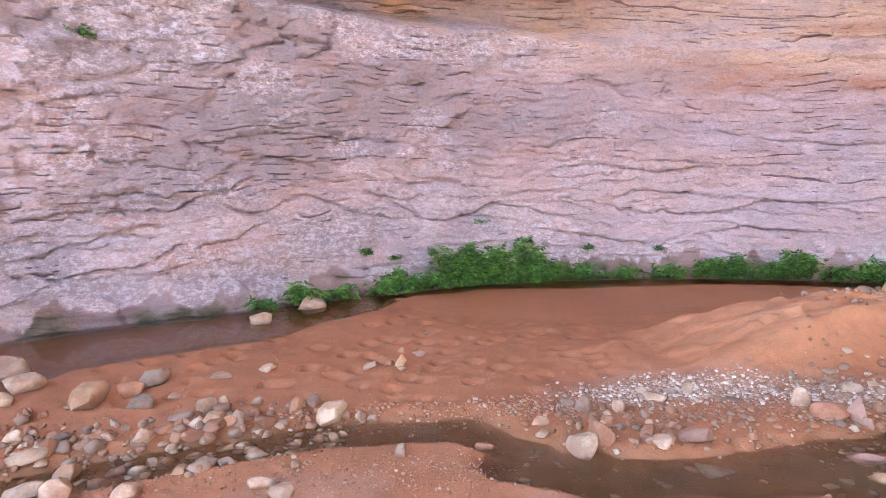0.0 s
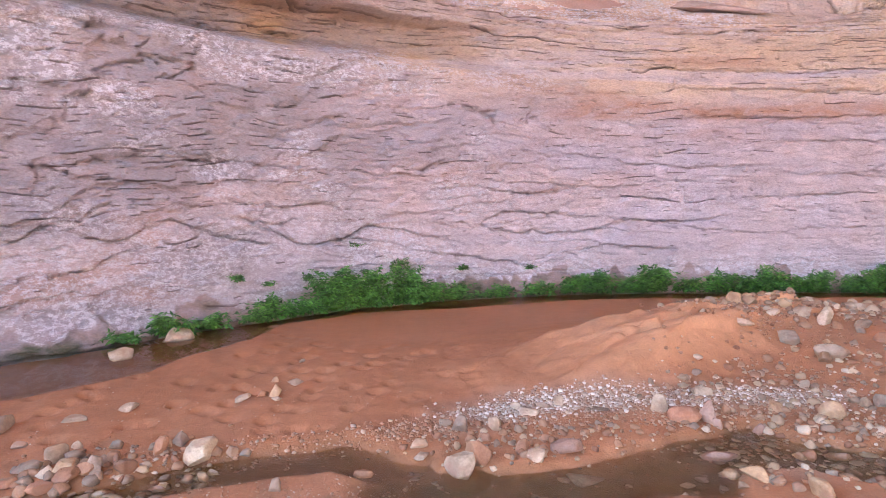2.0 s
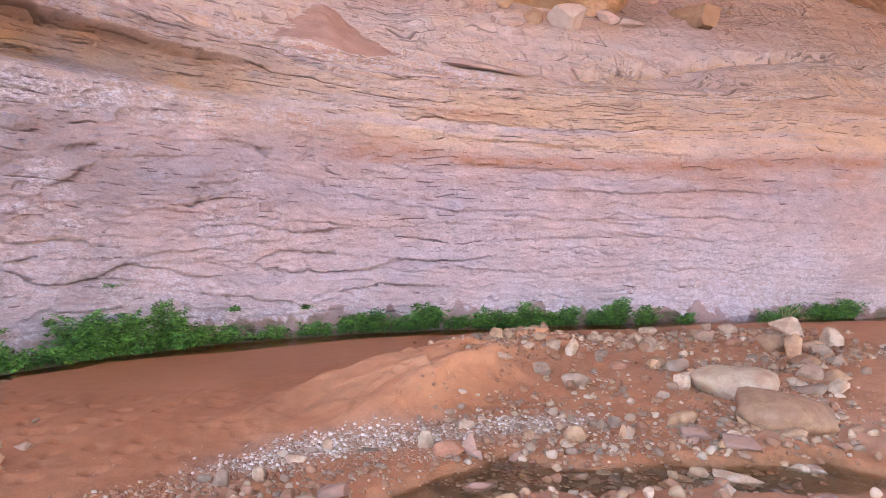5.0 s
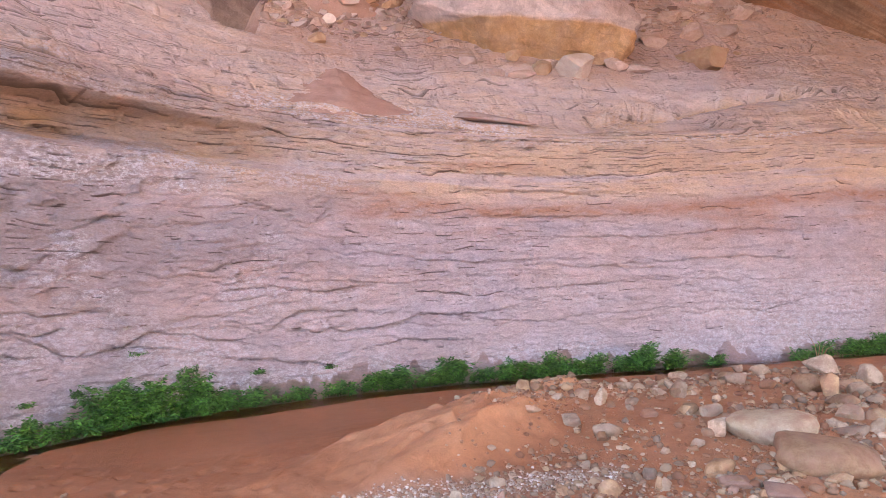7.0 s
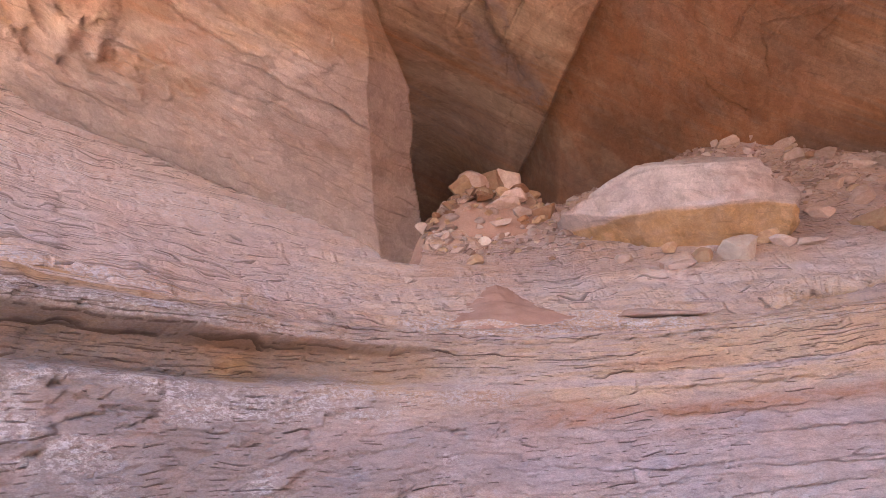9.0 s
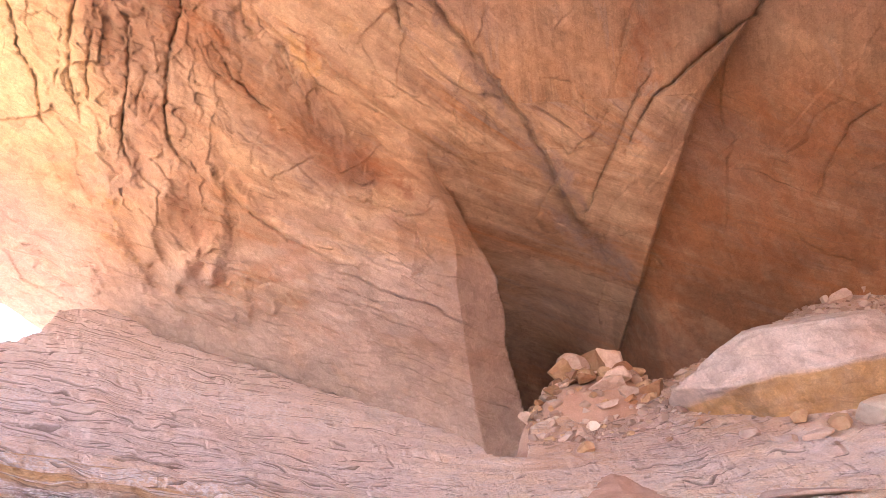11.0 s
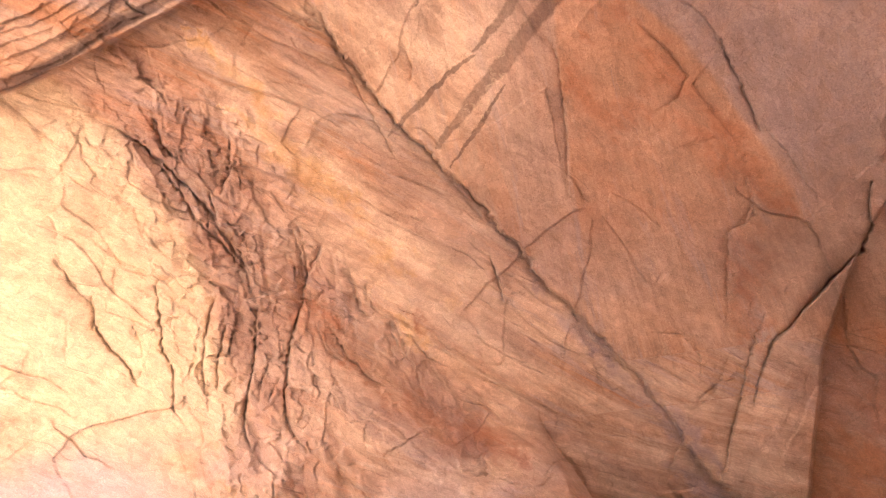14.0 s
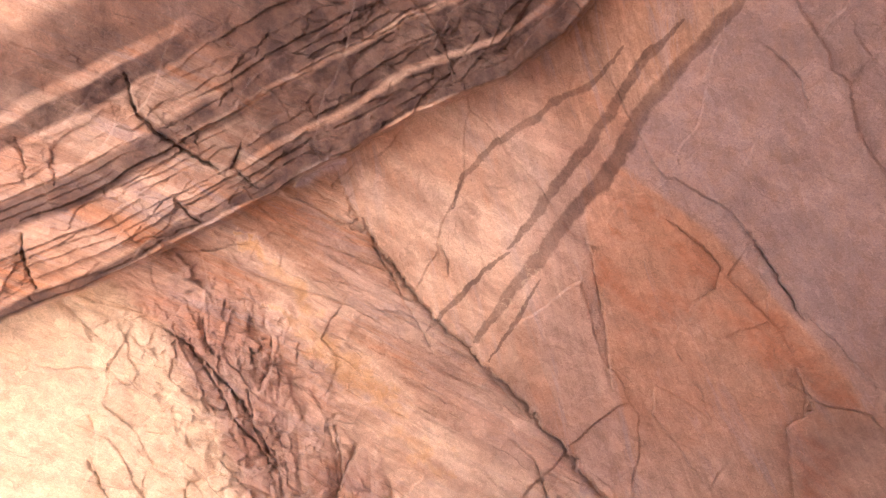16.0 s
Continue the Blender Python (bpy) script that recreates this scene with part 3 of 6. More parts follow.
    me = grid_mesh("wall_cliff", X, Y, Hb, MAT_CLIFF, (ochre, pale, dark), (rust, grey, moss), flow=(S, bedv + 0.5 * Bb, dens, wash))
    return tagged(new("wall_cliff", me), "mauve and ochre layered sandstone cliff with a bench above a stream", "cliff", kind="structure")


cliff()


# ---------------------------------------------------------------- the alcove: buttress, back wall and roof
def roof():
    # rows past theta 98 are unseen, added to shut out skylight
    ph, th = np.radians(np.concatenate([np.linspace(-46, -37, 45)[:-1], np.linspace(-37, 42, 850), np.linspace(42, 78, 110)[1:]])), np.radians(np.concatenate([np.linspace(15, 22, 45)[:-1], np.linspace(22, 98, 820), np.linspace(98, 176, 140)[1:]]))
    PH, TH = np.meshgrid(ph, th)
    P, T = np.degrees(PH), np.degrees(TH)
    U, V = PH * 13, TH * 13                          # metres on the rock face, about
    dx, dy, dz = np.sin(PH), np.cos(PH) * np.cos(TH), np.cos(PH) * np.sin(TH)
    r = 1 / np.sqrt((dx / 24) ** 2 + (np.where(dy > 0, dy / 21, dy / 16)) ** 2 + (dz / 12.5) ** 2)
    # the buttress, up to its upright corner, and the recess beyond
    edge = np.interp(T, (15, 19.4, 23.6, 28, 32, 36.5, 41, 46), (8.2, 7.8, 7.2, 7.0, 6.7, 6.8, 5.8, 4.0))
    edge_r = np.interp(T, (15, 18.5, 22.3, 26, 30, 33.3, 35.9, 39.1, 44), (11.3, 11.1, 11.1, 10.4, 10.2, 10.1, 8.8, 7.3, 5.0))
    top = smooth(0, -12, T - np.interp(P, (-40, -25, -10, 0, 8, 20), (66, 62, 56, 49, 44, 42)))
    wob = 0.3 * fbm(U * 0.3, V * 1.6, 4, 5)
    front = smooth(-34, 6, P)
    on = P < edge_r + wob
    r = r - top * front * 3.4 * on + top * 1.3 * np.clip((P - edge - 0.5 * wob) / np.maximum(edge_r - edge, 0.3), 0, 1) * on
    r = r + (5.0 * np.exp(-((P - 12.5) / 4.0) ** 2 - ((T - 25) / 6) ** 2) + 3.0 * smooth(42, 25, T) * smooth(23, 19, P)) * ~on
    # hanging drip shapes at the head of the buttress
    for amp, wid, *knots in ((0.55, 0.8, -15.9, 43.2, -16.9, 40.9, -17.7, 38.7, -18, 36.4), (0.6, 0.8, -13, 44.4, -12.4, 42, -12.2, 39.2, -12.8, 36.9, -13.4, 34.6),
                            (0.5, 0.7, -14.2, 37.5, -15.4, 36.2, -16.1, 34.4), (0.4, 0.6, -10.7, 34.9, -11.1, 33.1, -10.7, 31.6), (0.35, 0.6, -9.2, 34.3, -8.8, 31.7),
                            (0.35, 0.45, -20.6, 46.6, -20.1, 43, -20, 41.6), (0.4, 0.5, -21, 39.4, -19.7, 38.6, -18.8, 36.9, -18, 35), (0.3, 0.6, -26.1, 38.9, -25.5, 37),
                            (0.3, 0.6, -22.3, 36.8, -21.5, 34.4), (-0.12, 1.1, -14.5, 41.7, -15, 38.5, -16, 36), (-0.4, 0.7, -13, 37.4, -12.3, 34.6), (-0.4, 0.9, -18.2, 48.7, -17.7, 45.1, -17.7, 42.8)):
        r = r - amp * 0.36 * line_mask(P, T, knots, wid * 1.15, 0.35, int(abs(knots[0]) * 10))
    drip = np.exp(-((P + 17) / 6) ** 2 - ((T - 38) / 5) ** 2)
    r = r - drip * (0.15 + 0.42 * fbm(U * 1.3 + V * 0.5, V * 0.25, 3, 17, 0.45, ridged=True) + 0.05 * fbm(U * 3, V * 1.2, 3, 20))
    # the cracked rust bed overhangs the face of the buttress
    RUST_EDGE = (-12.4, 55.5, -9.5, 51.3, -8, 48.6, -5.2, 44.8, -3.1, 42.8, -1.8, 40.9, 1.4, 40, 3.7, 38.9, 5.5, 39.9, 6.7, 40.8)
    de, we, se = along(P, T, RUST_EDGE, 0.5, 77)
    r = r - 0.09 * smooth(-0.1, 0.12, -se * de) * np.exp(-de / 2.6) * np.clip(6 * we * (1 - we), 0, 1)
    # the fold that runs down to the buttress's corner
    fold = np.interp(P, (-40, -20, -12.4, -8.4, -3, 6), (50, 46, 44.3, 39, 35.8, 33.2)) + 0.6 * fbm(U * 0.5, V * 0, 3, 18)
    r = r - 0.35 * smooth(-2.0, 0.3, fold - T) * smooth(9, 3, fold - T) * smooth(10, 4, P) * 0.8
    # the slab edge right of the recess
    slab = np.interp(T, (20, 29.3, 40.1, 46.3, 55.5, 64), (17, 20.8, 24.6, 26.3, 30.6, 36))
    off = P - slab + 0.25 * fbm(V, U * 0.2, 3, 8)
    r = r + 0.9 * smooth(-0.12, 0.12, off) * smooth(62, 46, T) * smooth(44, 34, P)
    r = r - 0.35 * np.exp(-((off + 2.5) / 2.2) ** 2) * smooth(60, 50, T)
    # the broken lip overhead, with the varnished layers beyond it
    lip = np.interp(P, (-56, -35.7, -31, -20, -13.4, -9, -2.4, 5.4, 10.3, 12.7, 20, 66), (66, 75.4, 77, 80.7, 83.4, 84.6, 87.3, 88.8, 91.6, 93.8, 103, 130))
    u = T - lip + 0.45 * fbm(U * 0.8, V * 0.8, 5, 9, 0.65)
    r = r - 0.6 * smooth(-0.15, 0.35, u)
    q = (u + 0.9 * fbm(U * 0.25, V * 0.35, 4, 10)) / 2.6
    f = q - np.floor(q)
    live = smooth(-0.3, 0.2, fbm(U * 0.35, np.floor(q) * 3.7, 3, 19)) * smooth(14, -6, P)
    r = r - np.where(u > 0.3, live * 0.07 * (1 - f) ** 1.5, 0) * smooth(15, 8, u)
    q = (u + 0.7 * fbm(U * 0.5, V * 0.5, 4, 28)) / 0.8
    f = q - np.floor(q)
    live = smooth(-0.1, 0.2, fbm(U * 0.6, np.floor(q) * 5.1, 4, 29)) * smooth(14, -6, P)
    r = r - np.where(u > 0.3, live * 0.035 * (1 - f) ** 2, 0) * smooth(15, 8, u)
    _, _, cid = cells(U * 0.8 + 0.5 * fbm(U, V, 4, 351), (u + 0.9 * fbm(U * 0.25, V * 0.35, 4, 10)) * 0.42 + 0.25 * fbm(U * 1.3, V * 1.3, 4, 352), 353)
    _, _, cid2 = cells(U * 2.1 + 0.5 * fbm(U * 2, V * 2, 3, 354), u * 0.9 + 0.3 * fbm(U * 2, V * 2, 3, 355), 356)
    r = r - smooth(0.2, 0.5, u) * smooth(20, 10, u) * (0.09 * (cid - 0.5) + 0.045 * (cid2 - 0.5))
    # relief: broad swells, diagonal bedding, and shallow spalled plates
    r = r + 0.40 * fbm(U * 0.16, V * 0.16, 4, 1) + 0.10 * fbm(U * 0.6, V * 0.6, 4, 2)
    turn = smooth(15, 22, P + 2 * fbm(U * 0.3, V * 0.3, 3, 23))    # the beds run down to the right, and down to the left beyond the slab
    high = smooth(36, 46, T) * smooth(0.6, -0.2, u)
    ac, al = U * 0.6 + V * 0.8, U * 0.8 - V * 0.6

    # right of the long ledge the roof is smooth
    LEDGE = (-9.2, 81.8, -8.0, 78.5, -4.8, 72.0, -0.4, 66.1, 2.9, 61.8, 7.5, 54.5, 12.3, 47.9, 15.4, 42.2, 16.4, 39.0, 18.9, 35.6, 21.0, 32.4)
    dl, wl, sl = along(P, T, LEDGE, 0.5, 71)
    beyond = smooth(-0.2, 0.4, -sl * dl) * smooth(44, 52, T) * smooth(0.3, -0.3, u)

    def beds(ac, al, seed0):
        d = 0.10 * fbm(al * 0.3, ac * 1.2, 4, seed0)
        for step, amp, seed in ((1.7, 0.12, seed0 + 1), (0.6, 0.07, seed0 + 2), (0.22, 0.03, seed0 + 3)):
            q = (ac + 0.55 * step * fbm(al * 0.4 / step ** 0.5, ac * 0.5 / step, 4, seed)) / step
            f = q - np.floor(q)
            live = smooth(0.05, 0.4, fbm(al * 0.5 / step ** 0.5, np.floor(q) * 4.1, 3, seed + 40))
            d = d + amp * live * (smooth(0, 0.9, f) * smooth(1.0, 0.95, f) - 0.4)
        return d
    r = r + high * (1 - 0.8 * beyond) * (beds(ac, al, 225) * (1 - turn) + beds(al, ac, 325) * turn)
    rough = np.exp(-((P - np.interp(T, (36, 50, 62, 76), (-16, -17, -18, -23))) / 5.5) ** 2) * smooth(80, 70, T) * smooth(36, 44, T)
    rough = np.maximum(rough, 0.9 * line_mask(P, T, (-23.6, 80.1, -18.9, 66.9, -14.5, 61.0, -8.8, 54.4, -3.0, 47.0, -0.0, 41.3), 2.0, 1.5, 64))
    f1, f2, cid = cells(U * 2.2 + 0.6 * fbm(U, V, 3, 4), V * 1.1 + 0.6 * fbm(U + 9, V, 3, 4), 6)
    _, _, cid2 = cells(U * 4.5 + V * 1.5 + 0.8 * fbm(U * 2, V * 2, 3, 56), V * 2.6 + 0.8 * fbm(U * 2 + 9, V * 2, 3, 57), 58)
    r = r + rough * (0.15 * (cid2 - 0.5) + 0.20 * (cid - 0.5) + 0.08 * fbm(U * 3, V * 1.8, 4, 27) + 0.05 * fbm(U * 4, V * 0.9, 3, 24, ridged=True))
    f1, f2, cid = cells(U * 0.45 + 0.16 * fbm(U * 0.6, V * 0.6, 4, 41), V * 0.3 + 0.16 * fbm(U * 0.6 + 9, V * 0.6, 4, 42), 43)
    r = r + 0.11 * (cid - 0.5) * smooth(30, 40, T)
    f1, f2, cid = cells(U * 1.2 + V * 0.4 + 0.2 * fbm(U, V, 3, 46), V * 0.8 + 0.2 * fbm(U + 9, V, 3, 47), 48)
    r = r + 0.07 * (cid - 0.5) * smooth(-0.2, 0.3, fbm(U * 0.4, V * 0.4, 3, 49))
    lowpart = smooth(40, 33, T) * on
    for step, amp, seed in ((0.62, 0.07, 341), (0.23, 0.04, 342), (0.09, 0.018, 343)):
        q = (V + 0.45 * U + 0.6 * step * fbm(U * 0.5 / step ** 0.5, V * 0.4 / step, 4, seed)) / step
        f = q - np.floor(q)
        live = smooth(-0.1, 0.25, fbm(U * 0.5 / step ** 0.5, np.floor(q) * 3.3, 4, seed + 9))
        r = r - lowpart * amp * live * (1 - f) ** 2 * smooth(24, 29, T + 0.5 * P + 2)
    r = r + lowpart * (0.06 * fbm(U * 0.5, V * 2.2 + U * 0.5, 5, 45) + 0.035 * fbm(U * 2, V * 9 + U, 4, 44))
    # thin plates that split along the beds, with broken ends
    wa, wc = 0.35 * fbm(U * 0.7, V * 0.7, 4, 51, 0.65), 0.35 * fbm(U * 0.7 + 30, V * 0.7, 4, 52, 0.65)
    for a1, c1, amp, seed1 in ((0.45, 1.3, 0.06, 53), (1.1, 3.0, 0.03, 54), (2.4, 5.5, 0.016, 55)):
        _, _, cid = cells(np.where(P < 18, al, ac) * a1 + wa * (0.6 + a1 * 0.5), np.where(P < 18, ac, al) * c1 + wc * (0.6 + c1 * 0.5), seed1)
        r = r + amp * (cid - 0.5) * smooth(-0.25, 0.25, fbm(U * 0.35, V * 0.35, 3, seed1 + 10) + 0.2) * np.where(on, smooth(26, 40, T), smooth(16, 22, T)) * (1 - 0.7 * beyond)
    cut, step_d, seed = np.zeros_like(r), np.zeros_like(r), 0

    PW, TW = P + 0.16 * fbm(P * 2.1, T * 2.1, 4, 301, 0.6), T + 0.16 * fbm(P * 2.1 + 50, T * 2.1, 4, 302, 0.6)

    def crack(width, depth, *knots):
        """A narrow open crack, one side a little proud of the other."""
        nonlocal cut, step_d, seed
        seed += 1
        kx, ky = np.array(knots[0::2]), np.array(knots[1::2])
        sel = (P > kx.min() - 1.5) & (P < kx.max() + 1.5) & (T > ky.min() - 1.5) & (T < ky.max() + 1.5)
        d, w, side = along(PW[sel], TW[sel], knots, 0.2, seed + 200)
        width, depth = width * 0.66, depth * (0.66 if depth > 0.24 else 0.42)
        live = np.clip(5 * w * (1 - w), 0, 1) ** 0.5
        wid = width * (0.45 + 0.55 * live) * (0.85 + 0.45 * vnoise(w * 11, w * 0, seed))
        cut[sel] = np.maximum(cut[sel], np.exp(-(d / wid) ** 2) * depth * (0.25 + 0.75 * live))
        step_d[sel] += (0.5 + 0.5 * side) * np.exp(-d / (6 * width)) * live * smooth(0.0, 1.0, d / width) * depth * 0.6

    crack(0.17, 0.45, -25.3, 73.1, -23.2, 70.8, -20.8, 67.3, -19.6, 65.1, -18.4, 62.3, -17.2, 59.3)
    crack(0.12, 0.3, -23.2, 70.8, -21.9, 67.9, -20.6, 64.5, -19.1, 62.2, -17.4, 59.4, -17.1, 56.7)
    crack(0.11, 0.32, -30.7, 62.6, -30, 60.4, -28.7, 58.2, -28.8, 56.3, -27.8, 54.2, -26.6, 52.3, -26.2, 50.6)
    crack(0.1, 0.25, -28.8, 59.2, -28.8, 58, -28.9, 56.3)
    crack(0.09, 0.18, -26.5, 56.9, -25.9, 54.9, -25.6, 53.1, -26.4, 51.1)
    crack(0.12, 0.35, -24.3, 59.4, -24.3, 56.5, -24.3, 53.6, -23.6, 51.6, -23.8, 48.5)
    crack(0.12, 0.3, -20.1, 57.8, -21, 55.1, -21.6, 51.8, -21.4, 49.8)
    crack(0.1, 0.25, -19.5, 55.3, -20.3, 52.6, -20.6, 49.7)
    crack(0.09, 0.22, -21.3, 55.6, -22.2, 52.8, -22.5, 50.9)
    crack(0.14, 0.4, -17, 56.4, -17.4, 53.6, -18, 50.3, -18.8, 46.6, -18.4, 44.6)
    crack(0.15, 0.4, -11.1, 60.9, -12.6, 58.7, -13.4, 55.9, -14.5, 53.2, -15.5, 49, -15.5, 46.6, -14.1, 44)
    crack(0.09, 0.22, -16.2, 52.2, -17.1, 50.2, -17.6, 48.3)
    crack(0.09, 0.2, -15.8, 50.2, -16.8, 48.2)
    crack(0.1, 0.24, -13.3, 62.6, -13, 60.2, -13, 57.8)
    crack(0.1, 0.22, -9.2, 58.2, -8.8, 56.8, -8.7, 55.3, -8.2, 54.2)
    crack(0.11, 0.28, -11.4, 54, -10.1, 51.1, -8.5, 49.2, -7.3, 48.4)
    crack(0.1, 0.22, -22.1, 74.5, -22.4, 72.4, -21.6, 71)
    crack(0.1, 0.24, -17, 70.8, -17.2, 69.1, -17.9, 67.8)
    crack(0.1, 0.24, -17.4, 63.6, -17.1, 61.2, -16.7, 59)
    crack(0.09, 0.2, -6.5, 53.6, -6.1, 52.1, -5.5, 50.5)
    crack(0.09, 0.18, -12.5, 54.4, -11.7, 51.8, -9.8, 50.1)
    crack(0.09, 0.18, -4.8, 52.4, -3.6, 50.3, -1.8, 49.1)
    crack(0.09, 0.16, -19.9, 73.3, -19, 71.9)
    crack(0.09, 0.16, -30.8, 66.8, -30.3, 65.6, -30.4, 64.2)
    crack(0.09, 0.14, -30.4, 58, -30.8, 55.7, -31, 53.3)
    crack(0.12, 0.22, -14.1, 44, -12.7, 44.3, -12, 42.3, -9.5, 39.9, -6.1, 37.2, -2.4, 35.1)
    crack(0.09, 0.15, -8.3, 42.8, -4.3, 44.6)
    crack(0.12, 0.16, 0.2, 64.8, 1.8, 62.5, 2.7, 60.9)
    crack(0.12, 0.14, 4.6, 58.4, 6.6, 55.2, 8.7, 52.6, 10.2, 50, 12.2, 47.3, 14.1, 44.9, 15.3, 42.6)
    crack(0.11, 0.25, 2.7, 58.1, 3.2, 56.2, 3.4, 54)
    crack(0.11, 0.22, 15.9, 42, 14.7, 39.9, 13.7, 38.2)
    crack(0.12, 0.2, 15.6, 40.2, 16.6, 38.7, 17.9, 36.9)
    crack(0.16, 0.45, 31.4, 60.1, 31.1, 56.9, 30.3, 54.7, 28.7, 53, 27, 51.4, 24.9, 49.3, 23.5, 48.1, 22.5, 46.3, 21, 43.2)
    crack(0.12, 0.28, 23.4, 50.5, 21.5, 46.9, 20.2, 43.8, 18.9, 40.7, 17.5, 37.6)
    crack(0.09, 0.18, 20.2, 47.6, 18.4, 44.5, 16.5, 43.4)
    crack(0.1, 0.2, 17, 43.8, 18.8, 45.4, 20.3, 45.4)
    crack(0.09, 0.16, 14.6, 50.1, 17, 49.5, 18, 47.7, 17.9, 45.5)
    crack(0.1, 0.2, 23.5, 61.9, 23.6, 58.4, 21.6, 57.4, 21.1, 53.3, 20.3, 49)
    crack(0.08, 0.14, 10.4, 70.8, 10.3, 66.4, 9.8, 62.4)
    crack(0.08, 0.14, 24.4, 66.7, 26.6, 62.8, 28.3, 58.3)
    crack(0.1, 0.2, 4.5, 39.3, 5.4, 40.6, 6.6, 41, 7.5, 39.4, 7.4, 37.8)
    crack(0.09, 0.16, 9.1, 39.4, 9.7, 38.7, 9.4, 38.2)
    crack(0.1, 0.2, 22.7, 34.6, 23.8, 32.7)
    crack(0.08, 0.14, 9.6, 48.8, 10.3, 45.6)
    crack(0.12, 0.26, 38.8, 46.5, 37, 44.9, 36, 42.2, 35.3, 40.7, 34.9, 38.5)
    crack(0.1, 0.2, 34.7, 46, 34.2, 43.3, 32.9, 42.4)
    crack(0.1, 0.18, 32.9, 36.1, 33.6, 34.6, 35.3, 33.1, 37.3, 32.1)
    crack(0.09, 0.16, 22.6, 35.3, 22.9, 33.3, 23.7, 33)
    crack(0.09, 0.16, 28.5, 34.8, 28.7, 32.7)
    crack(0.1, 0.22, 19, 32.1, 18.1, 30, 18.5, 27.3)
    crack(0.09, 0.16, 3.4, 38.2, 4, 36.2, 5.8, 34.1)
    crack(0.08, 0.12, -0.7, 37.5, -0.3, 36.5, 1.6, 35.9)
    crack(0.1, 0.16, -15.8, 27.3, -13.9, 26.4, -12.7, 26.5, -10.9, 27.3)
    crack(0.1, 0.16, -11, 25.7, -9.8, 27.2, -9.1, 27.3)
    crack(0.1, 0.16, -9.2, 25.1, -7.5, 25.4, -6.5, 26.4)
    crack(0.09, 0.12, -8, 22.7, -5.8, 22.3, -4, 22.6)
    crack(0.09, 0.12, -2.6, 22.9, -1.2, 23.2, -0.1, 22.9)
    crack(0.1, 0.18, -25.7, 34.3, -23.6, 32.8, -21.8, 31.7, -18.8, 28.7, -16.4, 26.9)
    crack(0.1, 0.18, -25, 33.6, -22.5, 32, -20.6, 31.1)
    crack(0.11, 0.25, -22.1, 73.4, -22.1, 71.2, -21.1, 69.1)
    crack(0.11, 0.28, -17.1, 70.9, -17.2, 68.5, -18.5, 66.3)
    crack(0.12, 0.3, -19.4, 66.5, -19, 63.1, -17.6, 61.1, -17.2, 58.3)
    crack(0.1, 0.22, -13, 63.1, -12.6, 60.3, -12.7, 57.3)
    crack(0.09, 0.18, -10.9, 61, -12.3, 59)
    crack(0.09, 0.15, -31.6, 77, -30.4, 74.2, -28.9, 72.2)
    crack(0.09, 0.15, -30.8, 63.3, -30.1, 61.3, -29.3, 59.4)
    crack(0.18, 0.4, -23.8, 94.2, -23.9, 91.4, -22.8, 89.3, -20.7, 87.1, -18.9, 85.3)
    crack(0.11, 0.25, -18.1, 85.2, -16.8, 87.3)
    crack(0.11, 0.25, -17.7, 85.3, -16.2, 83.2)
    crack(0.14, 0.35, -33.3, 82.8, -33.4, 79.8, -33, 77.7)
    crack(0.11, 0.25, -22.7, 83.6, -21, 81.1)
    crack(0.11, 0.22, -32, 90.7, -31.9, 88.3, -32.4, 86.5)
    crack(0.11, 0.2, -30.5, 86.1, -30.3, 88, -30.2, 89.4)
    crack(0.10, 0.2, -7.9, 78.2, -7.1, 75.6, -6.3, 73.3, -5.1, 70, -4.1, 67)
    crack(0.1, 0.22, -7.9, 78.2, -9.5, 78.9)
    crack(0.1, 0.2, 16, 75.8, 17.5, 74.1, 18.9, 72.4, 19.7, 70.9, 19, 69.1, 16.9, 68)
    crack(0.12, 0.26, 22.3, 73.3, 23.1, 70.7, 24, 68, 24.8, 65.2)
    crack(0.1, 0.18, 9.3, 75.7, 10.2, 73.4, 10.3, 70, 10.2, 66.3, 9.9, 61.9)
    crack(0.09, 0.16, -2.2, 76.3, -1.6, 74.7, -1.9, 73.3)
    crack(0.1, 0.2, 23.4, 61.8, 23.6, 59.5, 22.8, 57.9, 21.8, 57.6, 20.7, 52.3)
    crack(0.09, 0.15, 24.9, 88.2, 27, 85.1, 27.5, 81.7)
    crack(0.09, 0.15, 10.1, 89.7, 10.8, 88.6, 10.2, 87.1)
    # the long ledge that runs down across the roof, its edge proud on the left
    live_l = np.clip(8 * wl * (1 - wl), 0, 1)
    r = r - 0.13 * smooth(0.0, 0.18, -sl * dl) * np.exp(-dl / 2.2) * live_l + 0.07 * np.exp(-(dl / 0.15) ** 2) * live_l
    r = r + cut + step_d
    X, Y, Z = CENTRE[0] + r * dx, CENTRE[1] + r * dy, CENTRE[2] + r * dz
    low = np.interp(P, (-60, -30.0, -27.3, -25.4, -24.1, -20, -10), (44.1, 36.1, 33.9, 31.9, 31.2, 24, 10))
    ochre = smooth(0.0, 0.5, fbm(U * 0.25, V * 0.25, 4, 31)) * 0.6 * smooth(30, 38, T)
    rust = smooth(0.15, 0.5, fbm(al * 0.15, ac * 0.6, 5, 32)) * 0.45
    grey = smooth(0.1, 0.6, fbm(al * 0.15, ac * 0.7, 5, 33)) * 0.5
    band = np.zeros_like(r)

    def paint(mask, width, *knots):
        seeds = int(abs(knots[0] * 10)) + 7
        if mask is not band:                         # soft-edged stains; only the twin bands have sharp edges
            np.maximum(mask, 0.95 * line_mask(P, T, knots, width, 1.6, seeds) * smooth(-0.6, 0.1, fbm(al * 0.7, ac * 1.6, 5, seeds)), out=mask)
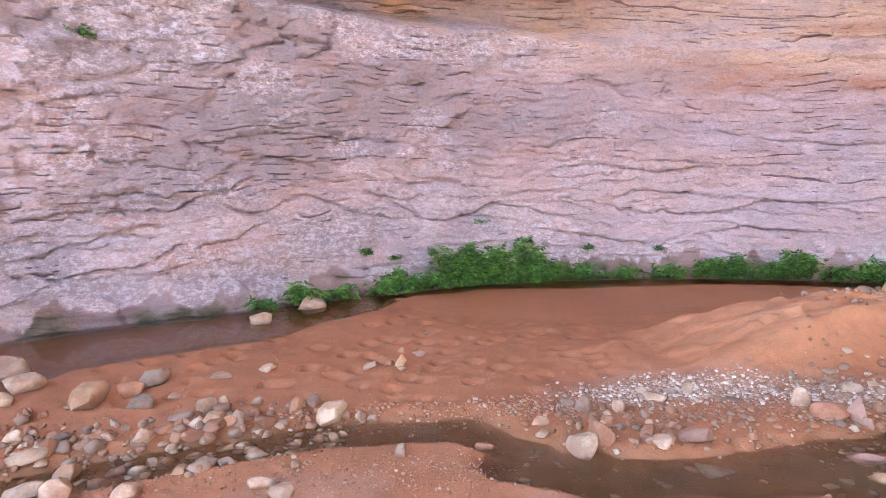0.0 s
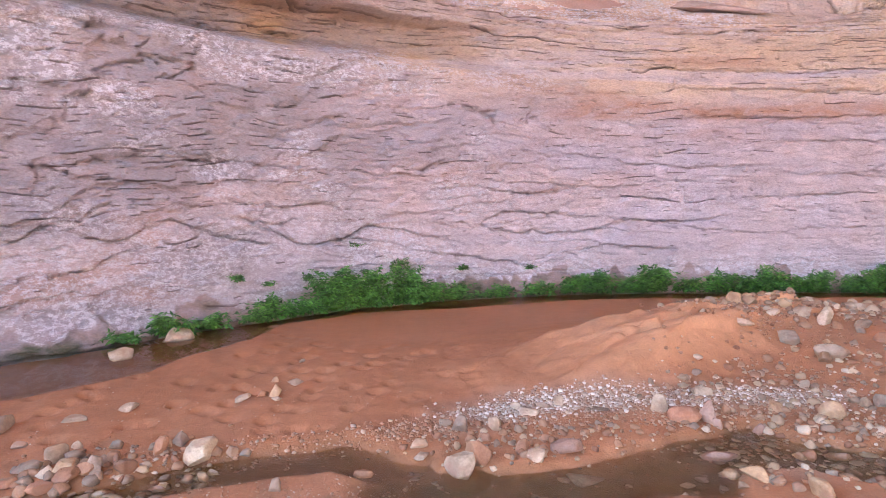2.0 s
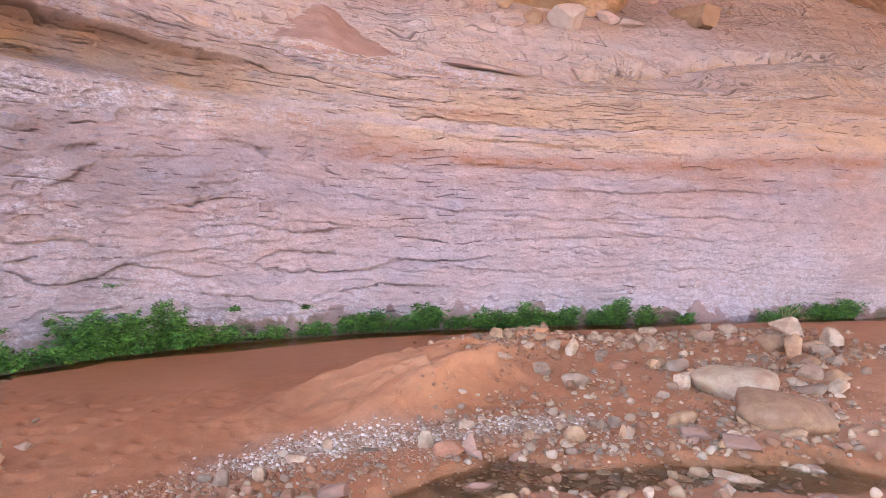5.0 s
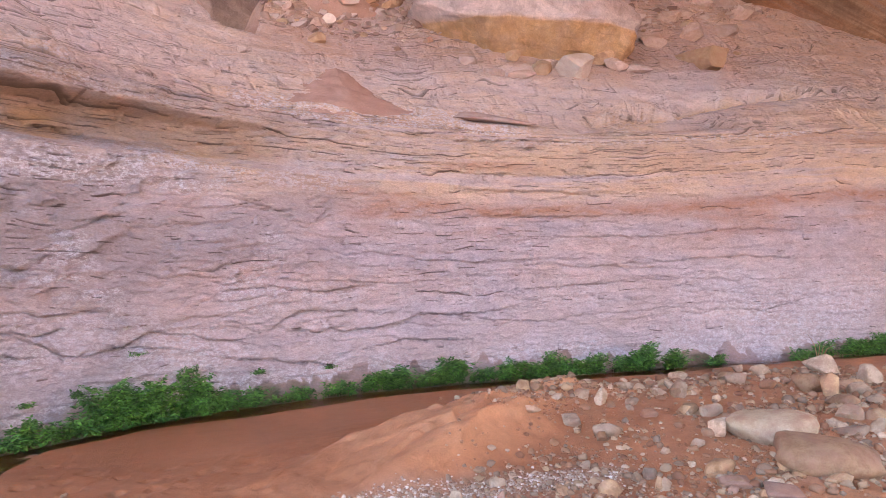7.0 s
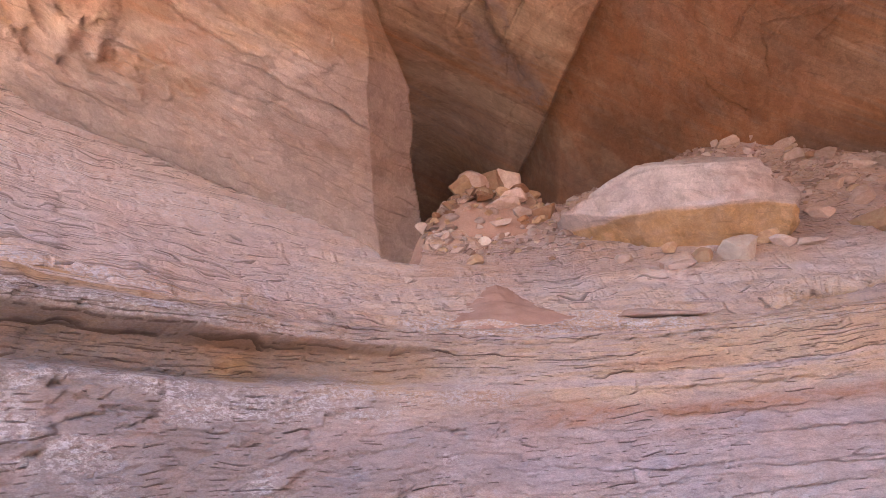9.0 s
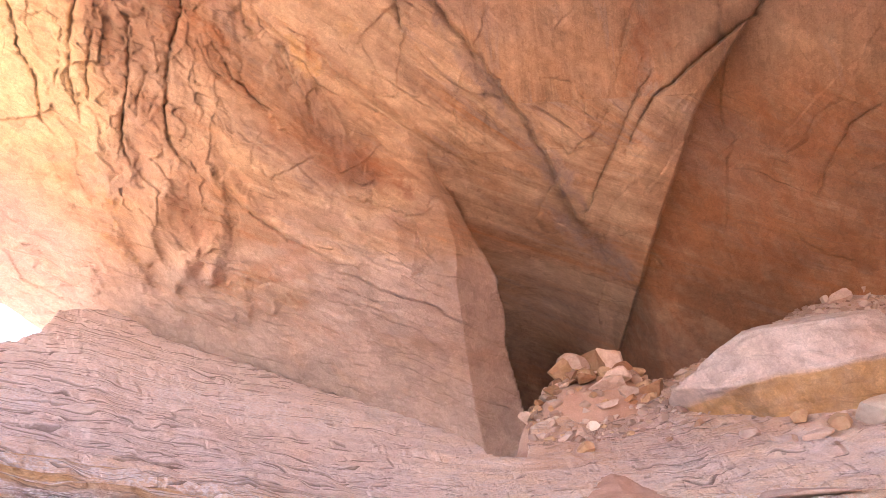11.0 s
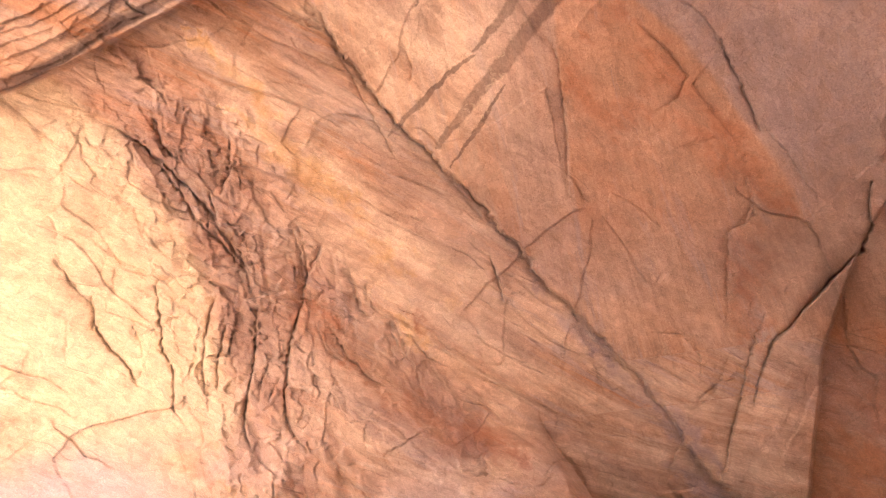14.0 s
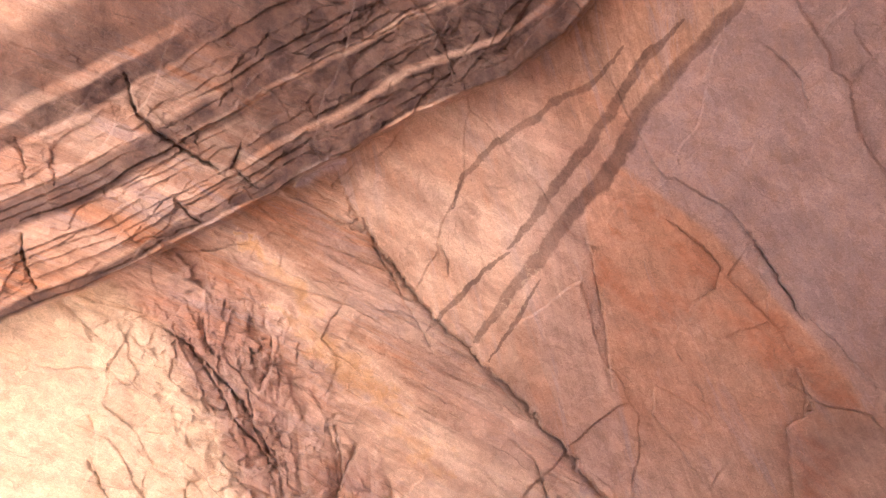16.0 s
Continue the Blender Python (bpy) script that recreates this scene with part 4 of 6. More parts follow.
            return
        np.maximum(mask, smooth(0.22, 0.6, line_mask(P, T, knots, width * 1.2, 0.35, seeds)) * (0.75 + 0.4 * fbm(U * 1.3, V * 1.3, 4, seeds)), out=mask)

    streak_pale = np.zeros_like(r)
    contact = line_mask(P, T, (-29.8, 40, -25.4, 36.8, -20.3, 32.1, -15, 29.2, -9.9, 27.2, -4.7, 24.8, 0.6, 23.1), 0.4, 0.3, 63)
    paint(ochre, 1.6, -8.4, 57.2, -5, 53.9, -3.5, 50.8)
    paint(ochre, 2.0, -18.2, 79.4, -13.4, 71.7, -8.8, 63.4, -4.1, 57)
    paint(ochre, 2.5, -16.9, 73.7, -10.9, 66.2, -5.3, 59.2, -0.3, 53.3)
    paint(rust, 2.0, -14.9, 58.1, -11.4, 53.4, -7.6, 48.5, -3.9, 44.4, 1.6, 41.5)
    paint(rust, 0.8, -13.1, 56.9, -10, 51.7, -6.7, 47.5, -2.6, 42.5)
    paint(rust, 2.2, 21.7, 57.9, 22.8, 53.9, 22.3, 48.3)
    paint(rust, 2.5, 15.1, 74.7, 18.3, 71.5, 22.3, 64.4, 26.1, 58.1)
    paint(rust, 3, 28.5, 47, 27.7, 39.7, 26.3, 33.9)
    paint(rust, 1.5, -11.2, 54.4, -9.5, 51.3, -6.8, 47.7, -4.2, 46.1, -1.6, 43.7, 1.5, 42.1, 3.8, 40.5)
    paint(rust, 2.2, 13.3, 78.0, 16.0, 74.5, 17.5, 71.5, 15.5, 68.5, 12.5, 68.0, 11.5, 72.0, 12.0, 75.5)
    paint(grey, 0.8, -13.2, 81.9, -11.8, 79.3, -10.4, 76.1)
    paint(rust, 0.7, -4.5, 54.3, -2.6, 50.2, -1.9, 48.6)
    paint(rust, 1.0, 22.4, 56.4, 21.9, 53.1, 21.8, 49.3)
    paint(rust, 0.8, -24, 47.8, -22.1, 44.8, -18.6, 44)
    paint(rust, 0.8, -10.2, 36, -4, 33.5, 6.6, 30)
    paint(rust, 1.3, -11.0, 39.0, -6.0, 35.5, 0.0, 31.5, 6.0, 28.5)
    paint(rust, 0.7, -8.0, 33.5, -3.0, 30.5, 2.0, 28.0)
    paint(ochre, 0.7, -20.5, 46.6, -20.1, 43, -20, 41.0)
    paint(ochre, 0.5, -21, 39.4, -19.7, 38.6, -18.8, 36.9, -18, 35)
    paint(rust, 1.6, -16.5, 42.5, -14.5, 39.5, -13.0, 37.0)
    paint(rust, 1.0, -26, 47.5, -22.5, 44.5, -20.5, 43.0)
    paint(grey, 1.3, -12.1, 79.7, -9.4, 75.3, -6.2, 69.9, -3.1, 64.7, -0.4, 60)
    paint(grey, 0.8, 2.1, 60.6, 6.6, 54.8, 11.1, 48, 15.7, 42, 18.2, 38.6)
    paint(grey, 1.5, -22.9, 78.2, -23.5, 73.8, -21, 67.7, -20, 62.7)
    paint(grey, 1.2, 14.3, 40.2, 18, 35.9, 21.5, 32.6)
    paint(streak_pale, 0.12, -2.8, 63.2, -3.5, 59.9, -5.6, 56.8)
    paint(streak_pale, 0.1, 5.6, 75.6, 4.9, 72.3, 1.3, 68.1)
    paint(band, 0.42, 17.9, 89.9, 15.6, 88.1, 13.1, 84.8, 11, 82.3, 8.4, 79.9, 6.1, 77.4, 3.4, 74.9)
    paint(band, 0.22, 3.4, 74.9, -2.1, 71, -4.5, 69.2)
    paint(band, 0.6, 23.6, 92.4, 22.7, 91.4, 18.5, 87.5, 15.2, 84, 13.1, 80.6, 8.9, 77, 6.1, 74, 2.8, 71.2, -0.4, 67.6)
    paint(band, 0.2, 19.4, 91.4, 16.6, 89.3, 14.6, 87.2)
    paint(band, 0.28, 14.9, 90.0, 12, 87.3, 9.7, 86.8, 7.3, 85.5, 3.8, 84, 0.6, 81.6, -0.6, 78.9)
    paint(band, 0.14, 5.8, 72.2, 3.7, 69.6, 0.3, 65.9)
    # the varnished layers beyond the lip: dark beds with bare ones between, closing up to one dark face
    ub = u + 0.9 * fbm(U * 0.25, V * 0.35, 4, 10) + 0.25 * fbm(U * 1.2, V * 1.2, 4, 70)
    far_l = np.interp(ub, (0.2, 0.5, 1.2, 1.6, 7.0, 7.5, 9.5, 10, 13.5, 14, 15.5, 15.8, 16.5, 17, 21, 22.5), (0, 1, 0.9, 0, 0.05, 0.95, 0.9, 0.05, 0.1, 0.95, 0.9, 0.2, 0.2, 0.8, 0.75, 0))
    far_r = np.interp(ub, (0.2, 0.5, 3.0, 3.3, 3.6, 3.9, 7.4, 7.7, 8.0, 8.3, 10.2, 10.7), (0, 1, 0.97, 0.45, 0.45, 1, 0.97, 0.4, 0.4, 1, 0.97, 1))
    across_p = smooth(-27, -12, P + 3 * fbm(U * 0.3, V * 0.3, 3, 34))
    varnish_shade = (far_l * (1 - across_p) + far_r * across_p) * (1.0 + 0.3 * fbm(U * 2.5, V * 0.8, 4, 35)) * smooth(14, 9, P - 0.5 * (T - 92))
    varnish_shade = np.maximum(varnish_shade * 0.95, 0.8 * band)
    # recess and back wall darkened in colour, standing in for shade
    varnish_shade = np.maximum(varnish_shade, (0.55 * smooth(36, 26, T) + 0.28 * smooth(50, 45, T) * smooth(0.0, 0.2, off)).clip(0, 0.6) * smooth(-1.0, -0.2, fbm(U * 0.4, V * 0.4, 4, 72)) * ~on * smooth(-0.6, 0.2, fbm(U * 0.6, V * 0.6, 4, 68)))
    # left of the roof painted paler, standing in for light bounced from the left
    cream = smooth(1.0, -1.6, P + 1.2 * fbm(U * 0.8, V * 0.8, 4, 37) - np.interp(T, (40, 48, 55, 60, 63, 67, 73, 78), (-20, -19, -19.9, -20.1, -21.2, -24, -25.5, -29))) * smooth(0.3, -0.3, u) * smooth(42, 49, T)
    pink = 0.95 * smooth(44, 33, T + 3 * fbm(U * 0.3, V * 0.3, 4, 36)) * on * smooth(-0.75, 0.1, fbm(U * 0.5, V * 1.2, 5, 35))
    grey = np.maximum(grey, 0.9 * contact)
    foot_t = T - np.interp(P, (-29.8, -25.4, -20.3, -15, -9.9, -4.7, 0.6, 8), (40, 36.8, 32.1, 29.2, 27.2, 24.8, 23.1, 21))      # height over the buttress's foot
    pink = np.maximum(pink, 0.9 * smooth(9, 3, foot_t + 1.5 * fbm(U * 0.5, V * 0.5, 4, 362)) * on)
    pink = np.maximum(pink, 0.8 * np.exp(-((P + 26) / 9) ** 2 - ((T - 43) / 4.5) ** 2) * smooth(-0.3, 0.3, fbm(U * 0.5, V * 0.8, 4, 38)))
    ochre = np.maximum(ochre, 0.8 * np.exp(-((T - 40 - 0.2 * P) / 4) ** 2) * smooth(8, 2, P) * smooth(0.05, 0.4, fbm(U * 0.9, V * 1.4, 5, 39)))
    pale = 0.95 * cream
    grey = np.maximum(grey, 0.8 * smooth(-4, 16, P + 3 * fbm(U * 0.3, V * 0.3, 3, 40)) * smooth(46, 66, T) * smooth(-0.7, 0.1, fbm(U * 0.25, V * 0.25, 3, 66)))
    zone = P - np.interp(T, (57, 62.8, 66.3, 70, 73.8, 77.1, 80.5, 84, 87.5, 91.4, 98), (27.9, 25.5, 23.9, 21.8, 19.5, 16.6, 13.5, 15.2, 18.5, 22.7, 28)) + 0.5 * fbm(U * 0.7, V * 0.7, 4, 65, 0.65)
    mauve = smooth(-0.6, 0.8, zone)
    grey = np.where(T > 60, np.minimum(grey, 0.35 + 0.65 * mauve), grey)
    grey = np.maximum(grey, 0.85 * mauve * smooth(58, 64, T))
    plate = smooth(-0.1, 0.3, P - 10.2 + 0.3 * fbm(U * 0.8, V * 0.8, 3, 361)) * smooth(0.2, -0.3, zone) * smooth(54, 60, T) * smooth(81, 78, T)
    rim = np.exp(-((zone + 0.5) / 0.6) ** 2) * smooth(56, 60, T) * smooth(82, 80, T)
    grey = grey * (1 - 0.85 * plate) * (1 - rim)
    rust = np.maximum(rust * (1 - 0.6 * mauve * smooth(58, 64, T)), np.maximum(0.42 * plate, 0.55 * rim))
    olive = smooth(0.15, -0.1, -sl * dl) * np.exp(-(dl / 0.8) ** 2) * live_l * smooth(-0.5, 0.2, fbm(al * 0.5, ac * 3, 4, 69))
    streaky = 1 - 0.75 * beyond * smooth(6, 11, P) - 0.3 * beyond
    grey, rust = np.maximum(grey, 0.5 * rough), np.maximum(rust, 0.45 * rough * smooth(-0.2, 0.3, fbm(U, V, 4, 67)))
    pale = np.maximum(pale, np.maximum(0.4 * streak_pale, line_mask(P, T, (-13.4, 83.2, -11.5, 83.9, -9.2, 84.6), 0.4, 0.3, 61)))
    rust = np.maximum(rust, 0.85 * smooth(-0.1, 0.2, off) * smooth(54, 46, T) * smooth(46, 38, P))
    # lower right of the roof toned darker
    varnish_shade = np.maximum(varnish_shade, (0.2 + 0.32 * smooth(68, 56, T)) * smooth(16, 28, P + 2 * fbm(U * 0.3, V * 0.3, 3, 73)) * smooth(44, 56, T) * smooth(-0.7, 0.2, fbm(U * 0.5, V * 0.5, 4, 74)))
    varnish_shade, rust = np.maximum(varnish_shade, 0.42 * olive), rust * (1 - olive)
    crust = line_mask(P, T, (-13.2, 83.1, -11.0, 84.0, -8.8, 84.6), 0.5, 0.3, 61)
    pink = np.maximum(pink, crust)
    butt = smooth(43, 39, T) * on
    flow = (np.where(T < 44, U, np.where(beyond > 0.5, V, al)), np.where(T < 44, V + 0.45 * U, np.where(beyond > 0.5, U + 0.12 * V, ac)),
            np.where(T < 44, 0.05 * butt - 0.2 * ~on, 0.1 - 0.5 * smooth(6, 14, P) * smooth(54, 60, T)) + 0.5 * fbm(U * 0.3, V * 0.3, 3, 75) - 3 * smooth(2, 0.5, np.abs(T - 44)) - 0.5 * beyond, streaky)
    # the unseen roof reaches farther back towards the right, to block skylight
    me = grid_mesh("ceiling_alcove", X, Y, Z, MAT_ROOF, (ochre, pale, varnish_shade), (rust, grey, pink), flow=flow, keep=(T > low) & (T < np.interp(P, (-46, -15, 5, 25, 40), (114, 118, 130, 150, 177))))
    return tagged(new("ceiling_alcove", me), "orange sandstone alcove roof with cracks, varnished beds, painted recess shade and an unseen light-blocking back", "rock ceiling", kind="structure")


roof()


# ---------------------------------------------------------------- ground and water
def sand_material():
    """Red sand; the mesh's masks over it: stain (red: dry and light, green: pale gravelly and the unseen bounce patch,
    blue: dark wet algae).
    """
    m, nt, b = nodes_of("damp_red_sand", 0.8)
    pos = position(nt)
    big = noise_node(nt, pos, 0.9, 5, 0.6)
    fine = noise_node(nt, pos, 70, 6, 0.7)
    mid = noise_node(nt, pos, 7, 6, 0.65)
    c = mix(nt, ramp(nt, big, (0.35, 0.0), (0.65, 1.0)), (0.39, 0.170, 0.075), (0.465, 0.212, 0.10))
    s1 = attribute(nt, "stain")
    x1 = nt.nodes.new("ShaderNodeSeparateColor")
    nt.links.new(s1.outputs["Color"], x1.inputs[0])
    c = mix(nt, x1.outputs[0], c, (0.62, 0.32, 0.16))
    c = mix(nt, x1.outputs[1], c, (0.55, 0.43, 0.33))
    c = mix(nt, x1.outputs[2], c, mix(nt, ramp(nt, mid, (0.4, 0.0), (0.6, 1.0)), (0.085, 0.074, 0.014), (0.145, 0.095, 0.03)))
    c = mix(nt, 0.5, c, mix(nt, ramp(nt, mid, (0.3, 0.0), (0.7, 1.0)), (0.72, 0.7, 0.7), (1.2, 1.2, 1.2)), "MULTIPLY")
    c = mix(nt, 0.4, c, mix(nt, ramp(nt, fine, (0.3, 0.0), (0.7, 1.0)), (0.6, 0.6, 0.6), (1.3, 1.3, 1.3)), "MULTIPLY")
    x2 = nt.nodes.new("ShaderNodeSeparateColor")
    nt.links.new(attribute(nt, "tone").outputs["Color"], x2.inputs[0])
    c = mix(nt, calc(nt, "MULTIPLY", x2.outputs[0], 0.3), c, (0.36, 0.155, 0.068))
    nt.links.new(calc(nt, "SUBTRACT", 0.85, calc(nt, "MULTIPLY", x2.outputs[0], 0.3)), b.inputs["Roughness"])
    nt.links.new(c, b.inputs["Base Color"])
    bump(nt, b, calc(nt, "ADD", mid, calc(nt, "MULTIPLY", fine, 0.5)), 0.6, 0.03)
    return m


MAT_SAND = sand_material()
EDGE_X = (-14, -6, -2.8, -2.65, -2.08, -1.34, -0.63, -0.38, 0.4, 3, 6, 9, 12, 20)
EDGE_Y = (-9, 0.5, 4.0, 4.65, 4.95, 5.47, 6.35, 7.0, 7.4, 7.75, 7.4, 6.8, 6.3, 5.0)
FILM_Y = (-9, 0.5, 4.0, 4.6, 4.9, 5.4, 6.2, 6.3, 5.95, 6.45, 7.25, 6.8, 6.3, 5.0)


def bank_edge(x):
    return np.interp(x, EDGE_X, EDGE_Y)


def ground_parts(X, Y):
    """Height of the stream bed, and its masks: dry, gravel, wet."""
    w = 0.12 * fbm(X * 1.2, Y * 1.2, 4, 51)
    deep = smooth(-0.05, 0.55, Y - bank_edge(X) + w)
    film = smooth(-0.35, 0.35, Y - np.interp(X, EDGE_X, FILM_Y) + w * 1.5) * smooth(-0.9, 0.2, X)
    riv, along_r, _ = along(X + w, Y + w, (-2.6, 2.75, -1.57, 3.24, -0.95, 3.52, -0.6, 3.66, 0.15, 3.72, 0.5, 3.45))
    w2 = 0.09 * fbm(X * 3.5, Y * 3.5, 4, 63)
    pud, _, _ = along(X + 2 * w + w2, Y + 1.6 * w + w2, (0.52, 3.3, 1.0, 3.18, 1.7, 3.22, 2.5, 3.3, 3.6, 2.9, 4.6, 2.45))
    trough = np.maximum(smooth(0.26, 0.06, riv) * 0.75, smooth(0.37, 0.12, pud))
    mound_d, mt, _ = along(X, Y, (1.6, 4.95, 2.6, 5.2, 3.6, 5.8, 4.6, 6.3))
    mound = smooth(-0.15, 0.4, mt) * smooth(0.8, 0.3, mound_d - 0.15 * fbm(X * 1.4, Y * 1.4, 4, 52))
    bar = smooth(3.4, 5.0, X + 0.5 * w) * smooth(0.2, 1.2, bank_edge(X) - 0.25 - Y) * smooth(2.6, 3.6, Y + 0.25 * (X - 3.5))
    z = 0.045 + 0.022 * fbm(X * 0.8, Y * 0.8, 4, 53) + 0.012 * fbm(X * 5, Y * 5, 4, 54)
    f1, f2, cid = cells(X * 4.5, Y * 4.5, 55)        # old trodden dimples
    z = z - 0.034 * smooth(0.42, 0.1, f1) * (cid > 0.35) * smooth(2.4, -0.3, X) * smooth(3.7, 4.3, Y)
    cutbank = smooth(-0.1, 0.1, fbm(X * 1.6, Y * 3, 3, 56))
    z = z + mound * (0.24 - 0.17 * smooth(0.55, 1.0, mt) + 0.04 * cutbank) + 0.035 * mound * fbm(X * 1.2, Y * 5 - X * 2.5, 4, 57) + bar * (0.12 + 0.05 * fbm(X * 0.9, Y * 0.9, 4, 58))
    q = (Y * 0.9 - 0.45 * X + 0.25 * fbm(X * 1.1, Y * 1.1, 4, 64)) / 0.34
    f = q - np.floor(q)
    z = z + mound * 0.08 * smooth(-0.15, 0.15, fbm(X * 0.7, np.floor(q) * 2.7, 3, 65)) * (smooth(0.0, 0.12, f) - f)      # thin beds worn into steps
    z = z * (1 - film) + 0.005 * film
    z = z * (1 - trough) - 0.07 * trough
    z = z * (1 - deep) - 0.16 * deep
    away = smooth(2.0, -3.0, Y)
    z = z + 0.25 * away * (1 + fbm(X * 0.2, Y * 0.2, 3, 59))
    # unseen ground at left behind, made pale to bounce sunlight onto the roof
    bounce_patch = away * smooth(2, -4, X)
    dry = np.maximum(mound * 0.95, np.maximum(0.3 * bar, 0.3 * away))
    white, _, _ = along(X, Y, (0.9, 4.05, 1.4, 4.28, 2.1, 4.2, 2.9, 4.15, 3.5, 4.05))
    gravel = np.maximum(0.25 * smooth(0.4, 0.12, white + w), 0.05 * bar)
    gravel = np.maximum(gravel, 0.2 * smooth(3.6, 3.2, Y) * smooth(-0.3, 0.3, fbm(X * 1.5, Y * 1.5, 4, 60)))
    wet = np.maximum(trough, deep * 0.45)
    damp = np.maximum(film, smooth(0.03, 0.0, z))
    return z, dry * (1 - wet), np.maximum(gravel * (1 - wet), bounce_patch), wet, damp


def ground_height(X, Y):
    return ground_parts(X, Y)[0]


def ground():
    x = np.concatenate([-np.geomspace(3.8, 90, 60)[::-1], np.linspace(-3.8, 9.5, 640)[1:-1], np.geomspace(9.5, 90, 60)])
    y = np.concatenate([-np.geomspace(1, 90, 50)[::-1], np.linspace(-1, 2.4, 60)[1:], np.linspace(2.4, 8.9, 320)[1:], np.linspace(8.9, 12, 8)[1:]])
    X, Y = np.meshgrid(x, y)
    z, dry, gravel, wet, damp = ground_parts(X, Y)
    me = grid_mesh("ground", X, Y, z, MAT_SAND, (dry, gravel, wet), (damp, 0 * z, None))
    return tagged(new("ground", me), "damp red sand of a stream bed with puddles", "ground", kind="structure")


ground()


def water_material():
    m, nt, b = nodes_of("shallow_water", 0.02)
    b.inputs["Base Color"].default_value = (0.92, 0.86, 0.66, 1)
    b.inputs["Transmission Weight"].default_value = 1.0
    b.inputs["IOR"].default_value = 1.33
    b.inputs["Specular IOR Level"].default_value = 0.14
    bump(nt, b, noise_node(nt, position(nt), 4, 3, 0.5), 0.04, 0.02)
    return m


def water():
    x, y = np.meshgrid(np.linspace(-14, 20, 60), np.linspace(2.0, 9.4, 30))
    ob = tagged(new("water", grid_mesh("water", x, y, x * 0, water_material())), "shallow clear brown stream water", "water", kind="structure")
    ob.visible_shadow = False


water()


def far_side():
    """The canyon's other wall, unseen behind the stream bank, added in full daylight to bounce light."""
    x, z = np.meshgrid(np.linspace(-70, 70, 160), np.linspace(-1, 16, 60))
    y = -34 + 0.012 * x * x * 0.6 - 0.25 * z + 1.5 * fbm(x * 0.08, z * 0.15, 4, 81) + 0.4 * fbm(x * 0.3, z * 1.5, 4, 82)
    me = grid_mesh("wall_far", x, y, z, MAT_CLIFF, (0.4 + 0 * x, 0.2 + 0 * x, None), (0 * x, 0 * x, None), flow=(x * 0.4, z * 0.4, 0 * x))
    tagged(new("wall_far", me), "unseen sandstone wall across the canyon, added to bounce daylight", "cliff", kind="structure")


far_side()


# ---------------------------------------------------------------- stones
def stone_material(name, a, b, dusty=0.75):
    m, nt, p = nodes_of(name, 0.75)
    co = nt.nodes.new("ShaderNodeTexCoord").outputs["Object"]
    pos = position(nt)
    rnd = nt.nodes.new("ShaderNodeObjectInfo").outputs["Random"]
    mid, fine = noise_node(nt, pos, 9, 6, 0.65), noise_node(nt, pos, 75, 6, 0.7)
    c = mix(nt, ramp(nt, mid, (0.41, 0.0), (0.59, 1.0)), a, b)
    c = mix(nt, 0.9, c, mix(nt, rnd, (0.62, 0.58, 0.55), (1.3, 1.27, 1.2)), "MULTIPLY")
    c = mix(nt, 0.45, c, mix(nt, ramp(nt, fine, (0.3, 0.0), (0.7, 1.0)), (0.65, 0.64, 0.63), (1.25, 1.25, 1.25)), "MULTIPLY")
    dust = ramp(nt, noise_node(nt, pos, 5, 6, 0.7), (0.44, 0.0), (0.66, dusty))
    c = mix(nt, dust, c, (0.36, 0.20, 0.13))
    nt.links.new(c, p.inputs["Base Color"])
    bump(nt, p, calc(nt, "ADD", mid, calc(nt, "MULTIPLY", fine, 0.4)), 0.6, 0.02)
    return m


TONES = {
    "w": (stone_material("pale_grey_stone", (0.4, 0.295, 0.195), (0.6, 0.475, 0.34)), "pale grey"),
    "c": (stone_material("cream_stone", (0.35, 0.215, 0.115), (0.5, 0.34, 0.195)), "cream"),
    "y": (stone_material("yellow_stone", (0.58, 0.46, 0.30), (0.66, 0.55, 0.38)), "yellowish"),
    "g": (stone_material("grey_stone", (0.235, 0.175, 0.125), (0.35, 0.275, 0.2)), "grey"),
    "r": (stone_material("red_brown_stone", (0.28, 0.14, 0.075), (0.38, 0.205, 0.115)), "red-brown"),
    "m": (stone_material("mauve_stone", (0.31, 0.195, 0.145), (0.4, 0.265, 0.2)), "mauve"),
    "b": (stone_material("brick_red_stone", (0.36, 0.17, 0.095), (0.44, 0.23, 0.14)), "brick-red"),
    "k": (stone_material("pink_rubble", (0.48, 0.355, 0.31), (0.58, 0.455, 0.41), 0.15), "pinkish"),
    "o": (stone_material("ochre_rubble", (0.45, 0.30, 0.18), (0.54, 0.38, 0.25)), "ochre"),
    "s": (stone_material("light_block", (0.60, 0.51, 0.45), (0.68, 0.60, 0.54), 0.15), "pale pink"),
}
rng = np.random.default_rng(7)


def ico(level):
    bm = bmesh.new()
    bmesh.ops.create_icosphere(bm, subdivisions=level, radius=1.0)
    v = np.array([q.co[:] for q in bm.verts])
    f = np.array([[q.index for q in t.verts] for t in bm.faces])
    bm.free()
    return v, f


ICO3, ICO2, ICO1 = ico(3), ico(2), ico(1)


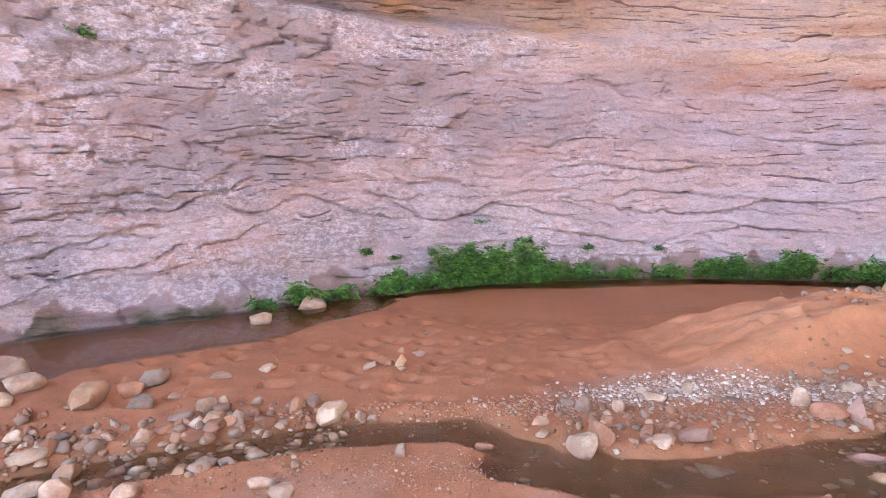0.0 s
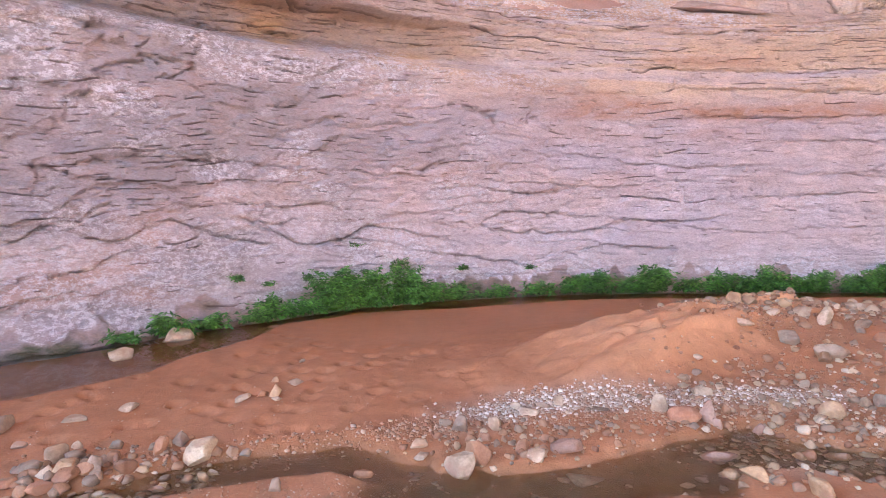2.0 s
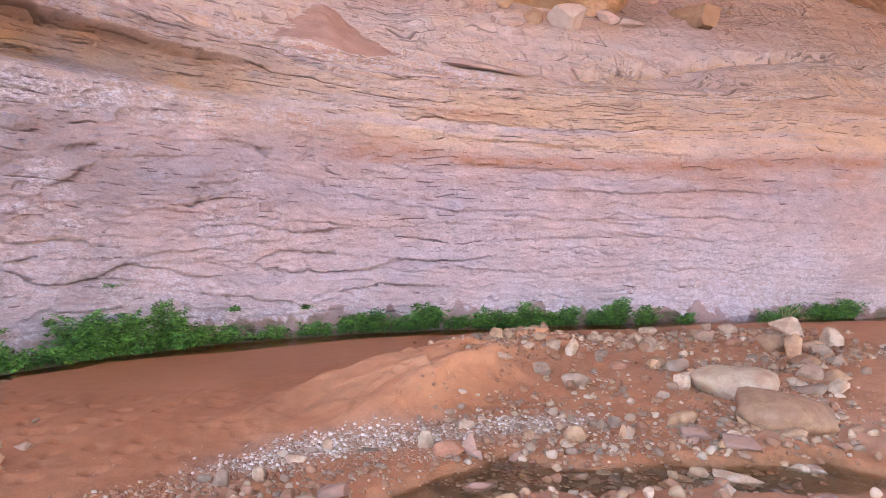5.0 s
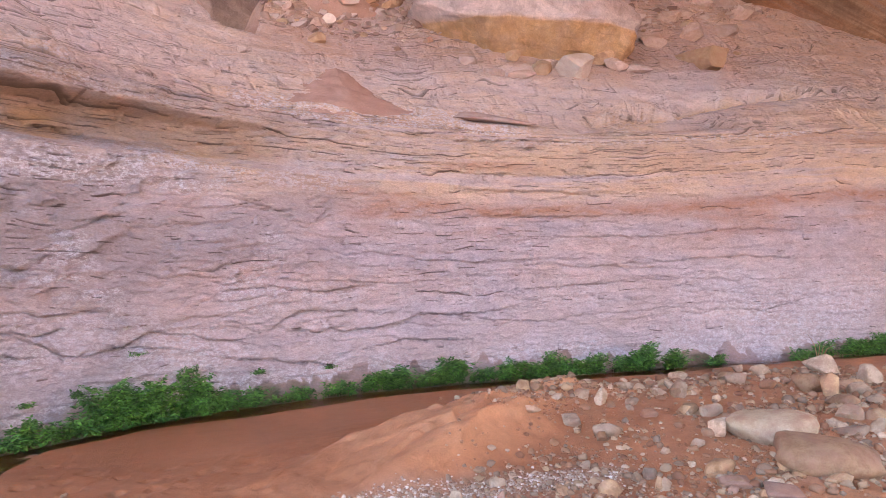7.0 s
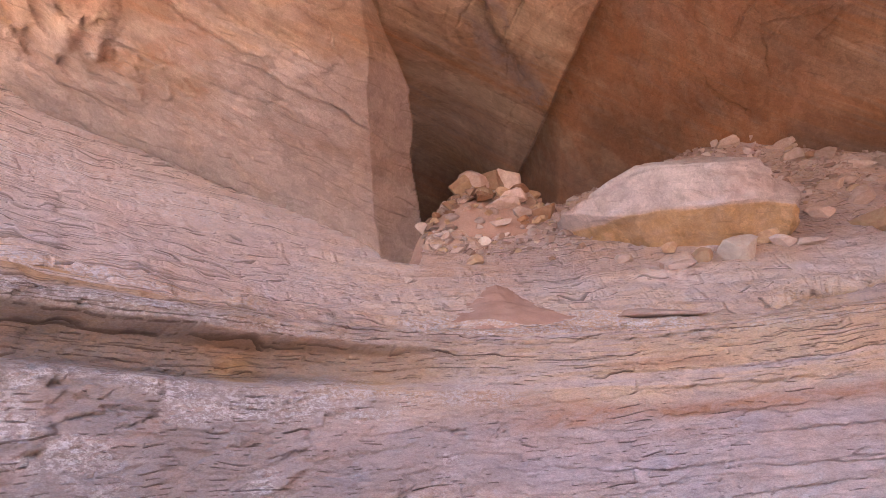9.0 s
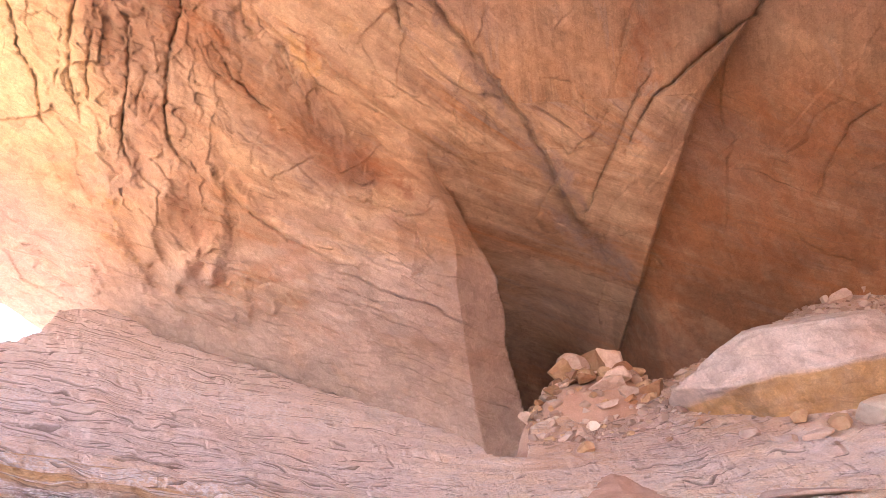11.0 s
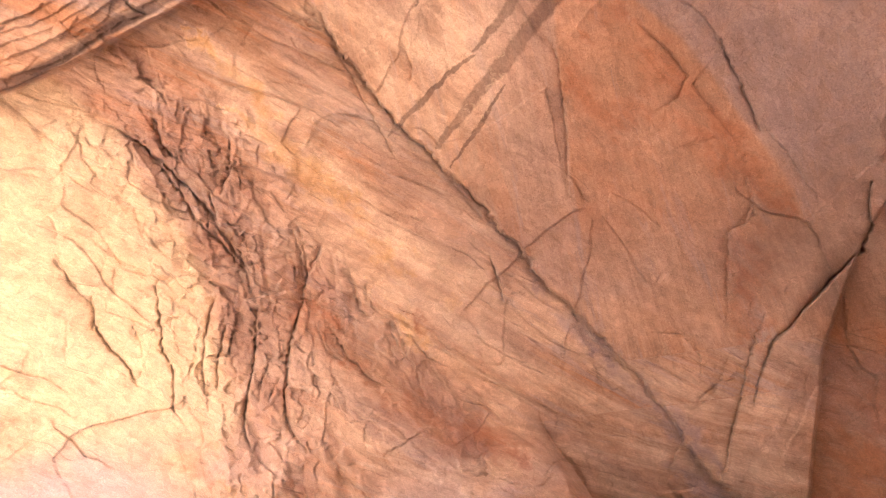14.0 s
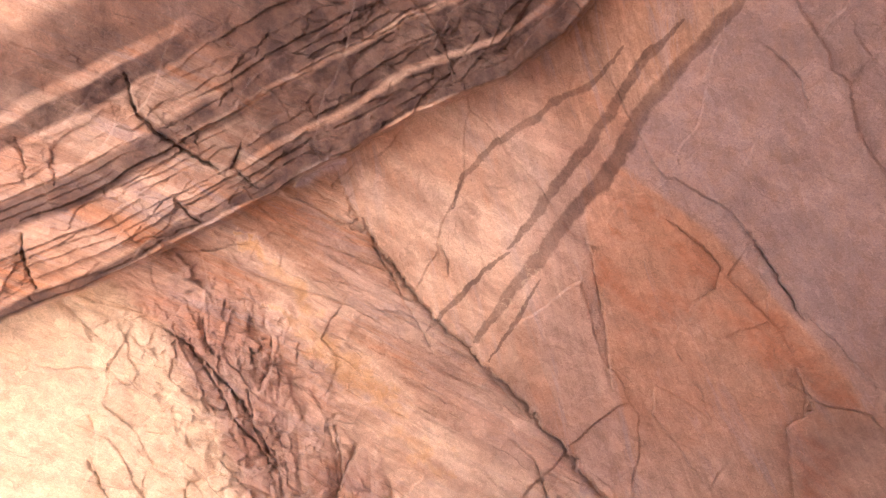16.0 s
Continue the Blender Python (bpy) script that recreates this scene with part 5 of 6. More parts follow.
def worn(v, planes, depth, rough, seed, crisp=0.92):
    """A round form cut by random planes, with rounded arrises and small unevenness: a water-worn or broken stone."""
    r = np.random.default_rng(seed)
    v = v * (1 + 0.12 * fbm(v[:, 0] * 1.1 + seed, v[:, 1] * 1.1 + v[:, 2] * 0.7, 2, seed))[:, None]
    for _ in range(planes):
        n = r.normal(size=3)
        n /= np.linalg.norm(n)
        d = 1 - depth * r.uniform(0.45, 1.0)
        over = np.clip(v @ n - d, 0, None)
        v = v - (over * crisp)[:, None] * n
    v = v * (1 + rough * fbm(v[:, 0] * 4 + seed, v[:, 1] * 4 + v[:, 2] * 3, 3, seed + 1))[:, None]
    lo, hi = v.min(0), v.max(0)
    return (v - (lo + hi) / 2) / (hi - lo)


SHAPES = [worn(ICO3[0], 15, 0.6, 0.035, 100 + k, 1.0) for k in range(24)]
FULL = [worn(np.sign(ICO3[0]) * np.abs(ICO3[0]) ** 0.72, 7, 0.22, 0.035, 200 + k, 0.9) for k in range(4)]
BROKEN = [worn(ICO3[0], 16, 0.62, 0.012, 300 + k, 1.0) for k in range(14)]
stone_meshes = {}


def shape_mesh(shapes, k, tone, name):
    key = (id(shapes), k, tone)
    if key not in stone_meshes:
        me = bpy.data.meshes.new(name)
        me.from_pydata(shapes[k].tolist(), [], ICO3[1].tolist())
        me.polygons.foreach_set("use_smooth", np.full(len(me.polygons), shapes is not BROKEN))
        me.materials.append(TONES[tone][0])
        stone_meshes[key] = me
    return stone_meshes[key]


def ground_at(x, y):
    return float(ground_height(np.array([[x]]), np.array([[y]]))[0, 0])


def place(ob, x, y, z, w, d, h, yaw, tilt_a=0.0, tilt_b=0.0):
    ob.matrix_basis = pose(x, y, z, tilt_a, tilt_b, yaw) @ Matrix.Diagonal((w, d, h, 1))
    return ob


def stone(x, y, w, d, h, yaw, tone):
    shapes = FULL if w > 0.45 else SHAPES
    k = int(rng.integers(len(shapes)))
    z = ground_at(x, y)
    size = "large" if w > 0.3 else "small" if w < 0.1 else "rounded"
    where = "standing in shallow water" if z < 0.0 else "on gravel beside the stream" if x > 0.8 else "on damp red sand"
    ob = place(new("stone", shape_mesh(shapes, k, tone, "stone")), x, y, max(z, -0.05) + h * 0.36, w * 1.04, d, h * 1.3, yaw, rng.uniform(-9, 9), rng.uniform(-9, 9))
    return tagged(ob, f"{size} {TONES[tone][1]} water-worn stone {where}", "stone", "stones of the stream bed")


stone(-3.12, 4.63, 0.3, 0.21, 0.18, 28, 'w')
stone(-2.73, 4.23, 0.24, 0.17, 0.1, 35, 'w')
stone(-2.74, 4.01, 0.12, 0.09, 0.08, 32, 'w')
stone(-2.19, 4, 0.24, 0.17, 0.14, 33, 'c')
stone(-1.93, 4.33, 0.22, 0.16, 0.12, 29, 'g')
stone(-2, 4.16, 0.16, 0.12, 0.09, 15, 'r')
stone(-1.85, 3.94, 0.17, 0.12, 0.09, 13, 'g')
stone(-1.53, 4.46, 0.14, 0.1, 0.04, 29, 'w')
stone(-1.24, 4.61, 0.12, 0.09, 0.05, 9, 'w')
stone(-2.33, 3.46, 0.12, 0.09, 0.06, 28, 'w')
stone(-1.87, 3.5, 0.18, 0.13, 0.03, 43, 'c')
stone(-1.62, 3.46, 0.12, 0.09, 0.09, 26, 'w')
stone(-2.12, 3.24, 0.2, 0.14, 0.06, 44, 'w')
stone(-1.88, 3.16, 0.14, 0.1, 0.1, 31, 'c')
stone(-1.99, 3, 0.19, 0.13, 0.09, 39, 'w')
stone(-1.76, 2.86, 0.14, 0.1, 0.1, 23, 'w')
stone(-1.44, 2.87, 0.15, 0.11, 0.07, 32, 'w')
stone(-1.67, 3.07, 0.11, 0.08, 0.07, 40, 'r')
stone(-0.85, 2.96, 0.13, 0.09, 0.06, 19, 'w')
stone(-0.74, 2.87, 0.11, 0.08, 0.07, 23, 'w')
stone(-2.06, 3.32, 0.17, 0.13, 0.07, 38, 'r')
stone(-2.07, 3.47, 0.12, 0.09, 0.05, 20, 'g')
stone(-1.51, 3.72, 0.15, 0.11, 0.06, 31, 'g')
stone(-1.41, 3.84, 0.12, 0.08, 0.11, 24, 'w')
stone(-1.31, 3.66, 0.14, 0.1, 0.07, 15, 'c')
stone(-1.17, 3.66, 0.08, 0.06, 0.1, 6, 'g')
stone(-1.34, 3.95, 0.06, 0.04, 0.06, 30, 'w')
stone(-1.14, 3.95, 0.08, 0.05, 0.05, 17, 'g')
stone(-1.02, 3.68, 0.12, 0.09, 0.07, 23, 'r')
stone(-0.79, 3.96, 0.1, 0.07, 0.08, 23, 'g')
stone(-0.87, 3.83, 0.08, 0.06, 0.1, 20, 'r')
stone(-0.65, 3.8, 0.2, 0.15, 0.1, 23, 'y')
stone(-0.84, 3.53, 0.1, 0.07, 0.05, 12, 'c')
stone(-1, 3.41, 0.12, 0.09, 0.06, 26, 'w')
stone(-1.23, 3.32, 0.12, 0.08, 0.07, 20, 'w')
stone(-1.13, 3.31, 0.08, 0.05, 0.05, 33, 'w')
stone(-1.2, 3.12, 0.11, 0.08, 0.04, 33, 'w')
stone(-1.39, 3.53, 0.14, 0.1, 0.05, 12, 'r')
stone(-1.29, 3.6, 0.14, 0.1, 0.06, 11, 'r')
stone(-1.19, 3.5, 0.11, 0.08, 0.04, 12, 'c')
stone(-1.33, 3.4, 0.09, 0.06, 0.04, 36, 'g')
stone(-0.3, 4.69, 0.08, 0.06, 0.09, 3, 'c')
stone(-0.17, 4.96, 0.12, 0.09, 0.04, 7, 'w')
stone(-0.29, 4.6, 0.07, 0.05, 0.03, -1, 'w')
stone(-0.39, 4.73, 0.08, 0.06, 0.05, 6, 'r')
stone(-0.52, 4.66, 0.11, 0.08, 0.04, 4, 'w')
stone(-0.33, 5.04, 0.06, 0.04, 0.04, 1, 'c')
stone(-0.14, 5.59, 0.05, 0.03, 0.03, 5, 'w')
stone(-0.58, 3.55, 0.04, 0.03, 0.04, 13, 'c')
stone(-0.49, 3.82, 0.07, 0.05, 0.06, 20, 'w')
stone(-0.42, 3.82, 0.07, 0.05, 0.04, 13, 'g')
stone(-0.22, 3.27, 0.06, 0.05, 0.07, 18, 'g')
stone(-1.69, 6.11, 0.2, 0.15, 0.14, 26, 'w')
stone(-1.33, 6.7, 0.28, 0.2, 0.15, 26, 'w')
stone(-0.46, 6.99, 0.2, 0.15, 0.06, 9, 'r')
stone(-1.29, 3.11, 0.08, 0.06, 0.04, 15, 'c')
stone(-1.66, 3.22, 0.11, 0.08, 0.06, 39, 'r')
stone(-1.9, 3.37, 0.1, 0.07, 0.04, 44, 'c')
stone(-1.56, 3.57, 0.11, 0.08, 0.04, 36, 'r')
stone(-1.72, 4.14, 0.09, 0.07, 0.03, 26, 'w')
stone(0.74, 3.41, 0.16, 0.11, 0.14, -5, 'w')
stone(0.86, 3.48, 0.15, 0.11, 0.13, -20, 'r')
stone(0.56, 3.69, 0.1, 0.07, 0.04, 2, 'w')
stone(0.56, 3.59, 0.09, 0.07, 0.03, -5, 'w')
stone(0.51, 3.46, 0.09, 0.06, 0.02, -13, 'c')
stone(0.4, 3.14, 0.07, 0.05, 0.05, -18, 'w')
stone(0.23, 3.5, 0.11, 0.08, 0.06, 8, 'r')
stone(1.18, 3.41, 0.13, 0.09, 0.06, -4, 'w')
stone(1.38, 3.5, 0.18, 0.13, 0.09, -32, 'm')
stone(1.12, 3.49, 0.09, 0.07, 0.08, -8, 'r')
stone(1.39, 3.24, 0.2, 0.15, 0.04, -24, 'w')
stone(1.04, 3.82, 0.07, 0.05, 0.09, -24, 'w')
stone(0.84, 3.88, 0.09, 0.07, 0.09, -17, 'g')
stone(1.33, 4.05, 0.13, 0.1, 0.05, -9, 'w')
stone(1.58, 4.18, 0.07, 0.05, 0.07, -9, 'w')
stone(1.47, 4.17, 0.1, 0.07, 0.04, -31, 'w')
stone(2.19, 3.96, 0.11, 0.08, 0.11, -25, 'w')
stone(2.28, 3.8, 0.22, 0.16, 0.09, -43, 'b')
stone(2.4, 3.73, 0.1, 0.08, 0.14, -25, 'm')
stone(2.62, 4.18, 0.14, 0.1, 0.08, -36, 'w')
stone(2.84, 4.28, 0.07, 0.05, 0.04, -22, 'w')
stone(2.26, 3.37, 0.21, 0.15, 0.07, -19, 'm')
stone(2, 3.13, 0.07, 0.05, 0.04, -31, 'w')
stone(1.9, 3.09, 0.08, 0.06, 0.03, -16, 'w')
stone(2.17, 3.15, 0.1, 0.07, 0.05, -39, 'c')
stone(0.82, 3, 0.05, 0.04, 0.04, -25, 'c')
stone(0.77, 3.99, 0.08, 0.06, 0.05, -7, 'g')
stone(1.28, 4.18, 0.07, 0.05, 0.05, -29, 'w')
stone(1.82, 4.06, 0.14, 0.1, 0.02, -31, 'g')
stone(0.95, 3.7, 0.07, 0.05, 0.05, -15, 'r')
stone(1.3, 3.64, 0.06, 0.04, 0.04, -15, 'r')
stone(8.31, 5.55, 0.44, 0.32, 0.24, -66, 'w')
stone(7.09, 4.87, 0.37, 0.27, 0.2, -68, 'c')
stone(7.03, 4.59, 0.18, 0.13, 0.26, -46, 'c')
stone(5.04, 3.78, 0.7, 0.51, 0.23, -58, 'y')
stone(4.8, 3.14, 0.68, 0.49, 0.21, -43, 'c')
stone(4.52, 3.23, 0.16, 0.12, 0.09, -43, 'c')
stone(4.74, 4.06, 0.15, 0.11, 0.15, -52, 'w')
stone(5.73, 5.45, 0.17, 0.12, 0.18, -47, 'w')
stone(6.65, 6.36, 0.23, 0.16, 0.1, -45, 'w')
stone(6.72, 5.53, 0.23, 0.16, 0.13, -46, 'w')
stone(7.37, 5.71, 0.24, 0.17, 0.14, -49, 'w')
stone(6.76, 5.72, 0.17, 0.12, 0.1, -48, 'c')
stone(5.16, 4.78, 0.2, 0.14, 0.1, -43, 'c')
stone(5.31, 4.64, 0.22, 0.15, 0.12, -36, 'g')
stone(4.09, 4.69, 0.25, 0.18, 0.13, -40, 'w')
stone(4.04, 5.14, 0.17, 0.12, 0.11, -39, 'g')
stone(3.64, 5.24, 0.21, 0.15, 0.06, -28, 'w')
stone(4.69, 5.5, 0.13, 0.09, 0.17, -47, 'w')
stone(4.65, 5.77, 0.17, 0.12, 0.09, -44, 'w')
stone(5.5, 6.04, 0.2, 0.14, 0.08, -28, 'w')
stone(4.1, 3.75, 0.06, 0.05, 0.04, -46, 'w')
stone(4.1, 3.48, 0.22, 0.16, 0.11, -48, 'c')
stone(3.72, 3.79, 0.09, 0.07, 0.08, -57, 'g')
stone(3.6, 3.57, 0.06, 0.04, 0.1, -47, 'c')
stone(3.25, 3.68, 0.16, 0.11, 0.11, -38, 'c')
stone(3.48, 4.24, 0.09, 0.06, 0.07, -52, 'w')
stone(2.64, 4.17, 0.12, 0.09, 0.07, -28, 'w')
stone(3.67, 2.95, 0.12, 0.09, 0.09, -47, 'c')
stone(3.38, 2.91, 0.15, 0.11, 0.08, -61, 'r')
stone(3.86, 2.8, 0.3, 0.21, 0.08, -50, 'w')
stone(4.16, 3.01, 0.26, 0.19, 0.06, -54, 'm')
stone(4.04, 3.33, 0.2, 0.14, 0.07, -45, 'c')
stone(4.23, 3.13, 0.12, 0.08, 0.05, -57, 'w')
stone(4.66, 2.94, 0.14, 0.1, 0.08, -51, 'c')
stone(4.38, 2.74, 0.15, 0.11, 0.08, -51, 'w')
stone(4.46, 2.67, 0.16, 0.12, 0.08, -72, 'w')
stone(3.66, 2.8, 0.15, 0.11, 0.06, -64, 'g')
stone(3.53, 2.96, 0.14, 0.1, 0.05, -44, 'c')
stone(3.46, 2.56, 0.1, 0.07, 0.06, -40, 'w')
stone(3.36, 2.5, 0.12, 0.09, 0.06, -59, 'c')
stone(2.78, 3.03, 0.18, 0.13, 0.05, -43, 'c')
stone(2.84, 3.13, 0.1, 0.07, 0.05, -39, 'w')
stone(2.75, 3.28, 0.1, 0.08, 0.09, -44, 'r')
stone(2.93, 3.25, 0.14, 0.1, 0.07, -45, 'c')
stone(2.17, 3.14, 0.12, 0.09, 0.07, -39, 'c')
stone(2.23, 3.01, 0.15, 0.11, 0.06, -39, 'c')
stone(2.25, 3.21, 0.08, 0.06, 0.04, -31, 'r')
stone(6.23, 3.87, 0.23, 0.17, 0.12, -63, 'w')
stone(5.87, 3.79, 0.15, 0.11, 0.07, -60, 'w')
stone(5.75, 3.56, 0.28, 0.2, 0.07, -50, 'g')
stone(6.69, 4.25, 0.33, 0.24, 0.12, -70, 'c')
stone(7.38, 4.5, 0.24, 0.17, 0.13, -56, 'w')
stone(4.73, 4.85, 0.16, 0.12, 0.08, -37, 'r')
stone(4.94, 5.32, 0.14, 0.1, 0.07, -48, 'g')
stone(5.6, 5.61, 0.16, 0.12, 0.08, -52, 'w')
stone(4.3, 5.71, 0.13, 0.09, 0.06, -28, 'w')
stone(4.14, 4.06, 0.08, 0.06, 0.06, -52, 'w')
stone(8.09, 4.81, 0.26, 0.19, 0.22, -68, 'w')
stone(7.58, 4.75, 0.31, 0.23, 0.12, -59, 'c')
stone(7.08, 4.14, 0.23, 0.16, 0.1, -54, 'g')
stone(6.38, 3.7, 0.25, 0.18, 0.1, -71, 'c')
stone(4.42, 3.98, 0.11, 0.08, 0.07, -52, 'w')
stone(5.15, 4.79, 0.16, 0.12, 0.09, -51, 'c')
stone(3.72, 3.79, 0.1, 0.07, 0.09, -34, 'g')
stone(5.95, 3.43, 0.17, 0.12, 0.13, -61, 'w')
stone(6.74, 5.12, 0.19, 0.14, 0.09, -42, 'r')
stone(4.86, 2.91, 0.2, 0.14, 0.09, -68, 'c')
stone(4.66, 2.94, 0.15, 0.11, 0.07, -62, 'c')
stone(4.05, 3.32, 0.23, 0.17, 0.07, -46, 'm')
stone(3.64, 3.55, 0.09, 0.06, 0.1, -34, 'w')


def scatter(count, x0, x1, y0, y1, small, large, tones, keep):
    n = 0
    while n < count:
        x, y = rng.uniform(x0, x1), rng.uniform(y0, y1)
        if not keep(x, y):
            continue
        w = small * (large / small) ** (rng.random() ** 1.8)
        stone(round(x, 3), round(y, 3), w, w * rng.uniform(0.6, 0.9), w * rng.uniform(0.45, 0.75), rng.uniform(0, 180), str(rng.choice(list(tones))))
        n += 1


scatter(26, -2.5, -0.55, 2.9, 4.15, 0.05, 0.12, "wwcgrrm", lambda x, y: 3.0 + 0.25 * (x + 2.5) < y < 3.62 + 0.35 * abs(x + 1.6))
scatter(55, 2.1, 5.6, 2.2, 3.9, 0.05, 0.14, "wcccgrrrm", lambda x, y: True)
scatter(45, 3.9, 8.8, 4.4, 6.9, 0.07, 0.2, "wwcccgrr", lambda x, y: y < float(bank_edge(x)) - 0.4)


# ---------------------------------------------------------------- gravel
def gravel_material(name, *stops):
    m, nt, p = nodes_of(name, 0.8)
    isl = nt.nodes.new("ShaderNodeNewGeometry").outputs["Random Per Island"]
    c = ramp(nt, isl, *stops)
    fine = noise_node(nt, position(nt), 120, 4, 0.7)
    c = mix(nt, 0.5, c, mix(nt, ramp(nt, fine, (0.3, 0.0), (0.7, 1.0)), (0.7, 0.7, 0.7), (1.2, 1.2, 1.2)), "MULTIPLY")
    nt.links.new(c, p.inputs["Base Color"])
    return m


PALE_GRAVEL = gravel_material("white_gravel", (0.0, (0.33, 0.18, 0.11)), (0.4, (0.42, 0.30, 0.205)), (0.72, (0.60, 0.49, 0.38)), (0.9, (0.82, 0.74, 0.64)), (1.0, (0.36, 0.19, 0.11)))
COBBLE = gravel_material("cobble", (0.0, (0.27, 0.125, 0.065)), (0.3, (0.38, 0.215, 0.12)), (0.55, (0.27, 0.19, 0.13)), (0.8, (0.45, 0.305, 0.175)), (1.0, (0.58, 0.455, 0.325)))
MIXED_GRAVEL = gravel_material("mixed_gravel", (0.0, (0.32, 0.145, 0.07)), (0.5, (0.41, 0.22, 0.12)), (0.85, (0.43, 0.28, 0.18)), (1.0, (0.52, 0.40, 0.29)))


def gravel(name, x, y, size, mat, label, solid=None):
    n = len(x)
    z = ground_height(x[None, :], y[None, :])[0]
    v, f = (ICO1[0][None], ICO1[1]) if solid is None else solid
    v = v[rng.integers(len(v), size=n)]
    jit = 1 + (0.3 if solid is None else 0.05) * rng.normal(size=(n, v.shape[1], 1)).clip(-1, 1)
    ang = rng.uniform(0, np.pi, n)
    s = np.stack([size, size * rng.uniform(0.55, 0.95, n), size * rng.uniform(0.45, 0.8, n)], -1) * 0.5
    q = v * jit * s[:, None, :]
    ca, sa = np.cos(ang)[:, None], np.sin(ang)[:, None]
    q = np.stack([q[..., 0] * ca - q[..., 1] * sa, q[..., 0] * sa + q[..., 1] * ca, q[..., 2]], -1)
    q = q + np.stack([x, y, z + s[:, 2] * 0.5], -1)[:, None, :]
    faces = (f[None] + (np.arange(n) * v.shape[1])[:, None, None]).reshape(-1, 3)
    me = bpy.data.meshes.new(name)
    me.vertices.add(n * v.shape[1])
    me.vertices.foreach_set("co", q.astype(np.float32).ravel())
    me.loops.add(faces.size)
    me.loops.foreach_set("vertex_index", faces.astype(np.int32).ravel())
    me.polygons.add(len(faces))
    me.polygons.foreach_set("loop_start", np.arange(0, faces.size, 3, dtype=np.int32))
    me.update(calc_edges=True)
    me.materials.append(mat)
    tagged(new(name, me), label, "gravel", kind="stuff")


def spread(n, knots, reach):
    """Random places about a line."""
    k = np.array(knots).reshape(-1, 2)
    t = rng.uniform(0, len(k) - 1.001, n)
    i = t.astype(int)
    p = k[i] + (k[i + 1] - k[i]) * (t - i)[:, None]
    p = p + rng.normal(size=(n, 2)) * np.array(reach) * 0.5
    return p[:, 0], p[:, 1]


def sizes(n, a, b):
    return a * (b / a) ** (rng.random(n) ** 2.2)


gx, gy = spread(7000, (1.05, 4.1, 1.5, 4.25, 2.1, 4.2, 2.9, 4.12, 3.5, 4.0), (0.3, 0.2))
gravel("white_gravel", gx, gy, sizes(7000, 0.007, 0.042), PALE_GRAVEL, "bank of crushed white gravel against a sand mound")
parts = [(spread(2600, (-2.2, 3.0, -0.6, 3.05, 0.3, 3.15), (0.5, 0.32)), 0.005, 0.024), (spread(1500, (-1.0, 3.75, 0.2, 3.9, 0.9, 3.95, 2.4, 3.85), (0.3, 0.16)), 0.008, 0.04),
         (spread(2600, (2.2, 3.9, 3.4, 3.6, 4.8, 3.3, 6.0, 3.6), (0.6, 0.7)), 0.008, 0.045), (spread(2600, (3.6, 5.4, 5.0, 6.2, 6.5, 5.9, 8.5, 5.6), (0.7, 0.7)), 0.012, 0.06),
         (spread(500, (-2.4, 3.6, -1.0, 4.4, 0.5, 4.6), (0.8, 0.8)), 0.005, 0.018)]
gx, gy = np.concatenate([p[0][0] for p in parts]), np.concatenate([p[0][1] for p in parts])
gs = np.concatenate([sizes(len(p[0][0]), p[1], p[2]) for p in parts])
ok = gy < bank_edge(gx) - 0.1
cob = [(spread(420, (0.6, 3.6, 1.4, 3.62, 2.4, 3.65, 3.6, 3.6), (0.3, 0.45)), 0.02, 0.075), (spread(300, (2.6, 4.3, 3.6, 4.4, 4.6, 4.6), (0.4, 0.5)), 0.025, 0.09), (spread(430, (-2.5, 3.25, -1.6, 3.45, -0.7, 3.75), (0.5, 0.38)), 0.03, 0.11), (spread(150, (0.4, 3.75, 1.4, 3.75, 2.6, 3.7, 3.6, 3.5), (0.4, 0.3)), 0.025, 0.07),
       (spread(900, (2.4, 3.3, 3.6, 3.1, 4.6, 3.2, 5.8, 3.5), (0.5, 0.75)), 0.03, 0.11), (spread(900, (3.9, 6.3, 5.0, 6.3, 6.5, 5.9, 8.8, 5.6), (0.6, 0.7)), 0.04, 0.14),
       (spread(420, (5.2, 4.6, 6.6, 4.4, 8.5, 4.6), (0.6, 0.6)), 0.04, 0.13)]
cx, cy = np.concatenate([p[0][0] for p in cob]), np.concatenate([p[0][1] for p in cob])
cs = np.concatenate([sizes(len(p[0][0]), p[1], p[2]) for p in cob])
okc = cy < bank_edge(cx) - 0.25
gravel("cobbles", cx[okc], cy[okc], cs[okc], COBBLE, "grey, cream and red-brown cobbles strewn over the bar", (np.stack([worn(ICO2[0], 9, 0.5, 0.06, 77 + k) * 2 for k in range(12)]), ICO2[1]))
gravel("mixed_gravel", gx[ok], gy[ok], gs[ok], MIXED_GRAVEL, "mixed red and grey gravel on damp sand")


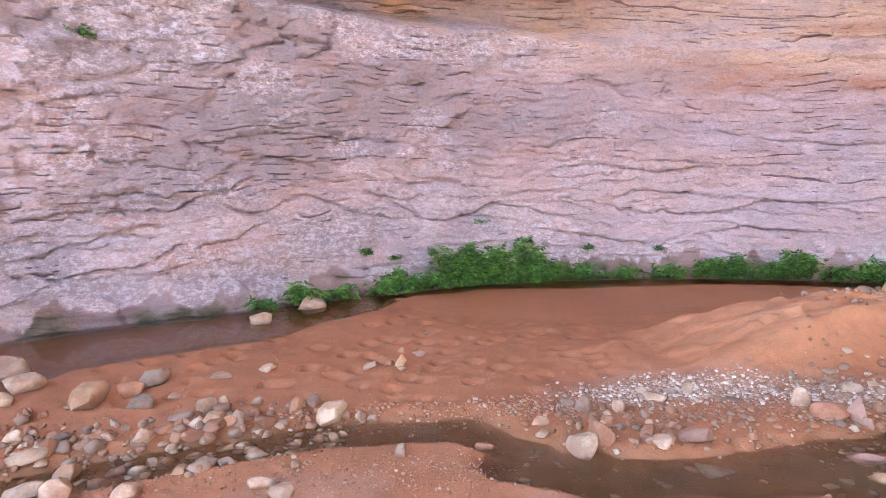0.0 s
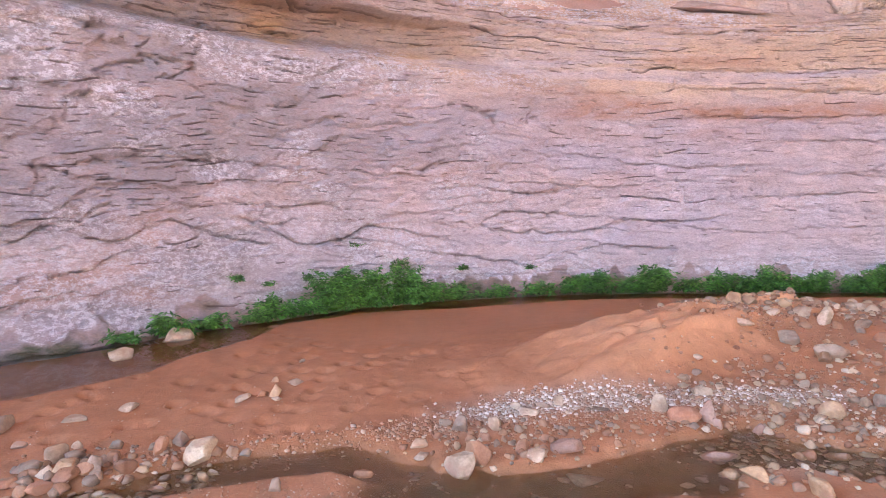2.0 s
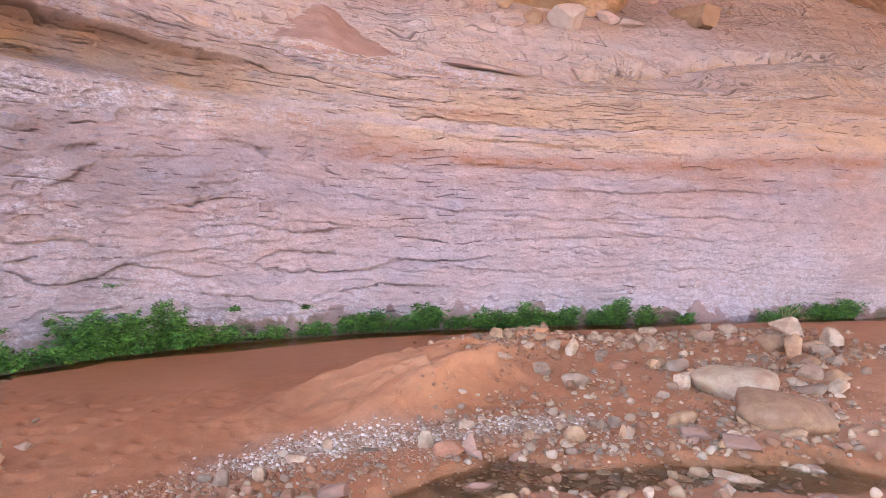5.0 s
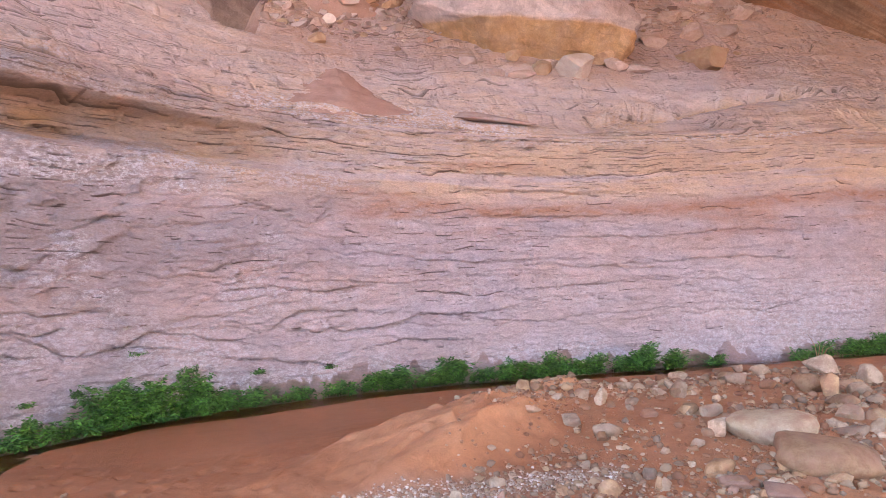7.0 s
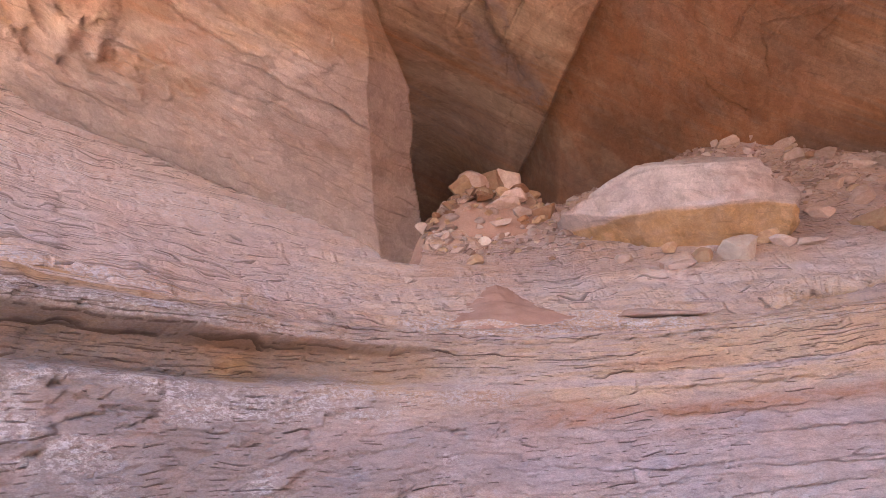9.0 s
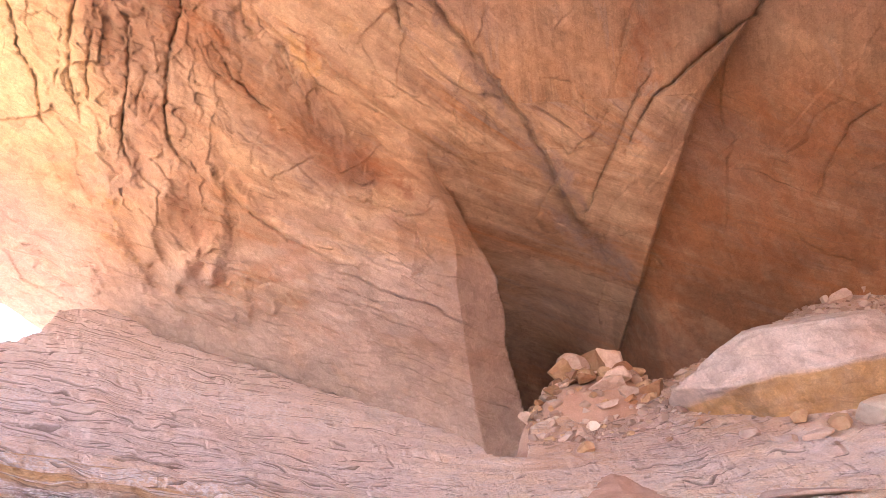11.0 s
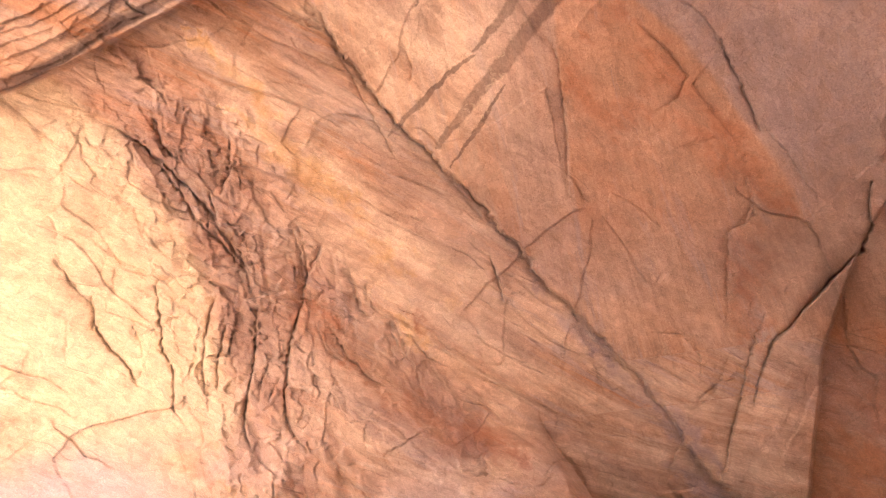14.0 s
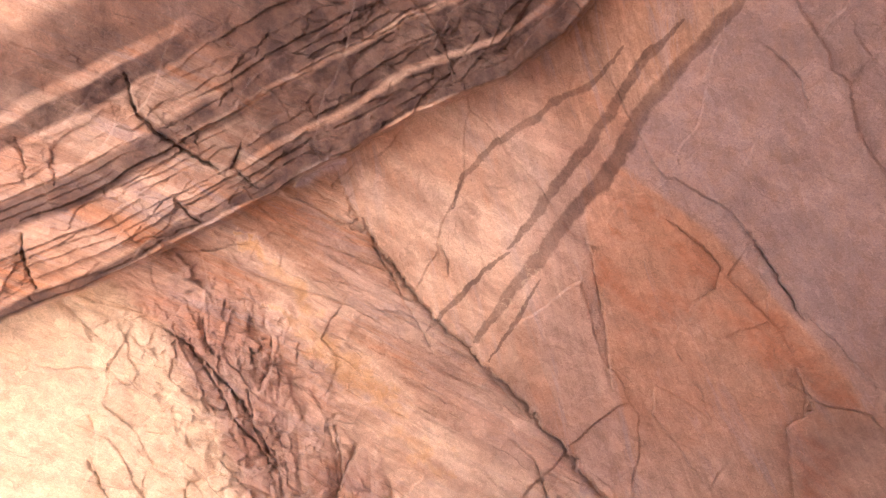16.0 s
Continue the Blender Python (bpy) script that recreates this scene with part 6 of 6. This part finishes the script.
# ---------------------------------------------------------------- the boulder and rubble on the bench
def boulder():
    u, v = np.meshgrid(np.linspace(0, 2 * np.pi, 150), np.linspace(-np.pi / 2, np.pi / 2, 90))
    e = 0.55
    cu, su, cv, sv = np.cos(u), np.sin(u), np.cos(v), np.sin(v)
    sg = lambda a, p: np.sign(a) * np.abs(a) ** p
    x, y, z = sg(cv, e) * sg(cu, 0.7), sg(cv, e) * sg(su, 0.7), sg(sv, 0.8)
    r = np.random.default_rng(5)
    for n, d in (((-0.72, -0.1, 0.62), 0.70), ((0.05, -0.5, 0.85), 0.80), ((0.35, -0.2, 0.9), 0.93), ((-0.15, -0.1, 0.98), 0.9), ((0.6, -0.75, 0.25), 0.92), ((-0.55, -0.8, 0.2), 0.88), ((-0.1, -0.75, 0.62), 0.95), ((0.9, -0.1, 0.35), 0.93), ((-0.6, -0.3, -0.6), 0.86), ((0.1, -0.7, -0.7), 0.84), ((0.0, -1.0, 0.05), 0.85)):
        n = np.array(n) / np.linalg.norm(n)
        over = np.clip(x * n[0] + y * n[1] + z * n[2] - d, 0, None)
        x, y, z = x - over * n[0], y - over * n[1], z - over * n[2]
    X, Y, Z = x * 2.36, y * 1.4, z * 1.2
    lay = fbm(X * 0.5 + Y * 0.3, Z * 6, 4, 91)
    bulge = 0.06 * fbm(X * 0.7, Z * 1.2 + Y, 4, 92) + 0.045 * lay + 0.045 * fbm(X * 2.2, Y * 2.2 + Z * 4, 5, 93)
    under = smooth(-0.36, -0.44, Z + 0.10 * fbm(X * 0.8, Y * 0.8, 3, 94))
    _, _, cid = cells(X * 0.9 + 0.5 * Y + 0.3 * fbm(X, Z, 3, 98), Z * 2.2 + 0.3 * fbm(X, Z, 3, 99), 97)
    k = 1 + bulge + 0.055 * (cid - 0.5) - 0.05 * under - 0.03 * np.exp(-((Z + 0.24 + 0.05 * fbm(X * 2, Y * 2, 3, 90)) / 0.05) ** 2)
    top = smooth(0.2, 0.7, Z)
    me = grid_mesh("boulder", X * k, Y * k, Z + 0.03 * fbm(X * 1.5, Y * 1.5, 4, 95), MAT_BOULDER,
                   (under * 0.95, (0.35 + 0.4 * top) * (1 - under), 0 * under + 0.25 * under * smooth(0, 0.4, lay)), (0.4 * smooth(0.1, 0.5, fbm(X, Z * 3, 4, 96)) * (1 - under), 0 * under, None), flow=(X + 0.4 * Y, Z * 1.2 + 0.15 * X, 0.1 + 0.4 * fbm(X, Z, 3, 89)))
    ob = tagged(new("boulder", me), "huge fallen pale sandstone boulder with an ochre base on the bench", "boulder")
    ob.matrix_basis = pose(8.04, 11.68, 6.66, 2, 5, -24)


MAT_BOULDER = rock_material("pale_boulder_sandstone", (0.56, 0.46, 0.42), (0.60, 0.48, 0.43), False, (0.72, 0.63, 0.61), 0.45)
boulder()


def bench_z(x, y):
    """Height of the bench at a place behind the lip."""
    X, Y, Z = BENCH[0]
    k = np.argmin((X - x) ** 2 + (Y - y) ** 2)
    return float(Z.ravel()[k])


def block(x, y, z, w, d, h, yaw, tone):
    z = min(z, bench_z(x, y)) if w < 0.7 else bench_z(x, y - 0.2 * d)
    k = int(rng.integers(len(BROKEN)))
    size = "large" if w > 0.8 else "small" if w < 0.4 else "broken"
    ob = place(new("rock", shape_mesh(BROKEN, k, tone, "rock")), x, y, z + h * 0.42, w, d, h * 1.3, yaw, rng.uniform(-12, 12), rng.uniform(-12, 12))
    return tagged(ob, f"{size} {TONES[tone][1]} fallen sandstone block on the bench", "rock", "fallen blocks on the bench")


block(8.29, 10.43, 5.28, 0.79, 0.55, 0.55, -43, 's')
block(9.16, 10.75, 5.75, 0.66, 0.46, 0.24, -51, 'o')
block(9.36, 10.48, 5.57, 0.49, 0.34, 0.22, -48, 'k')
block(7.68, 10.65, 5.34, 0.37, 0.26, 0.3, -27, 'o')
block(7.17, 10.56, 5.18, 0.52, 0.36, 0.15, -41, 'k')
block(9.78, 10.23, 5.48, 0.54, 0.38, 0.15, -48, 'k')
block(11.58, 10.39, 5.86, 1.24, 0.87, 0.45, -50, 'o')
block(12.26, 11.27, 6.76, 0.62, 0.43, 0.37, -50, 'k')
block(12.22, 11.89, 7.4, 0.78, 0.54, 0.32, -48, 'k')
block(6.69, 10.75, 5.19, 0.42, 0.29, 0.15, -17, 'k')
block(6.37, 11.19, 5.41, 0.37, 0.26, 0.13, -31, 'k')
block(7.36, 11.15, 5.63, 0.33, 0.23, 0.18, -20, 'o')
block(11.11, 11.23, 6.52, 0.6, 0.42, 0.26, -32, 'k')
block(12.67, 11.83, 7.49, 0.52, 0.37, 0.26, -55, 'k')
block(14.3, 12.13, 8.14, 0.82, 0.58, 0.38, -42, 'k')
block(13.36, 11.22, 6.97, 0.63, 0.44, 0.25, -40, 'k')
block(12.42, 12.93, 8.52, 0.56, 0.39, 0.28, -39, 'k')
block(11.6, 14.03, 9.51, 0.6, 0.42, 0.27, -39, 'k')
block(12.22, 13.89, 9.63, 0.51, 0.36, 0.24, -47, 'k')
block(12.67, 13.38, 9.5, 0.65, 0.45, 0.26, -48, 'k')
block(13.16, 12.75, 9.4, 0.71, 0.5, 0.29, -54, 'k')
block(13.7, 12.22, 9.3, 0.7, 0.49, 0.28, -61, 'k')
block(14.37, 11.67, 9.34, 0.82, 0.57, 0.36, -48, 'k')


for _ in range(90):
    a = rng.random()
    x, y = (rng.uniform(2.9, 6.2), rng.uniform(12.0, 15.2)) if a < 0.45 else (rng.uniform(6.4, 13.5), rng.uniform(10.6, 15.0))
    w = 0.09 * 4 ** (rng.random() ** 1.7)
    block(x, y, bench_z(x, y) - 0.03, w, w * 0.75, w * rng.uniform(0.35, 0.6), rng.uniform(0, 180), str(rng.choice(list("kkkmos"))))


def rubble():
    """The broken talus that covers the back of the bench."""
    n = 4600
    x, y = np.where(rng.random(n) < 0.3, rng.uniform(2.6, 6.5, n), rng.uniform(6.0, 16.0, n)), rng.uniform(11.6, 16.8, n)
    ok = (y > 12.3) | (x > 7.0)
    x, y = x[ok], y[ok]
    z = np.array([bench_z(p, q) for p, q in zip(x, y)])
    size = sizes(len(x), 0.05, 0.34)
    v, f = worn(ICO2[0], 12, 0.65, 0.0, 401, 1.0), ICO2[1]
    s3 = np.stack([size, size * rng.uniform(0.6, 1.0, len(x)), size * rng.uniform(0.35, 0.7, len(x))], -1)
    a, b = rng.uniform(0, 6.28, len(x)), rng.uniform(-0.5, 0.5, len(x))
    q = v[None] * s3[:, None, :]
    ca, sa, cb, sb = np.cos(a)[:, None], np.sin(a)[:, None], np.cos(b)[:, None], np.sin(b)[:, None]
    q = np.stack([q[..., 0] * cb - q[..., 2] * sb, q[..., 1], q[..., 0] * sb + q[..., 2] * cb], -1)
    q = np.stack([q[..., 0] * ca - q[..., 1] * sa, q[..., 0] * sa + q[..., 1] * ca, q[..., 2]], -1)
    q = q + np.stack([x, y, z + s3[:, 2] * 0.2], -1)[:, None, :]
    faces = (f[None] + (np.arange(len(x)) * len(v))[:, None, None]).reshape(-1, 3)
    me = bpy.data.meshes.new("rubble")
    me.from_pydata(q.reshape(-1, 3).tolist(), [], faces.tolist())
    me.materials.append(RUBBLE)
    tagged(new("rubble", me), "pinkish sandstone rubble covering the back of the bench", "rubble", kind="stuff")


RUBBLE = gravel_material("talus", (0.0, (0.30, 0.19, 0.15)), (0.4, (0.47, 0.345, 0.295)), (0.8, (0.62, 0.50, 0.455)), (1.0, (0.50, 0.35, 0.22)))
rubble()
slab = block(5.75, 9.3, 3.86, 0.69, 0.5, 0.12, -14, "k")
slab.scale = (1.4, 0.6, 0.17)
slab["label"] = "thin pinkish sandstone slab jutting from the bench lip"


def heap():
    """The heap of fallen pieces in front of the recess: a low mound of fines, broken blocks over it, a split pale slab on top."""
    s, t = np.meshgrid(np.linspace(-1.2, 1.2, 70), np.linspace(-1.2, 1.2, 50))
    x, y = 4.75 + 1.9 * s, 14.25 + 1.3 * t
    z = 6.5 + 1.55 * np.clip(1 - (np.abs(s) ** 2.2 + t * t), 0, 1) ** 0.7 + 0.15 * fbm(x * 1.6, y * 1.6, 4, 401) - 1.6 * np.clip(np.hypot(s, t) - 1, 0, 1)
    tagged(new("rubble_mound", grid_mesh("rubble_mound", x, y, z, MAT_DIRT, (0 * x, 0 * x, 0 * x))), "low mound of pinkish earth and fines before the recess", "earth")

    def piece(x, y, w, d, h, yaw, tone, label, lift=0.5):
        ss, tt = (x - 4.75) / 1.9, (y - 14.25) / 1.3
        zz = 6.5 + 1.55 * max(0, 1 - (abs(ss) ** 2.2 + tt * tt)) ** 0.7
        ob = place(new("rock", shape_mesh(BROKEN, int(rng.integers(len(BROKEN))), tone, "rock")), x, y, zz + h * lift, w, d, h * 1.2, yaw, rng.uniform(-8, 8), rng.uniform(-8, 8))
        tagged(ob, label, "rock", "fallen blocks on the bench")
    for k, (w, h) in enumerate(((0.62, 0.5), (0.7, 0.55), (0.66, 0.58), (0.72, 0.66), (0.55, 0.5))):
        piece(4.1 + 0.42 * k, 14.1 + 0.05 * k, w, 0.7, h, rng.uniform(-15, 15), "k" if k % 2 else "o", "split pale sandstone block on top of the rubble heap", 0.6)
    for w, n in ((0.7, 7), (0.42, 28), (0.26, 90)):
        for _ in range(n):
            q = rng.uniform(-0.95, 0.95)
            piece(4.75 + 1.75 * q, 14.25 - rng.uniform(0.15, 1.25) * (1 - 0.5 * q * q), w * rng.uniform(0.8, 1.3), w * 0.8, w * rng.uniform(0.35, 0.6), rng.uniform(0, 180), str(rng.choice(list("kkmor"))), "broken pinkish sandstone block in the rubble heap")


def dirt_fan():
    """Loose red earth in a small fan just above the lip."""
    s, t = np.meshgrid(np.linspace(-1.15, 1.15, 60), np.linspace(0, 1.05, 44))
    half = 0.08 + 1.08 * t
    x, y = 3.75 - 0.3 * t + s * half * 1.1, 11.35 - 2.1 * t + 0.10 * s * s
    z = np.array([bench_z(p, q) for p, q in zip(x.ravel(), y.ravel())]).reshape(x.shape)
    for _ in range(3):
        z[1:-1, 1:-1] = (z[:-2, 1:-1] + z[2:, 1:-1] + z[1:-1, :-2] + z[1:-1, 2:]) / 4
    z = z + 0.17 * np.clip(1 - np.abs(s) + 0.12 * fbm(x * 3, y * 3, 4, 98), 0, 1) ** 0.7 * smooth(0.0, 0.2, t) * smooth(1.05, 0.85, t) - 0.045 + 0.012 * fbm(x * 8, y * 8, 4, 97)
    me = grid_mesh("dirt_fan", x, y, z, MAT_DIRT, (0 * x, 0 * x, 0 * x))
    tagged(new("dirt_fan", me), "small fan of loose red-brown earth on the bench", "earth")


def dirt_material():
    m, nt, p = nodes_of("loose_red_earth", 0.95)
    pos = position(nt)
    a, f = noise_node(nt, pos, 3, 5, 0.6), noise_node(nt, pos, 35, 6, 0.75)
    c = mix(nt, ramp(nt, a, (0.35, 0.0), (0.65, 1.0)), (0.46, 0.285, 0.215), (0.54, 0.35, 0.275))
    c = mix(nt, 0.6, c, mix(nt, ramp(nt, f, (0.3, 0.0), (0.7, 1.0)), (0.6, 0.6, 0.6), (1.25, 1.25, 1.25)), "MULTIPLY")
    nt.links.new(c, p.inputs["Base Color"])
    bump(nt, p, f, 0.6, 0.03)
    return m


MAT_DIRT = dirt_material()
heap()
dirt_fan()


# ---------------------------------------------------------------- plants along the foot of the cliff
def leaf_material(name, dark, light):
    m, nt, p = nodes_of(name, 0.55)
    isl = nt.nodes.new("ShaderNodeNewGeometry").outputs["Random Per Island"]
    c = ramp(nt, isl, (0.0, dark), (0.7, light), (1.0, tuple(1.6 * q for q in light)))
    c = mix(nt, 0.8, c, mix(nt, ramp(nt, noise_node(nt, position(nt), 9, 4, 0.6), (0.38, 0.0), (0.62, 1.0)), (0.45, 0.5, 0.5), (1.45, 1.35, 1.2)), "MULTIPLY")
    nt.links.new(c, p.inputs["Base Color"])
    p.inputs["Subsurface Weight"].default_value = 0.0
    return m


MAT_LEAF = leaf_material("green_leaf", (0.03, 0.10, 0.016), (0.12, 0.285, 0.05))
MAT_STEM = leaf_material("green_stem", (0.06, 0.11, 0.03), (0.10, 0.16, 0.045))


def raw_mesh(name, verts, faces, mat):
    me = bpy.data.meshes.new(name)
    me.from_pydata(verts, [], faces)
    me.materials.append(mat)
    return me


def shoots(width, height, depth, count, leaf):
    """Arching shoots with pairs of lobed leaves; returns the stems' and the leaves' verts and faces."""
    sv, sf, lv, lf = [], [], [], []
    for _ in range(count):
        bx = rng.uniform(-0.42, 0.42) * width
        fall = 1 - (2 * abs(bx) / width) ** 2 * 0.55
        top = height * fall * rng.uniform(0.35, 1.15)
        lean = Vector((rng.normal() * 0.22 * width ** 0.5 * 0.6, -rng.uniform(0.1, 1.0) * depth, 0))
        base = Vector((bx, rng.uniform(-0.4, 0.1) * depth, 0))
        n = max(5, int(top / leaf * 2.2))
        last = None
        for k in range(n + 1):
            t = k / n
            p = base + lean * (t ** 1.5) + Vector((0, 0, top * (t - 0.32 * t ** 3)))
            if last is not None:
                i = len(sv)
                a = 0.0035 * (1.2 - t)
                sv += [last + Vector((a, 0, 0)), last + Vector((-a, a, 0)), last + Vector((-a, -a, 0)), p + Vector((a, 0, 0)), p + Vector((-a, a, 0)), p + Vector((-a, -a, 0))]
                sf += [(i, i + 1, i + 4, i + 3), (i + 1, i + 2, i + 5, i + 4), (i + 2, i, i + 3, i + 5)]
                for side in (0, 1):
                    az = rng.uniform(0, 6.283)
                    out = Vector((math.cos(az), math.sin(az) * 0.9 - 0.25, rng.uniform(-0.5, 0.55))).normalized()
                    across = out.cross(Vector((rng.normal() * 0.4, rng.normal() * 0.4, 1))).normalized()
                    up = across.cross(out)
                    s = leaf * rng.uniform(0.6, 1.25) * (0.75 + 0.5 * math.sin(3.1 * t))
                    i = len(lv)
                    c = p + out * s * 0.15
                    droop = -up * s * 0.18
                    lv += [c, c + out * s * 0.35 + across * s * 0.24, c + out * s * 0.55 + up * s * 0.07, c + out * s * 0.35 - across * s * 0.24,
                           c + out * s * 0.8 + across * s * 0.14 + droop * 0.5, c + out * s * 0.8 - across * s * 0.14 + droop * 0.5, c + out * s * 1.15 + droop]
                    lf += [(i, i + 2, i + 1), (i, i + 3, i + 2), (i + 1, i + 2, i + 4), (i + 3, i + 5, i + 2), (i + 4, i + 2, i + 6), (i + 2, i + 5, i + 6)]
            last = p
    return sv, sf, lv, lf


def plant(x, y, width, height):
    root = new("plant")
    root.location = (x, y - 0.2, 0.0)
    sv, sf, lv, lf = shoots(width * 0.98, height * 1.25, 0.2, int(14 + width * height * 190), 0.05)
    for nm, v, f, mat in (("stem", sv, sf, MAT_STEM), ("foliage", lv, lf, MAT_LEAF)):
        tagged(new(nm, raw_mesh(nm, v, f, mat)), kind="stuff").parent = root
    size = "tall dense" if height > 0.4 else "low"
    tagged(root, f"{size} clump of bright green leafy plants at the cliff foot", "plant", "plants along the water's edge")


def tuft(x, y, z, size):
    root = new("small_plant")
    root.location = (x, y, z)
    sv, sf, lv, lf = shoots(size, size * 0.9, 0.10, 12, 0.036)
    for nm, v, f, mat in (("stem", sv, sf, MAT_STEM), ("foliage", lv, lf, MAT_LEAF)):
        tagged(new(nm, raw_mesh(nm, v, f, mat)), kind="stuff").parent = root
    tagged(root, "small green tuft rooted in a crack of the cliff", "plant", "tufts on the cliff")


plant(-1.8, 6.84, 0.32, 0.13)
plant(-1.42, 7.06, 0.5, 0.27)
plant(-1.03, 7.3, 0.36, 0.19)
plant(-0.66, 7.5, 0.36, 0.17)
plant(-0.45, 7.62, 0.42, 0.3)
plant(-0.1, 7.78, 0.4, 0.24)
plant(0.19, 7.9, 0.46, 0.6)
plant(0.6, 8.02, 0.56, 0.5)
plant(1, 8.13, 0.5, 0.5)
plant(1.33, 8.21, 0.4, 0.28)
plant(1.7, 8.29, 0.38, 0.24)
plant(2.18, 8.36, 0.46, 0.18)
plant(2.76, 8.41, 0.5, 0.21)
plant(3.25, 8.41, 0.46, 0.3)
plant(3.56, 8.39, 0.44, 0.33)
plant(3.95, 8.36, 0.36, 0.26)
plant(4.3, 8.33, 0.52, 0.43)
plant(4.75, 8.24, 0.4, 0.24)
plant(5.14, 8.19, 0.46, 0.32)
plant(5.48, 8.12, 0.34, 0.24)
plant(5.76, 8.07, 0.46, 0.38)
plant(6.08, 8, 0.34, 0.26)
plant(6.4, 7.94, 0.46, 0.33)
plant(6.82, 7.84, 0.36, 0.3)
plant(7.14, 7.78, 0.52, 0.43)
plant(7.66, 7.66, 0.46, 0.33)
plant(8.35, 7.52, 0.36, 0.2)
plant(9.85, 7.22, 0.36, 0.2)
plant(10.28, 7.14, 0.5, 0.32)
plant(10.92, 7.02, 0.62, 0.32)
plant(11.4, 6.92, 0.8, 0.4)

tuft(-0.85, 7.48, 0.4, 0.15)
tuft(-0.54, 7.61, 0.33, 0.1)
tuft(-0.12, 7.77, 0.36, 0.09)
tuft(0.44, 8.12, 0.66, 0.15)
tuft(-3.12, 6.14, 2.54, 0.2)
tuft(1.01, 8.16, 0.35, 0.32)
tuft(1.78, 8.23, 0.35, 0.1)
tuft(2.72, 8.44, 0.3, 0.11)



# ---------------------------------------------------------------- driftwood twigs
def twig(x, y, z, *ends):
    """A dry forked twig: tapered bent sticks from one base."""
    verts, faces = [], []
    for dx, dy, dz, r in ends:
        tip, base = Vector((dx, dy, dz)), Vector((0, 0, 0))
        side = tip.cross(Vector((0.3, 0.2, 1))).normalized()
        up = side.cross(tip).normalized()
        rows = []
        for k in range(6):
            t = k / 5
            c = base.lerp(tip, t) + up * 0.08 * tip.length * math.sin(3.1 * t) + side * 0.03 * tip.length * math.sin(7 * t)
            rr = r * (1 - 0.75 * t)
            rows.append([len(verts) + j for j in range(5)])
            verts += [c + side * rr * math.cos(1.2566 * j) + up * rr * math.sin(1.2566 * j) for j in range(5)]
        for a, b in zip(rows, rows[1:]):
            faces += [(a[j], a[(j + 1) % 5], b[(j + 1) % 5], b[j]) for j in range(5)]
        faces.append(tuple(rows[-1]))
    ob = new("twig", raw_mesh("twig", verts, faces, TONES["c"][0]))
    ob.location = (x, y, z)
    tagged(ob, "dry forked driftwood twig caught among the stones", "twig", "driftwood twigs")


twig(8.55, 5.75, 0.2, (0.5, 0.1, 0.22, 0.012), (0.3, 0.05, 0.3, 0.008), (0.55, -0.1, 0.1, 0.008))
twig(8.35, 5.6, 0.22, (-0.1, 0.1, 0.42, 0.008), (0.1, 0.05, 0.35, 0.006))
twig(4.0, 6.45, 0.12, (0.35, -0.15, 0.1, 0.009), (0.22, 0.1, 0.12, 0.006), (-0.2, -0.1, 0.03, 0.006))
twig(3.9, 6.75, 0.06, (0.3, 0.08, 0.06, 0.008), (0.15, -0.1, 0.09, 0.005))
